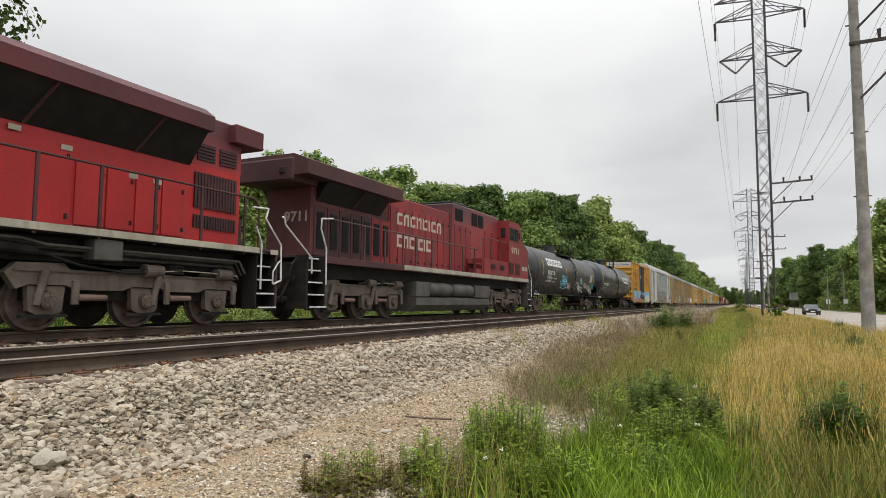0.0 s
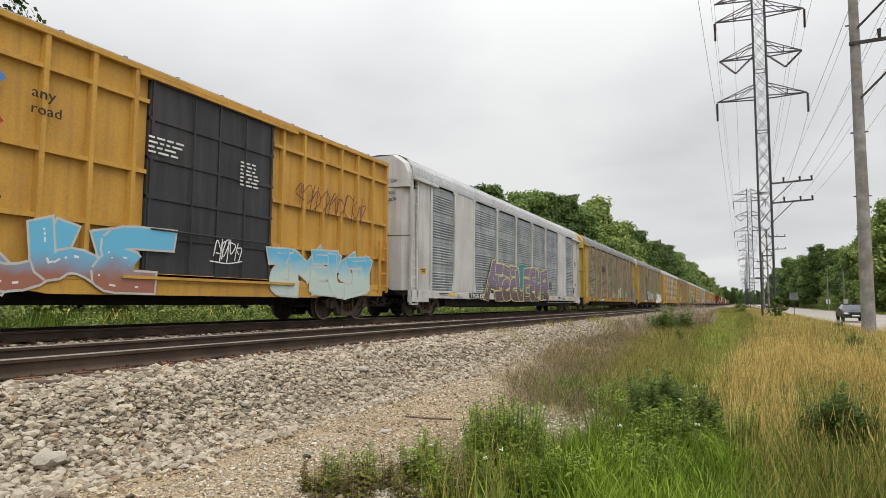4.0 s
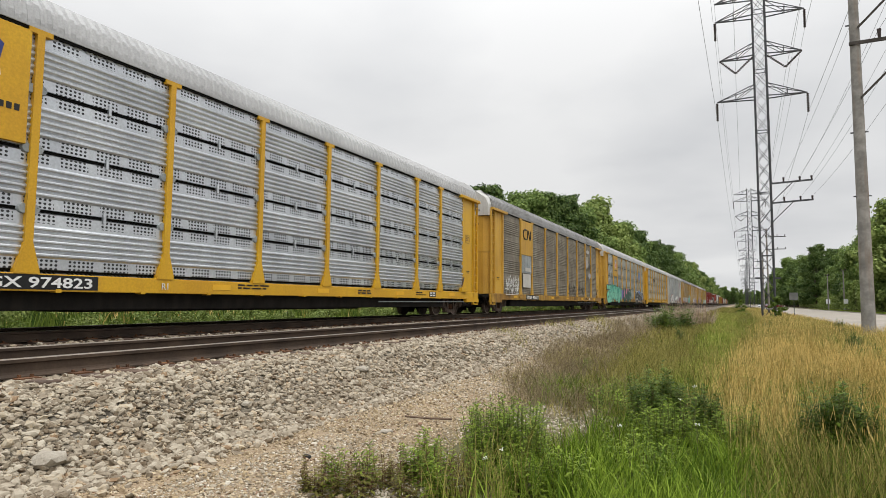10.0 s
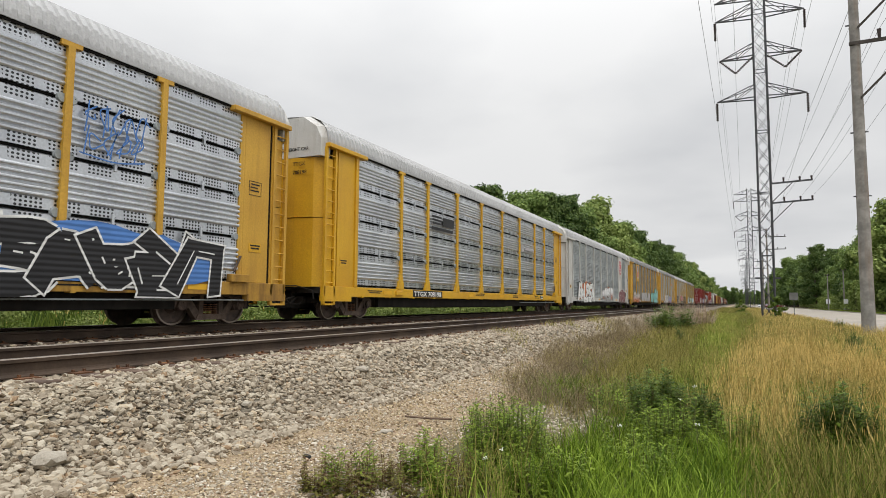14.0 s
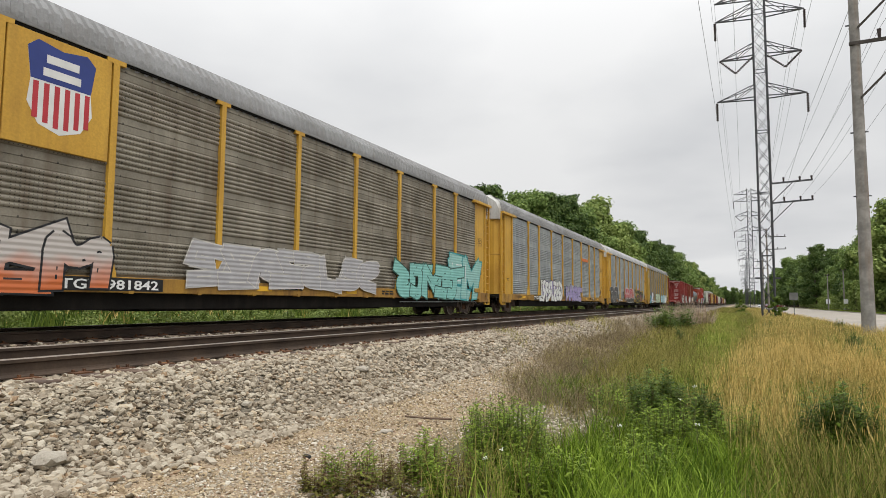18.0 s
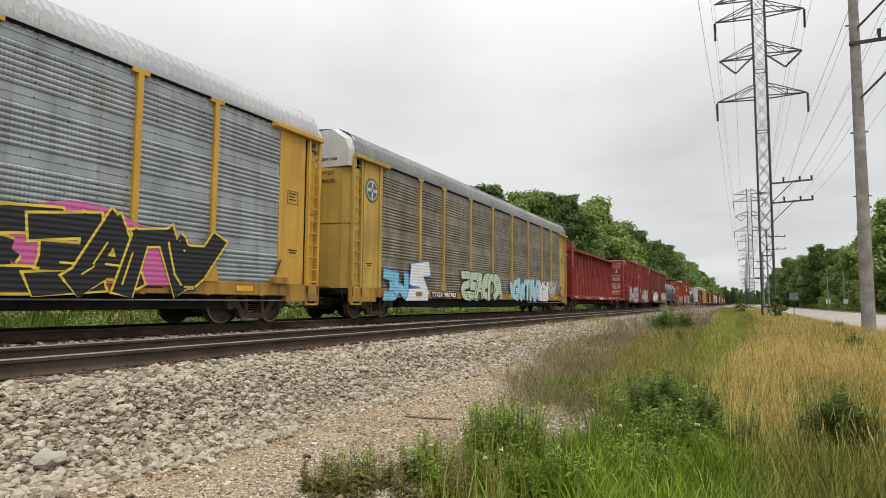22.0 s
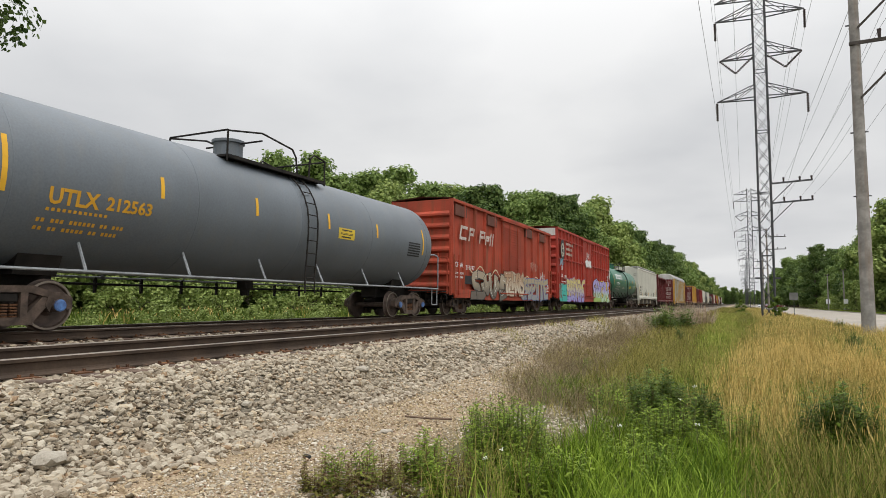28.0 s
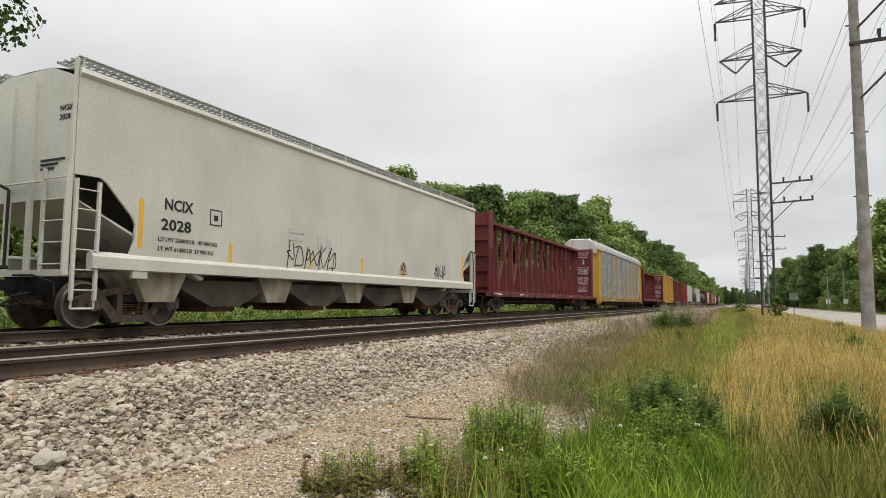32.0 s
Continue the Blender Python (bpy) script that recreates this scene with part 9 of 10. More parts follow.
# open stand set back from the line near the camera
y = 12.0
while y < 80:
    h = rise(y, [(12, 10.4), (20, 9.4), (25, 8.3), (32, 8.8), (38, 11.4), (47, 13.8), (61, 15.2), (72, 15.8), (80, 14.5)])
    for row in range(3):
        x = -33.0 - row * 5.0 - rnd.uniform(-1.0, 1.5)
        k = rnd.choice((2, 4, 0, 2, 3) if row == 0 else (0, 2, 3, 1))
        plant(k, x, y + rnd.uniform(-1.2, 1.2), h * rnd.uniform(0.78, 1.04) * (1 + row * 0.05), rnd.uniform(0, 360))
    y += 4.2
# wood that comes up to the line farther off
y = 66.0
while y < 640:
    h = rise(y, [(62, 12.8), (68, 14.0), (80, 15.6), (100, 17.6), (124, 17.6), (180, 19.2), (412, 22.0), (640, 23)])
    for row in range(3 if y < 170 else 2):
        x = -21.5 - row * 5.0 - rnd.uniform(-0.8, 1.2)
        k = rnd.choice((0, 1, 3, 5, 1, 2) if row == 0 else (0, 1, 3, 5))
        plant(k, x, y + rnd.uniform(-1.5, 1.5), h * rnd.uniform(0.86, 1.04) * (1 + row * 0.04), rnd.uniform(0, 360))
    y += 4.6 if y < 130 else (7.5 if y < 260 else 13.0)
# undergrowth at the wood's foot
UNDER = tree("shrub", 3.0, 2.0, LEAF_C, 31, "leafy green shrub at the edge of the wood", trunk=0.05, clumps=30, per=190, size=0.20, base=0.0)
UNDER["category"] = "shrub"
UNDER["group"] = "shrubs behind the tracks"
UNDER.matrix_basis = pose(-26.0, 14.0, 0.15)
y = 6.0
while y < 120:
    for row in range(2):
        x = (-29.0 if y < 60 else -18.6) + rnd.uniform(-2.5, 2.5) - row * 1.5
        s = rnd.uniform(0.6, 1.25)
        copy_thing(UNDER, pose(x, y + rnd.uniform(-1, 1), 0.1, 0, 0, rnd.uniform(0, 360)) @ Matrix.Diagonal((s, s, s, 1)))
    y += 2.6 if y < 60 else 5
# one tall tree close behind the tracks, whose branch ends hang into view
near_tree = tree("overhanging_tree", 18, 4.4, LEAF_B, 41, "tall oak with branches over the open ground", trunk=0.35, clumps=60, per=330, size=0.17, base=0.55)
near_tree.matrix_basis = pose(-22.4, 9.2, -0.4)
# trees across the road
y = 104.0
while y < 620:
    h = rise(y, [(104, 18.0), (130, 20.5), (180, 21.5), (240, 22.0), (300, 24), (440, 26), (620, 28)])
    for row in range(2):
        plant(rnd.choice((0, 1, 3, 5)), (31.5 if y < 260 else 27.0) + row * 6 + rnd.uniform(-2, 2), y + rnd.uniform(-3, 3), h * rnd.uniform(0.72, 1.04), rnd.uniform(0, 360), -0.05)
    y += 8.5 if y < 220 else 15
for k, x, y, h in ((2, 27.4, 148.0, 21.0), (0, 31.0, 168.0, 16.0)):
    plant(k, x, y, h, 40.0 * k, -0.05)
y = 100.0
while y < 330:
    s = rnd.uniform(0.7, 1.5)
    copy_thing(UNDER, pose(27.8 + rnd.uniform(-0.8, 1.5), y, -0.05, 0, 0, rnd.uniform(0, 360)) @ Matrix.Diagonal((s, s, s * 1.1, 1)))
    y += rnd.uniform(3.2, 6.0)
# woods that close the far end of the line
for k in range(34):
    plant(rnd.choice((0, 1, 3, 5)), -34 + k * 2.0 + rnd.uniform(-1, 1), 880 + rnd.uniform(-40, 60) + 2 * k, 25 * rnd.uniform(0.7, 1.0) - 0.17 * k, rnd.uniform(0, 360))
y = 650.0
while y < 870:
    plant(rnd.choice((0, 1, 3, 5)), -23 + rnd.uniform(-1, 1), y, 22 * rnd.uniform(0.85, 1.05), rnd.uniform(0, 360))
    y += 18

# ---- pylons, poles and wires ---------------------------------------------------------------
LATTICE = mat("galvanised_lattice_steel", (0.10, 0.103, 0.108), (0.06, 0.06, 0.064), 0.6, 0.4, 2, 30, 0.1)
POLE_GREY = mat("grey_weathered_pole", (0.30, 0.285, 0.26), (0.17, 0.16, 0.148), 0.85, 0, 2.2, 9, 0.5, (0.20, 0.12, 0.06), 0.5)
INSULATOR = mat("dark_porcelain", (0.05, 0.035, 0.03), (0.03, 0.02, 0.02), 0.3, 0, 4, 20, 0.02)
WIRE = mat("aluminium_wire", (0.15, 0.15, 0.155), (0.11, 0.11, 0.115), 0.5, 0.6, 4, 20, 0.0, cheap=True)
TOWER_H = 34.6
ARMS = [(33.0, 4.1), (31.0, 4.1), (26.75, 3.75), (22.4, 4.1)]


def insulator_string(bm, a, b, n=11):
    a, b = Vector(a), Vector(b)
    tube(bm, a, b, 0.03, n=6)
    for k in range(n):
        p = a.lerp(b, (k + 0.5) / n)
        d = (b - a).normalized() * 0.05
        tube(bm, p - d, p + d, 0.14, 0.09, n=8)


def pylon(x, y, low_arms=True):
    t = thing("pylon", x, y, -0.05, "slim galvanised lattice pylon with four cross-arms", "pylon", "line of pylons")
    w = 0.57
    legs = [(-w, -w), (w, -w), (w, w), (-w, w)]
    for a, b in legs:
        part("leg", beam(bmesh.new(), (a, b, 0), (a, b, TOWER_H), 0.12, 0.12), LATTICE, t)
    bm = bmesh.new()
    n = 22
    for f in range(4):
        (ax, ay), (bx, by) = legs[f], legs[(f + 1) % 4]
        for k in range(n):
            z0, z1 = TOWER_H * k / n, TOWER_H * (k + 1) / n
            beam(bm, (ax, ay, z0), (bx, by, z1), 0.042, 0.042)
            beam(bm, (bx, by, z0), (ax, ay, z1), 0.042, 0.042)
            if k % 4 == 0:
                beam(bm, (ax, ay, z0), (bx, by, z0), 0.07, 0.07)
    part("lattice", bm, LATTICE, t, "crossed bracing")
    for k, (z, r) in enumerate(ARMS):
        for s in (-1, 1):
            bm = bmesh.new()
            for d in (-w, w):
                beam(bm, (s * w, d, z), (s * r, 0, z), 0.10, 0.10)
                beam(bm, (s * w, d, z + 1.3), (s * r, 0, z), 0.07, 0.07)
                beam(bm, (s * (w + r) / 2, d * 0.5, z), (s * (w + r) / 2, d * 0.5, z + 0.65), 0.05, 0.05)
                beam(bm, (s * w, d, z + 1.3), (s * (w + r) / 2, d * 0.5, z), 0.05, 0.05)
            beam(bm, (s * (w + r) / 2, -w * 0.5, z), (s * (w + r) / 2, w * 0.5, z), 0.05, 0.05)
            arm = part("cross_arm", bm, LATTICE, t, "tapered lattice cross-arm")
            if k:
                bm = bmesh.new()
                if k == 2:
                    insulator_string(bm, (s * r, 0, z), (s * (r * 0.55 + 0.2), 0, z - 1.5))
                    insulator_string(bm, (s * (w + 0.1), 0, z), (s * (r * 0.55 + 0.2), 0, z - 1.5))
                else:
                    insulator_string(bm, (s * r, 0, z - 0.1), (s * r, 0, z - 2.0))
                part("insulator", bm, INSULATOR, arm, "string of dark disc insulators")
    for s in (-1, 1):
        part("climb_guard", boxes((min(s * (w - 0.1), s * (w + 0.55)), max(s * (w - 0.1), s * (w + 0.55)), -w - 0.05, -w + 0.15, 3.95, 4.12)), LATTICE, t, "dark climbing guard bracket")
    if low_arms:
        for z in (13.4, 11.45):
            bm = bmesh.new()
            beam(bm, (w, -w, z), (w + 3.6, -w, z + 0.15), 0.13, 0.16)
            beam(bm, (w + 1.9, -w, z + 0.05), (w, -w, z - 1.9), 0.08, 0.08)
            arm = part("cross_arm", bm, LATTICE, t, "plain lower cross-arm with brace")
            for xx in (w + 1.1, w + 2.5, w + 3.5):
                bm = bmesh.new()
                tube(bm, (xx, -w, z + 0.1), (xx, -w, z + 0.55), 0.07, 0.10, n=8)
                part("insulator", bm, INSULATOR, arm)
    return t


PYLON_X = 2.2
PYLON_Y = [70 + 129 * k for k in range(8)]
for k, y in enumerate(PYLON_Y):
    pylon(PYLON_X + 0.0078 * y, y, True)


def cable(name, a, b, sag, r, label):
    a, b = Vector(a), Vector(b)
    bm = bmesh.new()
    pts = []
    n = 14
    for k in range(n + 1):
        f = k / n
        p = a.lerp(b, f)
        p.z -= sag * 4 * f * (1 - f)
        pts.append(p)
    pipe(bm, pts, r, n=4)
    ob = part(name, bm, WIRE, None)
    return tagged(ob, label, "power line", "overhead wires", "structure")


spans = [(-59, 70)] + list(zip(PYLON_Y[:-1], PYLON_Y[1:]))
for ya, yb in spans[:5]:
    for z, r in ARMS:
        for s in (-1, 1):
            zz = z - 2.0 if z < 33 else z
            rr = r if z != 26.75 else r * 0.55 + 0.2
            cable("overhead_wire", (PYLON_X + 0.0078 * ya + s * rr, ya, zz), (PYLON_X + 0.0078 * yb + s * rr, yb, zz), 1.6, 0.016 + 0.004 * (ya > 100), "thin aluminium conductor strung between pylons")

# roadside transmission pole
t = thing("utility_pole", 5.17, 33.0, -0.05, "tall grey weathered utility pole with cross-arms", "utility pole", "poles along the road")
bm = bmesh.new()
tube(bm, (0, 0, 0), (0, 0, 20), 0.275, 0.17, 20)
smooth(part("pole_shaft", bm, POLE_GREY, t), 60)
POLE_ARM = mat("dark_treated_timber", (0.07, 0.06, 0.052), (0.04, 0.035, 0.03), 0.85, 0, 3, 20, 0.3)
for z in (13.3, 16.55):
    bm = bmesh.new()
    beam(bm, (-0.26, -0.2, z), (3.3, -0.2, z + 0.05), 0.10, 0.15)
    arm = part("cross_arm", bm, POLE_ARM, t, "dark timber cross-arm")
    part("brace", beam(bmesh.new(), (0.1, -0.2, z - 2.55), (2.5, -0.2, z - 0.05), 0.07, 0.09), POLE_ARM, arm)
    for xx in (0.9, 2.1, 3.2):
        bm = bmesh.new()
        tube(bm, (xx, -0.2, z + 0.1), (xx, -0.2, z + 0.5), 0.06, 0.09, 8)
        part("insulator", bm, INSULATOR, arm)
bm = bmesh.new()
for z in (9.2, 6.3, 14.2):
    box(bm, -0.34, 0.34, -0.05, 0.02, z, z + 0.05)
part("through_bolt", bm, LATTICE, t)
PY = PYLON_X + 0.0078 * 70
for z, zp in ((13.4, 16.55), (11.45, 13.3)):
    for xx, xp in ((1.78, 0.9), (3.18, 2.1), (4.18, 3.2)):
        cable("overhead_wire", (PY + xx, 69.3, z + 0.55), (5.17 + xp, 32.8, zp + 0.45), 0.5, 0.009, "thin wire from pylon arm to roadside pole")
        cable("overhead_wire", (5.17 + xp, 32.8, zp + 0.45), (6.2 + xp, -30.0, zp + 0.45), 0.9, 0.009, "thin wire strung along the road")


def small_pole(x, y, h, arms, label):
    t = thing("utility_pole", x, y, -0.05, label, "utility pole", "poles along the road")
    bm = bmesh.new()
    tube(bm, (0, 0, 0), (0, 0, h), 0.17, 0.12, 12)
    smooth(part("pole_shaft", bm, POLE_GREY, t), 60)
    for z, a, b in arms:
        arm = part("cross_arm", beam(bmesh.new(), (a, -0.1, z), (b, -0.1, z), 0.10, 0.13), POLE_ARM, t)
        for xx in (a + 0.15, (a + b) / 2 + 0.3, b - 0.15):
            part("insulator", tube(bmesh.new(), (xx, -0.1, z), (xx, -0.1, z + 0.35), 0.05, 0.08, 8), INSULATOR, arm)
    return t


small_pole(4.9, 124, 14.8, [(13.3, -0.3, 3.0), (11.1, -0.3, 3.0)], "slim wooden pole with two cross-arms")
small_pole(5.1, 152, 12.7, [(6.9, -1.2, 1.2)], "wooden pole with a low cross-arm")
small_pole(20.1, 180, 9.0, [(8.6, -0.5, 0.5)], "leaning wooden pole across the road")
small_pole(23.7, 182, 10.0, [(10.0, -0.7, 0.7)], "wooden pole across the road")
for (xa, ya, za), (xb, yb, zb) in (((20.1, 180, 7.0), (23.7, 182, 7.4)), ((23.7, 182, 7.4), (30.0, 186, 8.0)), ((20.1, 180, 5.6), (23.7, 182, 5.9)), ((23.7, 182, 5.9), (30.0, 186, 6.6))):
    cable("overhead_wire", (xa, ya, za), (xb, yb, zb), 1.0, 0.02, "slack wire between roadside poles")

# signs
SIGN = mat("weathered_sign_back", (0.20, 0.20, 0.19), (0.14, 0.14, 0.13), 0.6, 0.4)
t = thing("road_sign", 5.5, 78.0, -0.05, "grey back of a square road sign on a post", "road sign", "road signs")
part("post", tube(bmesh.new(), (0, 0, 0), (0, 0, 2.2), 0.035, n=8), LATTICE, t)
part("panel", boxes((-0.42, 0.42, -0.04, -0.02, 1.95, 2.75), bevel=0.008), SIGN, t, "square metal panel")
for x, y in ((20.5, 184), (23.5, 178)):
    t = thing("road_sign", x, y, -0.05, "small white road sign across the road", "road sign", "road signs")
    part("post", tube(bmesh.new(), (0, 0, 0), (0, 0, 2.0), 0.05, n=8), LATTICE, t)
    part("panel", boxes((-0.45, 0.45, -0.04, -0.02, 1.7, 2.8), bevel=0.008), WHITE_CLEAN, t, "white panel")


# ---- road vehicles ---------------------------------------------------------------------
CAR_DARK = mat("dark_navy_car_paint", (0.010, 0.011, 0.015), (0.008, 0.009, 0.011), 0.30, 0.0, 1, 20, 0.0, cheap=True, spec=0.5)
CAR_RED = mat("dark_red_car_paint", (0.20, 0.02, 0.02), (0.16, 0.016, 0.016), 0.22, 0.2, 1, 20, 0.0, cheap=True, spec=0.5)
CAR_WHITE = mat("white_car_body", (0.65, 0.65, 0.65), (0.6, 0.6, 0.6), 0.25, 0.0, 1, 20, 0.0, cheap=True, spec=0.5)
CAR_GLASS = mat("tinted_car_glass", (0.03, 0.035, 0.04), (0.02, 0.025, 0.03), 0.05, 0, 1, 20, 0.0, cheap=True, spec=0.5)
TYRE = mat("black_tyre_rubber", (0.022, 0.022, 0.022), (0.015, 0.015, 0.015), 0.9, 0, 3, 40, 0.2)
LAMP = mat("clear_headlamp", (0.75, 0.76, 0.78), (0.65, 0.66, 0.68), 0.12, 0.3, 2, 20, 0.0, cheap=True, spec=0.5)
CAR_WHEELS = []


def road_car(x, y, body_m, label, turn=0.0):
    """A saloon facing -y."""
    t = thing("car", x, y, 0.0, label, "car", "road traffic")
    t.matrix_basis = pose(x, y, 0.0, 0, 0, turn)
    bm = bmesh.new()
    prism(bm, [(-2.3, 0.32), (-2.36, 0.55), (-2.25, 0.80), (-1.2, 0.98), (-0.4, 1.02), (1.3, 1.02), (2.2, 0.96), (2.34, 0.62), (2.28, 0.32)], -0.90, 0.90)
    bmesh.ops.bevel(bm, geom=bm.edges[:], offset=0.07, segments=2, affect="EDGES")
    smooth(part("body", bm, body_m, t, "car body"), 40)
    bm = bmesh.new()
    a = [bm.verts.new((s * w, yy, z)) for yy, z, w in ((-1.15, 0.98, 0.82), (-0.25, 1.44, 0.62), (1.0, 1.44, 0.62), (1.75, 1.0, 0.80)) for s in (-1, 1)]
    for f in ((0, 1, 3, 2), (2, 3, 5, 4), (4, 5, 7, 6), (0, 2, 4, 6), (1, 7, 5, 3)):
        bm.faces.new([a[i] for i in f])
    bmesh.ops.recalc_face_normals(bm, faces=bm.faces[:])
    part("glasshouse", bm, CAR_GLASS, t, "dark windscreen and side glass")
    part("roof", boxes((-0.62, 0.62, -0.28, 1.02, 1.42, 1.47), bevel=0.02), body_m, t)
    for s in (-1, 1):
        part("headlight", boxes((s * 0.68 - 0.17, s * 0.68 + 0.17, -2.37, -2.2, 0.62, 0.76), bevel=0.02), LAMP, t, "clear headlight")
        part("door_mirror", boxes((s * 0.98 - 0.09, s * 0.98 + 0.09, -0.75, -0.6, 0.98, 1.10), bevel=0.02), body_m, t)
        for yy in (-1.45, 1.42):
            bm = bmesh.new()
            lathe(bm, [(-0.1, 0.2), (-0.1, 0.31), (-0.07, 0.33), (0.07, 0.33), (0.1, 0.31), (0.1, 0.2)], n=20)
            w = part("wheel", bm, TYRE, t, "black tyre with steel rim")
            w.matrix_basis = pose(s * 0.82, yy, 0.33)
            part("rim", lathe(bmesh.new(), [(-0.09, 0.18), (0.09, 0.18)], n=10), LATTICE, w)
            CAR_WHEELS.append((t, w, s * 0.82, yy))
    part("grille", boxes((-0.45, 0.45, -2.375, -2.3, 0.42, 0.72), bevel=0.01), TYRE, t)
    part("front_plate", boxes((-0.26, 0.26, -2.385, -2.37, 0.46, 0.57)), WHITE_CLEAN, t, "blank white plate")
    return t


ONCOMING = road_car(8.9, 96.0, CAR_DARK, "dark saloon car driving along the road")
road_car(9.5, 260.0, CAR_RED, "dark red car waiting far down the road", 20)
road_car(13.0, 262.0, CAR_RED, "red car waiting far down the road", 60)
road_car(7.4, 258.0, CAR_WHITE, "white car waiting far down the road", 0)

# ---- grass and weeds ------------------------------------------------------------------
GRASS_GREEN = leafy("green_grass", (0.050, 0.088, 0.010), (0.240, 0.310, 0.045), 0.8)
GRASS_LUSH = leafy("lush_young_grass", (0.066, 0.125, 0.010), (0.290, 0.400, 0.048), 1.6)
GRASS_GOLD = leafy("dry_golden_grass", (0.380, 0.270, 0.080), (0.860, 0.670, 0.270), 0.9)
GRASS_FRESH = leafy("fresh_yellow_green_grass", (0.155, 0.205, 0.030), (0.500, 0.520, 0.130), 1.0)
GRASS_OLIVE = leafy("olive_grass", (0.110, 0.108, 0.026), (0.400, 0.350, 0.110), 0.8)
GRASS_DRY = leafy("grey_brown_dry_grass", (0.140, 0.108, 0.062), (0.360, 0.295, 0.180), 1.2)
WEED_LEAF = leafy("weed_leaves", (0.078, 0.128, 0.010), (0.245, 0.335, 0.042), 2.5, 0.5)
WEED_DARK = leafy("dark_weed_leaves", (0.042, 0.080, 0.010), (0.140, 0.200, 0.030), 2.5, 0.45)
WEED_RED = leafy("reddish_olive_weed", (0.100, 0.058, 0.026), (0.200, 0.205, 0.045), 3.0)
GRASS_BACK = leafy("shaded_rank_grass", (0.035, 0.070, 0.010), (0.170, 0.230, 0.042), 0.5)
FLOWER = mat("white_flower_heads", (0.74, 0.74, 0.70), (0.62, 0.63, 0.55), 0.8, cheap=True)
STALK = mat("weed_stalk", (0.13, 0.16, 0.05), (0.10, 0.09, 0.035), 0.8, 0, 6, 30, 0.1)
STALK_RED = mat("red_brown_weed_stalk", (0.14, 0.075, 0.04), (0.09, 0.06, 0.03), 0.8, 0, 6, 30, 0.1)


def patch(x, y, seed, scale):
    return noise.noise((x * scale, y * scale, seed))


def blades(name, x, y, tall, wide, material, label, lean=0.28, heads=0.0, rng=RNG):
    """Grass: each blade a bent tapering strip; some carry a seed head of two crossed spindles."""
    n = len(x)
    z = np.array([lie(a, b) for a, b in zip(x, y)]) - 0.02
    az = rng.uniform(0, 2 * np.pi, n)
    lx, ly = np.cos(az), np.sin(az)
    k = tall * rng.uniform(0.15, 1.0, n) * lean
    turn = rng.uniform(0, np.pi, n)
    fx, fy = np.cos(turn) * wide / 2, np.sin(turn) * wide / 2
    P = np.stack([x, y, z], -1)

    def at(f, side, w):
        return P + np.stack([lx * k * f * f + fx * side * w, ly * k * f * f + fy * side * w, tall * (f - 0.25 * lean * f * f)], -1)
    v = [at(0, -1, 0.8), at(0, 1, 0.8), at(0.45, -1, 1.0), at(0.45, 1, 1.0), at(0.78, -1, 0.65), at(0.78, 1, 0.65), at(1.0, 0, 0)]
    co = np.stack(v, 1)
    tri = np.array([(0, 1, 3), (0, 3, 2), (2, 3, 5), (2, 5, 4), (4, 5, 6)])
    cos, tris = [co.reshape(-1, 3)], [(tri[None] + (np.arange(n) * 7)[:, None, None]).reshape(-1, 3)]
    if heads:
        m = rng.random(n) < heads
        c = at(0.97, 0, 0)[m]; d = (at(1.0, 0, 0) - at(0.8, 0, 0))[m]
        d /= np.linalg.norm(d, axis=1, keepdims=True)
        L = (np.minimum(tall[m], 0.7) * rng.uniform(0.09, 0.17, int(m.sum())))[:, None]
        sd = np.stack([fx, fy, np.zeros(n)], -1)[m]
        sd = sd / np.maximum(1e-6, np.linalg.norm(sd, axis=1, keepdims=True)) * np.maximum(wide[m][:, None] * 0.7, 0.0032)
        base = n * 7
        for axis in (sd, np.cross(d, sd)):
            h = np.stack([c - d * L, c + axis - d * L * 0.2, c + d * L, c - axis - d * L * 0.2], 1)
            cos.append(h.reshape(-1, 3))
            tris.append((np.array([(0, 1, 2), (0, 2, 3)])[None] + (np.arange(len(c)) * 4)[:, None, None] + base).reshape(-1, 3))
            base += len(c) * 4
    me = mesh_of(name, np.concatenate(cos), np.concatenate(tris), material)
    return tagged(new(name, me), label, "grass", kind="stuff")


def sow(spans, keep, rng=RNG):
    """Points over spans (x0, x1, y0, y1, a square metre, height, width), kept by keep(x, y)."""
    X, Y, H, W = [], [], [], []
    for x0, x1, y0, y1, dens, h, w in spans:
        n = int((x1 - x0) * (y1 - y0) * dens)
        x, y = rng.uniform(x0, x1, n), rng.uniform(y0, y1, n)
        m = np.array([rng.random() < keep(a, b) for a, b in zip(x, y)], dtype=bool)
        x, y = x[m], y[m]
        X.append(x); Y.append(y)
        H.append(h * rng.uniform(0.45, 1.1, len(x))); W.append(np.full(len(x), w) * rng.uniform(0.6, 1.3, len(x)))
    return [np.concatenate(a) for a in (X, Y, H, W)]


def clamp(v, a=0.0, b=1.0):
    return max(a, min(b, v))


GRAVEL_END = [(0, -2.3), (4.2, -2.75), (5.5, -2.75), (6.5, -2.8), (8.0, -3.45), (9.5, -3.8), (12, -4.25), (15, -4.6), (20, -5.05), (30, -5.3), (400, -5.4)]
GREEN_END = [(0, -1.6), (4.2, -1.9), (5.2, -1.6), (6.2, -1.35), (7.4, -1.25), (8.6, -1.6), (10, -2.0), (13, -2.4), (16, -2.7), (24, -3.2), (40, -4.2), (400, -5.0)]


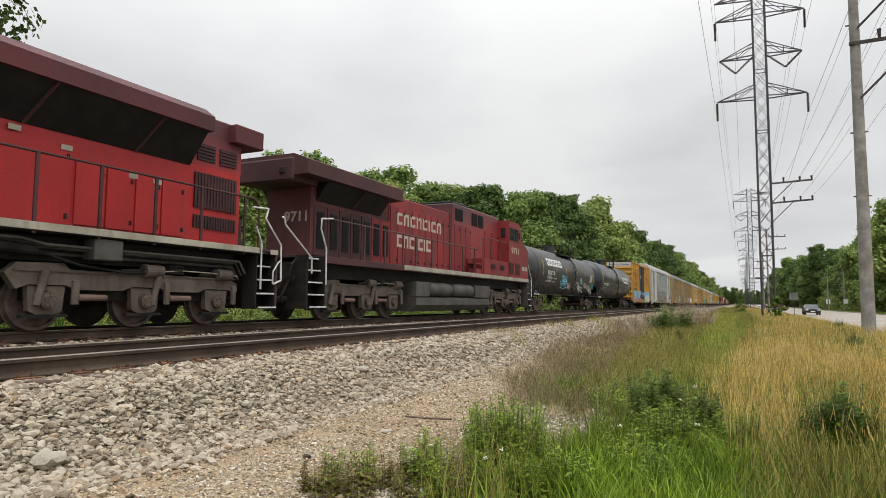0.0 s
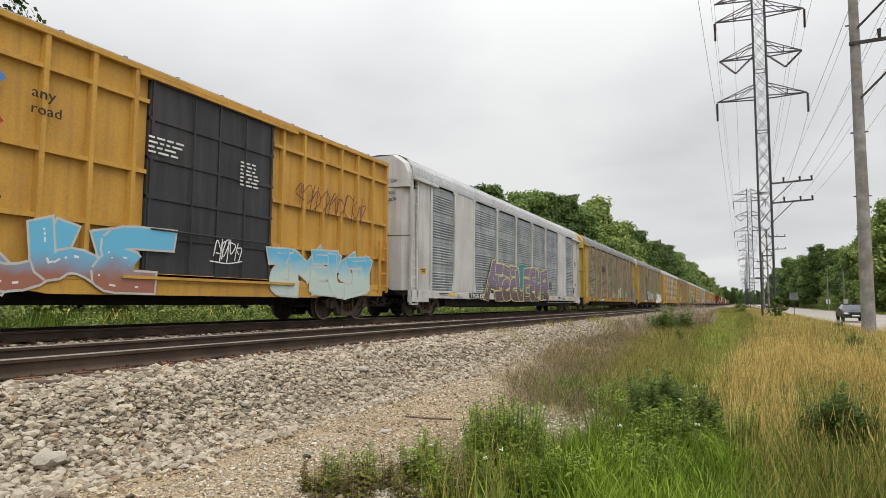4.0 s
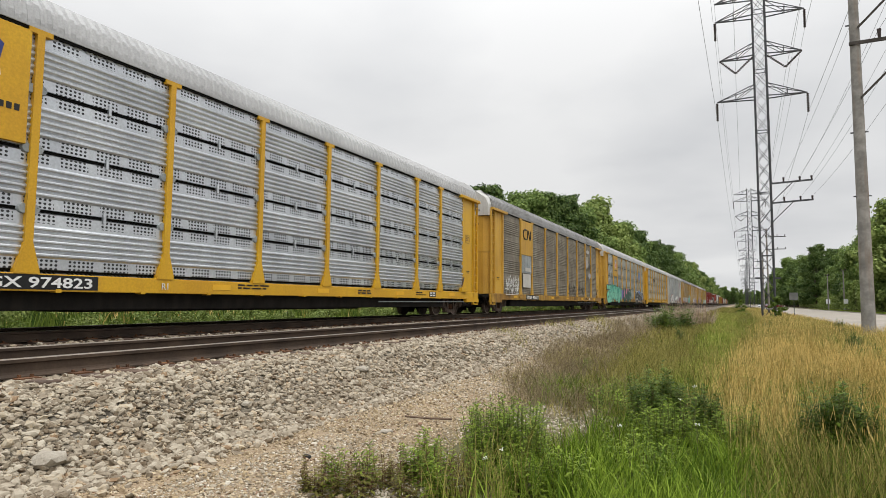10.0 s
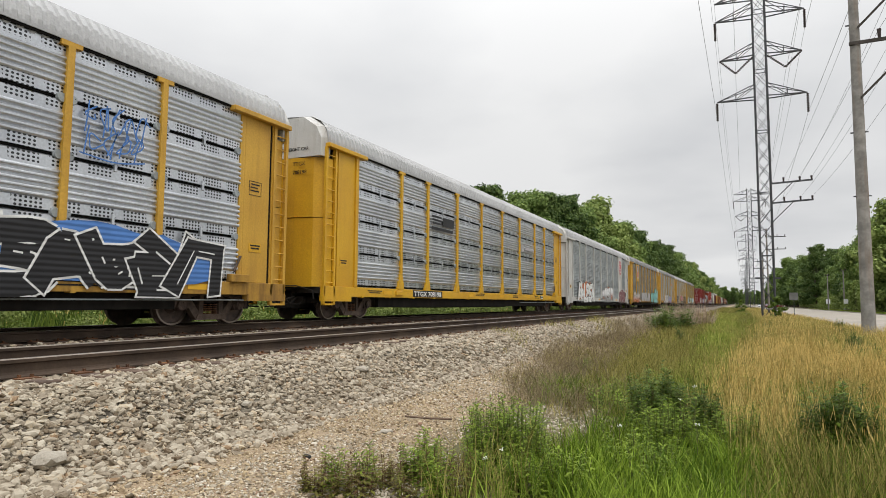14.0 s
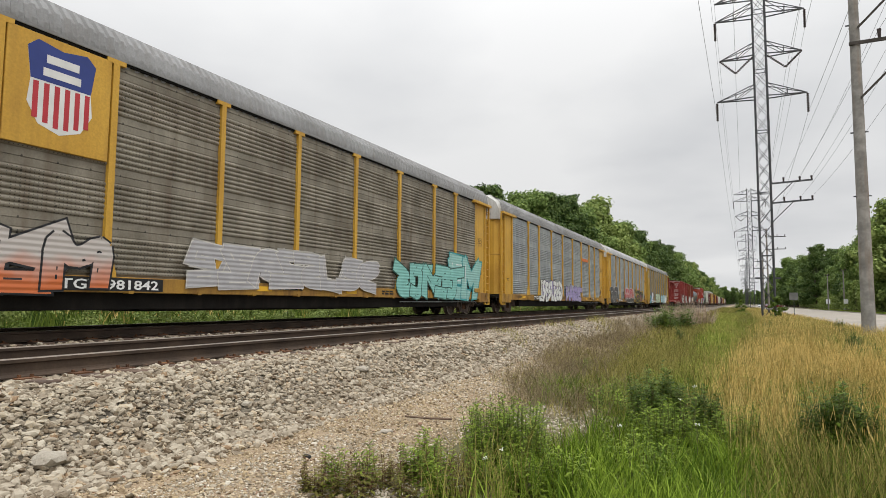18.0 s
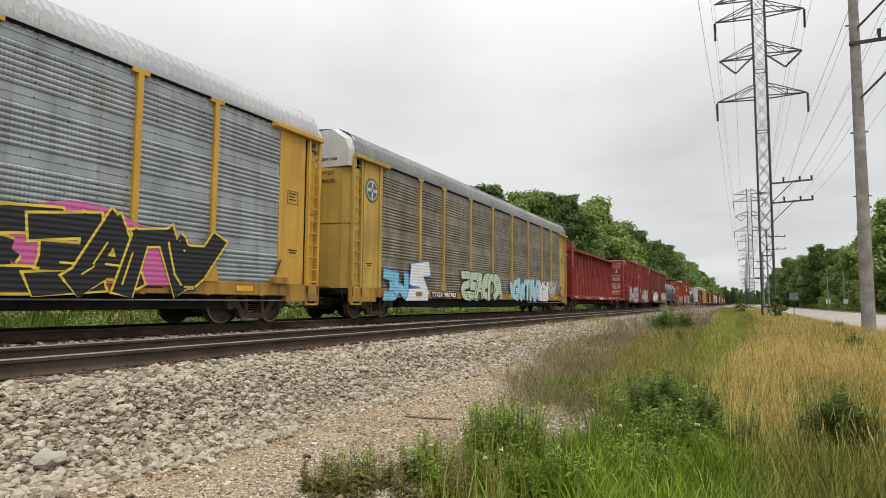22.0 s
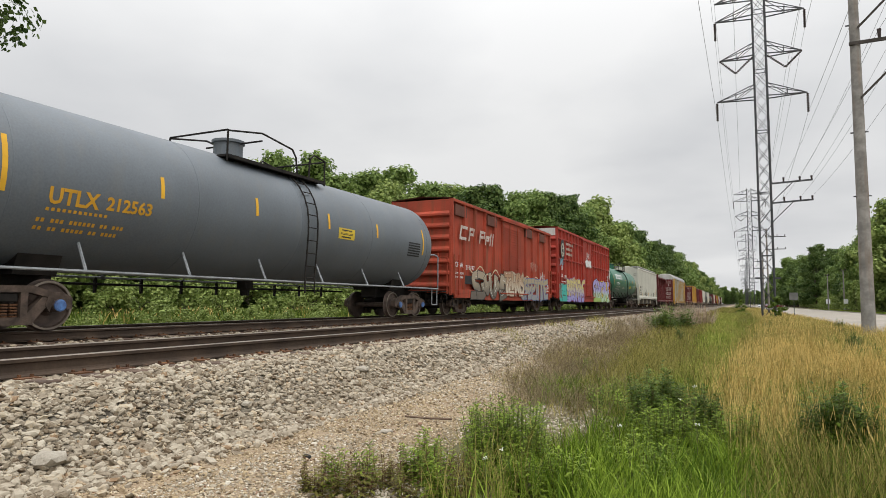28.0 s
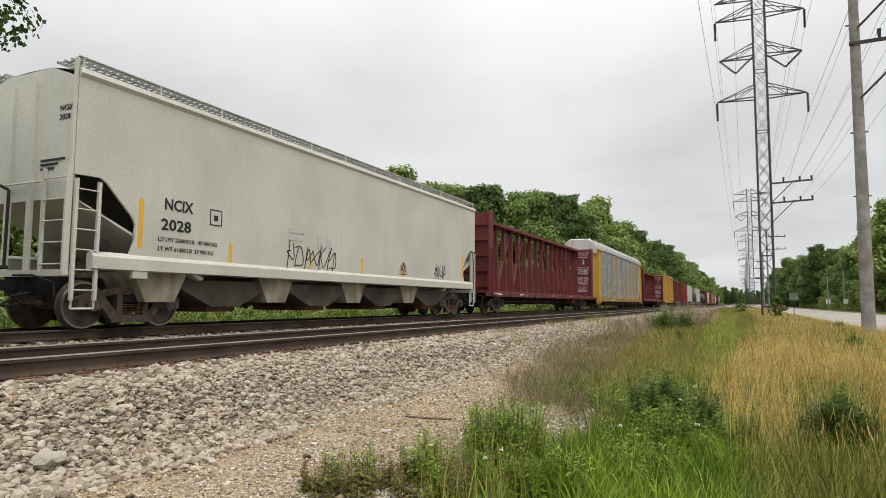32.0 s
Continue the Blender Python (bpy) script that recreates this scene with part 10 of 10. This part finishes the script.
def along(y, table):
    for (a, p), (b, q) in zip(table[:-1], table[1:]):
        if a <= y <= b:
            return p + (q - p) * (y - a) / (b - a)
    return table[-1][1] if y > table[0][0] else table[0][1]


def edge_in(x, y):
    """0 on gravel and dry fringe, 1 well inside the green grass."""
    lim = along(y, GREEN_END) + 0.5 * patch(x * 0.3, y, 3, 0.6)
    return clamp((x - lim + 0.2) / 0.5)


def fringe(x, y):
    """The strip of thin dry growth between gravel and green grass."""
    a, b = along(y, GRAVEL_END) + 0.5 * patch(x * 0.2, y, 6, 0.7), along(y, GREEN_END) + 0.7
    return clamp((x - a) / 0.5) * clamp((b - x) / 0.8)


def bare(x, y):
    """Trodden spots where the soil and stones show."""
    return 1.0 - 0.97 * math.exp(-((x + 1.85) / 0.62) ** 2 - ((y - 7.1) / 0.75) ** 2) - 0.9 * math.exp(-((x + 2.55) / 0.45) ** 2 - ((y - 8.0) / 0.6) ** 2)


def gold_share(x, y):
    left = along(y, [(0, 0.9), (4.6, 0.35), (6, -0.12), (7.5, -0.22), (10.5, -0.38), (14, -0.1), (20, 0.1), (28, 0.3), (60, 1.4), (400, 1.6)]) + 0.5 * patch(x * 0.3, y, 9, 0.7) - 0.15
    g = clamp((x - left) / 0.8) * clamp((y - 5.5) / 1.3) * clamp(1.0 - (y - 11) * 0.05, 0.40)
    g *= 1.0 - math.exp(-((x - 0.76) / 0.36) ** 2 - ((y - 6.25) / 0.75) ** 2)
    return clamp(g * (0.72 + 1.3 * patch(x, y * 0.7, 11, 0.55)))


def lush(x, y):
    """Bright grass in the middle of the near verge."""
    return clamp(1.5 - ((x + 0.70) / 0.85) ** 2 - (max(0.0, y - 5.7) / 1.2) ** 2)


def strip(x, y):
    """A band of fresh grass that runs along beside the golden stand."""
    mid, half = along(y, [(8, -0.75), (11, -0.62), (27, -0.55), (53, -1.2), (120, -1.5)]), 0.30 + 0.014 * y
    return clamp(1.3 - ((x - mid) / half) ** 2) * clamp((y - 8.5) / 1.5) * clamp(0.6 + 1.2 * patch(x, y, 41, 0.5))


def worn(x, y):
    """Half-dry ground between the fringe and the fresh band."""
    return clamp((y - 8.2) / 2.0) * clamp((-0.75 - 0.012 * y - x) / 0.45)


RIGHT = 6.35
tall_spans = [(-3.2, 2.6, 3.6, 8, 1150, 0.58, 0.0042), (-4.2, 4.5, 8, 16, 620, 0.60, 0.0058), (-5.0, RIGHT, 16, 34, 240, 0.52, 0.0090), (-5.2, RIGHT, 34, 80, 80, 0.40, 0.018), (-5.2, RIGHT, 80, 240, 14, 0.34, 0.05)]
blades("golden_grass", *sow([(a, b, c, d, e * 1.10, h * 1.15, w * 0.58) for a, b, c, d, e, h, w in tall_spans + [(2.6, 6.3, 4.0, 8, 400, 0.55, 0.006)]], lambda x, y: edge_in(x, y) * bare(x, y) * gold_share(x, y) * (1 - 0.85 * strip(x, y))), GRASS_GOLD, "tall dry golden grass with seed heads", 0.22, 0.85)
blades("gold_undergrowth", *sow([(a, b, c, d, e * 0.75, h * 0.62, w * 1.25) for a, b, c, d, e, h, w in tall_spans[:4]], lambda x, y: edge_in(x, y) * gold_share(x, y)), GRASS_GREEN, "green leaf blades at the foot of the golden grass", 0.55)
blades("green_grass", *sow([(a, b, c, d, e * 0.7, h * 0.80, w * 1.1) for a, b, c, d, e, h, w in tall_spans + [(-2.4, 6.3, -8, 3.6, 150, 0.45, 0.008), (2.6, 6.3, 3.6, 8, 240, 0.55, 0.007)]], lambda x, y: edge_in(x, y) * bare(x, y) * (1 - 0.75 * worn(x, y)) * clamp((1.0 - gold_share(x, y) * 0.9) * (0.30 + 1.3 * patch(x, y, 5, 0.55)))), GRASS_GREEN, "lush green grass on the verge", 0.55)
blades("lush_grass", *sow([(-2.2, 0.4, 3.8, 7.2, 1100, 0.44, 0.0080)], lambda x, y: lush(x, y) * clamp(0.55 + 1.5 * patch(x, y, 31, 1.3))), GRASS_LUSH, "bright young grass in thick tufts", 0.60)
blades("lush_strip", *sow([(-1.8, 0.6, 8.4, 16, 650, 0.46, 0.0065), (-2.2, 0.8, 16, 34, 260, 0.46, 0.010), (-3.5, 0.8, 34, 90, 60, 0.42, 0.020)], lambda x, y: strip(x, y)), GRASS_FRESH, "band of fresh green grass along the verge", 0.40)
blades("olive_grass", *sow([(a, b, c, d, e * 0.55, h, w) for a, b, c, d, e, h, w in tall_spans], lambda x, y: edge_in(x, y) * bare(x, y) * (1 - lush(x, y)) * clamp(0.45 - 1.1 * patch(x, y, 5, 0.55) + 0.5 * worn(x, y))), GRASS_OLIVE, "olive half-dry grass on the verge", 0.45, 0.35)
blades("dry_fringe_grass", *sow([(-3.6, -0.8, 5.0, 8, 700, 0.17, 0.0045), (-4.8, -1.4, 8, 14, 800, 0.33, 0.0050), (-5.5, -2.2, 14, 26, 380, 0.40, 0.0075), (-5.6, -2.6, 26, 44, 130, 0.52, 0.014)], lambda x, y: fringe(x, y) * bare(x, y) * clamp(0.50 + 1.5 * patch(x, y, 8, 0.9))), GRASS_DRY, "thin grey-brown dry grass along the gravel", 0.65, 0.75)
blades("fringe_green", *sow([(-4.8, -1.2, 5.5, 14, 300, 0.22, 0.006), (-5.5, -2.2, 14, 30, 170, 0.30, 0.010)], lambda x, y: fringe(x, y) * clamp(0.4 + 1.6 * patch(x, y, 23, 0.7))), GRASS_OLIVE, "sparse green shoots in the dry fringe", 0.8)
blades("olive_foreground", *sow([(-0.1, 2.3, 4.3, 6.6, 750, 0.52, 0.0055)], lambda x, y: clamp((x + 0.1) / 0.6) * (1.0 - 0.9 * math.exp(-((x - 0.76) / 0.36) ** 2 - ((y - 6.4) / 0.6) ** 2))), GRASS_OLIVE, "olive and straw grass with seed heads", 0.35, 0.35)
blades("leaning_tuft", *sow([(-3.2, -1.6, 8.6, 11.6, 700, 0.46, 0.0075)], lambda x, y: math.exp(-(((x + 2.45) / 0.36) ** 2 + ((y - 9.9) / 0.7) ** 2))), GRASS_GREEN, "arching green tuft beside the gravel", 0.9)
blades("short_turf", *sow([(-2.4, 6.3, -8, 3.6, 300, 0.22, 0.009), (2.6, 6.3, 3.6, 8, 300, 0.24, 0.009), (-2.9, 2.6, 3.6, 8, 500, 0.20, 0.008), (-3.8, 4.5, 8, 18, 260, 0.22, 0.010), (-5.0, RIGHT, 18, 50, 70, 0.28, 0.028)], lambda x, y: edge_in(x, y) * bare(x, y) * (0.9 - 0.6 * worn(x, y))), GRASS_GREEN, "short green turf between the tall grass", 0.7)
blades("ballast_tuft", *sow([(-6.0, -4.7, 13.6, 16.2, 420, 0.26, 0.007), (-5.8, -4.9, 20, 30, 120, 0.40, 0.012), (-5.0, -3.4, 6.4, 7.4, 160, 0.08, 0.005)], lambda x, y: clamp(0.15 + 1.6 * patch(x, y, 14, 0.8))), GRASS_OLIVE, "grass tufts growing in the ballast", 0.7)
# rank growth behind the far track
back = [(-20, -15.4, -4, 40, 110, 0.34, 0.024), (-32, -20, 0, 60, 22, 0.9, 0.05), (-20, -15.4, 40, 110, 22, 0.8, 0.05)]
blades("trackside_grass", *sow(back, lambda x, y: clamp(0.75 + patch(x, y, 17, 0.3))), GRASS_BACK, "rank green grass behind the tracks", 0.4)
blades("trackside_dry_grass", *sow([(a, b, c, d, e * 0.16, h, w) for a, b, c, d, e, h, w in back], lambda x, y: clamp(0.3 - 1.4 * patch(x, y, 17, 0.3))), GRASS_GOLD, "pale dry grass behind the tracks", 0.4, 0.5)
blades("far_verge_grass", *sow([(19.3, 24, 70, 220, 14, 0.35, 0.08)], lambda x, y: 0.9), GRASS_GREEN, "mown grass strip across the road", 0.5)


def weed(name, stems, tall, spread, leaf, material, seed, label, per=30, stalk=None, thick=0.006, wide=0.17, even=0.35):
    """Leafy weed: stalks with leaves set in a spiral up their length, long below and short at the tip; each leaf folded along its midrib."""
    rnd, rng = random.Random(seed), np.random.default_rng(seed)
    t = thing(name, 0, 0, 0, label, "weed", "weeds on the verge")
    bm = bmesh.new()
    cos, tris, base = [], [], 0
    one = np.array([(0, 1, 4), (1, 2, 4), (0, 4, 3), (3, 4, 2)])
    for k in range(stems):
        a, r = rnd.uniform(0, 6.283), spread * math.sqrt(rnd.random())
        foot = Vector((r * 0.6 * math.cos(a), r * 0.6 * math.sin(a), -0.03))
        tip = Vector((r * math.cos(a), r * math.sin(a), tall * rnd.uniform(even, 1.05)))
        tube(bm, foot, tip, thick, thick / 2, 5, cap=False)
        n = per
        f = (np.linspace(0.10, 1.0, n) + rng.uniform(-0.02, 0.02, n))[:, None]
        p = np.array(foot) * (1 - f) + np.array(tip) * f
        an = np.arange(n) * 2.4 + rng.uniform(-0.3, 0.3, n) + k
        d = np.stack([np.cos(an), np.sin(an), 0.10 + 0.55 * f[:, 0] ** 3 + rng.uniform(-0.3, 0.3, n)], -1)
        d /= np.linalg.norm(d, axis=1, keepdims=True)
        sz = leaf * rng.uniform(0.7, 1.2, (n, 1)) * (1.15 - 0.55 * f)
        sd = np.stack([-np.sin(an), np.cos(an), np.zeros(n)], -1)
        up = np.cross(d, sd) * -1.0
        droop = np.array([0, 0, -1.0])
        mid = p + d * sz * 0.5
        q = np.stack([p, mid + sd * sz * wide + up * sz * 0.06, p + d * sz + droop * sz * 0.22, mid - sd * sz * wide + up * sz * 0.06, mid], 1)
        cos.append(q.reshape(-1, 3)); tris.append((one[None] + (np.arange(n) * 5)[:, None, None]).reshape(-1, 3) + base); base += n * 5
    tagged(part("stem", bm, stalk or STALK, t, "thin upright stems"), kind="stuff")
    tagged(share("foliage", mesh_of("weed_leaves", np.concatenate(cos), np.concatenate(tris), material), t, None, "narrow leaves up the stems"), kind="stuff")
    return t


W = [weed("leafy_weed", 34, 0.52, 0.26, 0.085, WEED_LEAF, 3, "bushy light green weed with narrow leaves", 40, None, 0.004, 0.17, 0.5),
     weed("leafy_weed", 22, 0.84, 0.24, 0.140, WEED_DARK, 4, "tall dark green weed with dense leaves", 50, None, 0.005, 0.17, 0.6),
     weed("leafy_weed", 9, 0.33, 0.20, 0.075, WEED_RED, 5, "slender reddish weed on bare ground", 30, STALK_RED, 0.003, 0.19, 0.4),
     weed("leafy_weed", 22, 0.36, 0.28, 0.090, WEED_LEAF, 6, "low spreading green weed", 28, None, 0.004, 0.19, 0.4),
     weed("leafy_weed", 7, 0.40, 0.14, 0.095, WEED_LEAF, 8, "single upright green weed on bare ground", 36, STALK_RED, 0.0035, 0.18, 0.55)]
at = {0: [(-1.95, 5.15), (-1.75, 5.35), (-2.08, 5.42), (-1.60, 5.10), (-1.85, 5.60), (-0.62, 6.2), (-0.75, 6.5), (0.2, 9.2), (3.6, 27.0), (2.9, 26.0), (2.0, 14.6), (2.4, 15.4), (-0.05, 6.6)],
      1: [(-0.86, 7.0), (-0.66, 7.2), (-0.76, 7.45), (-0.46, 7.30), (-0.98, 7.35), (-0.30, 7.05), (0.66, 6.75), (0.84, 6.9), (0.74, 7.05), (0.95, 6.75), (2.3, 13.4), (2.9, 18.0), (2.2, 17.0), (2.55, 17.6), (-1.9, 24.0), (1.2, 34.0), (4.4, 36.0), (2.9, 21.0), (3.2, 22.0), (3.8, 30.0), (4.2, 31.0)],
      2: [(-2.37, 4.6), (-2.52, 4.35), (-2.62, 4.05), (-2.25, 5.0), (-2.72, 4.25), (-2.3, 4.25), (-2.85, 3.95), (-1.5, 6.6), (-2.45, 4.85), (-1.95, 4.45), (-2.1, 4.7), (-1.6, 6.3), (-2.62, 4.62), (-3.0, 4.05), (-1.2, 8.2), (-1.5, 8.6), (-2.0, 8.5), (-2.3, 11.5)],
      3: [(-1.2, 4.75), (-0.7, 5.2), (-1.55, 4.65), (-1.75, 4.85), (-0.85, 5.75), (-1.6, 9.6), (-1.3, 11.0), (-2.9, 13.0), (-0.25, 6.1), (-0.6, 5.6), (-0.4, 6.45), (-1.05, 7.9), (-1.4, 8.3), (-1.75, 8.9)],
      4: [(-2.25, 4.55), (-2.45, 4.6), (-2.1, 4.35), (-2.7, 4.4), (-2.35, 4.95), (-2.55, 5.05), (-1.9, 4.6), (-2.02, 4.9), (-1.4, 6.9), (-2.9, 4.15)]}
rnd = random.Random(5)
for k, spots in at.items():
    for i, (x, y) in enumerate(spots):
        s = rnd.uniform(0.8, 1.12)
        m = pose(x, y, lie(x, y), 0, 0, rnd.uniform(0, 360)) @ Matrix.Diagonal((s, s, s, 1))
        if i == 0:
            W[k].matrix_basis = m
        else:
            copy_thing(W[k], m)
TWIG = leafy("dry_brown_twigs", (0.260, 0.190, 0.130), (0.520, 0.410, 0.310), 0.8)
BROAD = weed("broadleaf_bush", 44, 1.20, 0.8, 0.30, WEED_DARK, 9, "broad-leaved green bush beside the ballast", 26)
BROAD["category"] = "bush"
BROAD.matrix_basis = pose(-3.2, 31.0, 0.1)
copy_thing(BROAD, pose(-2.6, 33.5, 0.1, 0, 0, 120))
copy_thing(BROAD, pose(-3.7, 36.0, 0.1, 0, 0, 40) @ Matrix.Diagonal((0.8, 0.8, 0.8, 1)))
DRYB = weed("dry_shrub", 110, 1.45, 1.15, 0.12, TWIG, 10, "bare brown dry shrub at the trackside", 26, TWIG, 0.010)
DRYB["category"] = "bush"
DRYB.matrix_basis = pose(-3.0, 41.0, 0.1)
copy_thing(DRYB, pose(-2.2, 44.0, 0.1, 0, 0, 80))
copy_thing(DRYB, pose(-3.9, 46.0, 0.1, 0, 0, 160))
CEDAR = tree("small_cedar", 2.1, 0.85, WEED_DARK, 51, "small dark green cedar bush by the pylon", trunk=0.05, clumps=34, per=2600, size=0.11, base=0.0)
CEDAR["category"], CEDAR["group"] = "bush", "bushes by the pylon"
CEDAR.matrix_basis = pose(3.42, 69.0, -0.05)
copy_thing(CEDAR, pose(0.4, 118.0, 0.0, 0, 0, 70))
copy_thing(UNDER, pose(25.6, 178.0, 0.0, 0, 0, 30) @ Matrix.Diagonal((1.3, 1.3, 2.3, 1)))

ROCK = mat("pale_limestone_rock", (0.38, 0.345, 0.285), (0.24, 0.21, 0.165), 0.9, 0, 9, 60, 0.4)
# ---- single rocks and litter on the gravel -----------------------------------------------
for x, y, r, sq in ((-5.05, 7.95, 0.11, 0.5), (-4.72, 3.12, 0.11, 0.6), (-3.5, 4.65, 0.03, 0.9), (-3.42, 5.9, 0.055, 0.5), (-4.9, 5.4, 0.06, 0.5)):
    bm = bmesh.new()
    bmesh.ops.create_icosphere(bm, subdivisions=2, radius=1)
    for q in bm.verts:
        q.co *= 1 + 0.35 * noise.noise(q.co * 1.3 + Vector((x * 9, y * 7, 0)))
        q.co = Vector((q.co.x * r * 1.35, q.co.y * r, q.co.z * r * sq))
    ob = part("rock", bm, ROCK if r > 0.05 else BLACK, None)
    ob.matrix_basis = pose(x, y, lie(x, y) + r * sq * 0.5, 0, 0, x * 50)
    tagged(ob, "single pale angular rock lying on the gravel" if r > 0.05 else "small black lump lying on the gravel", "rock", "loose rocks")
bm = bmesh.new()
pipe(bm, [(-3.55, 6.55, 0.12), (-3.3, 6.65, 0.10), (-3.05, 6.78, 0.09)], 0.012)
tagged(part("stick", bm, TIE, None), "dark weathered stick lying on the path", "stick")

# small white flower heads in the grass
for k, (x, y, z) in enumerate(((-1.66, 4.62, 0.33), (-0.42, 6.9, 0.62), (-0.35, 5.9, 0.42), (-1.0, 5.9, 0.36), (-0.52, 6.4, 0.55), (-1.75, 4.5, 0.28))):
    rnd = random.Random(k)
    t = thing("white_flower", x, y, lie(x, y), "small white flower cluster on a thin stem", "flower", "flowers in the grass")
    part("stem", tube(bmesh.new(), (0, 0, -0.02), (0, 0, z), 0.004, 0.003, 5), STALK, t)
    bm = bmesh.new()
    for q in range(9):
        a, r = rnd.uniform(0, 6.28), rnd.uniform(0, 0.022)
        bmesh.ops.create_icosphere(bm, subdivisions=1, radius=0.005, matrix=Matrix.Translation((r * math.cos(a), r * math.sin(a), z + rnd.uniform(-0.008, 0.012))))
    part("flower_head", bm, FLOWER, t, "cluster of tiny white blossoms")

# low leafy growth along the far side of the tracks
rnd = random.Random(77)
for k in range(64):
    s = rnd.uniform(0.22, 0.42)
    copy_thing(UNDER, pose(rnd.uniform(-19.5, -15.6), -2 + k * 0.85 + rnd.uniform(-0.5, 0.5), 0.15, 0, 0, rnd.uniform(0, 360)) @ Matrix.Diagonal((s * 1.2, s * 1.2, s, 1)))


# ---- movement --------------------------------------------------------------------------------
def motions():
    for car, u in ROLLING:
        walk(car, [(s, pose(FAR_TRACK, u - SPEED * s, RAIL)) for s in (0.0, 8.0, 16.0, 24.0, 32.0)])
    drive = [(0.0, 98.0), (2.0, 81.2), (3.5, 69.0), (5.5, 51.3), (8.0, 28.0), (12.0, -10.0), (32.0, -200.0)]
    walk(ONCOMING, [(s, pose(8.9, y, 0.02)) for s, y in drive])
    first = {}
    for w, y, r in WHEELSETS:
        if (y, r) not in first:
            turn = math.degrees(SPEED / r) / FPS
            walk(w, [(k / FPS, pose(0, y, r, k * turn)) for k in range(32 * FPS + 1)])
            first[y, r] = w.animation_data
        else:
            w.rotation_mode = "QUATERNION"
            keys = w.animation_data_create()
            keys.action = first[y, r].action
            keys.action_slot = first[y, r].action_slot


motions()
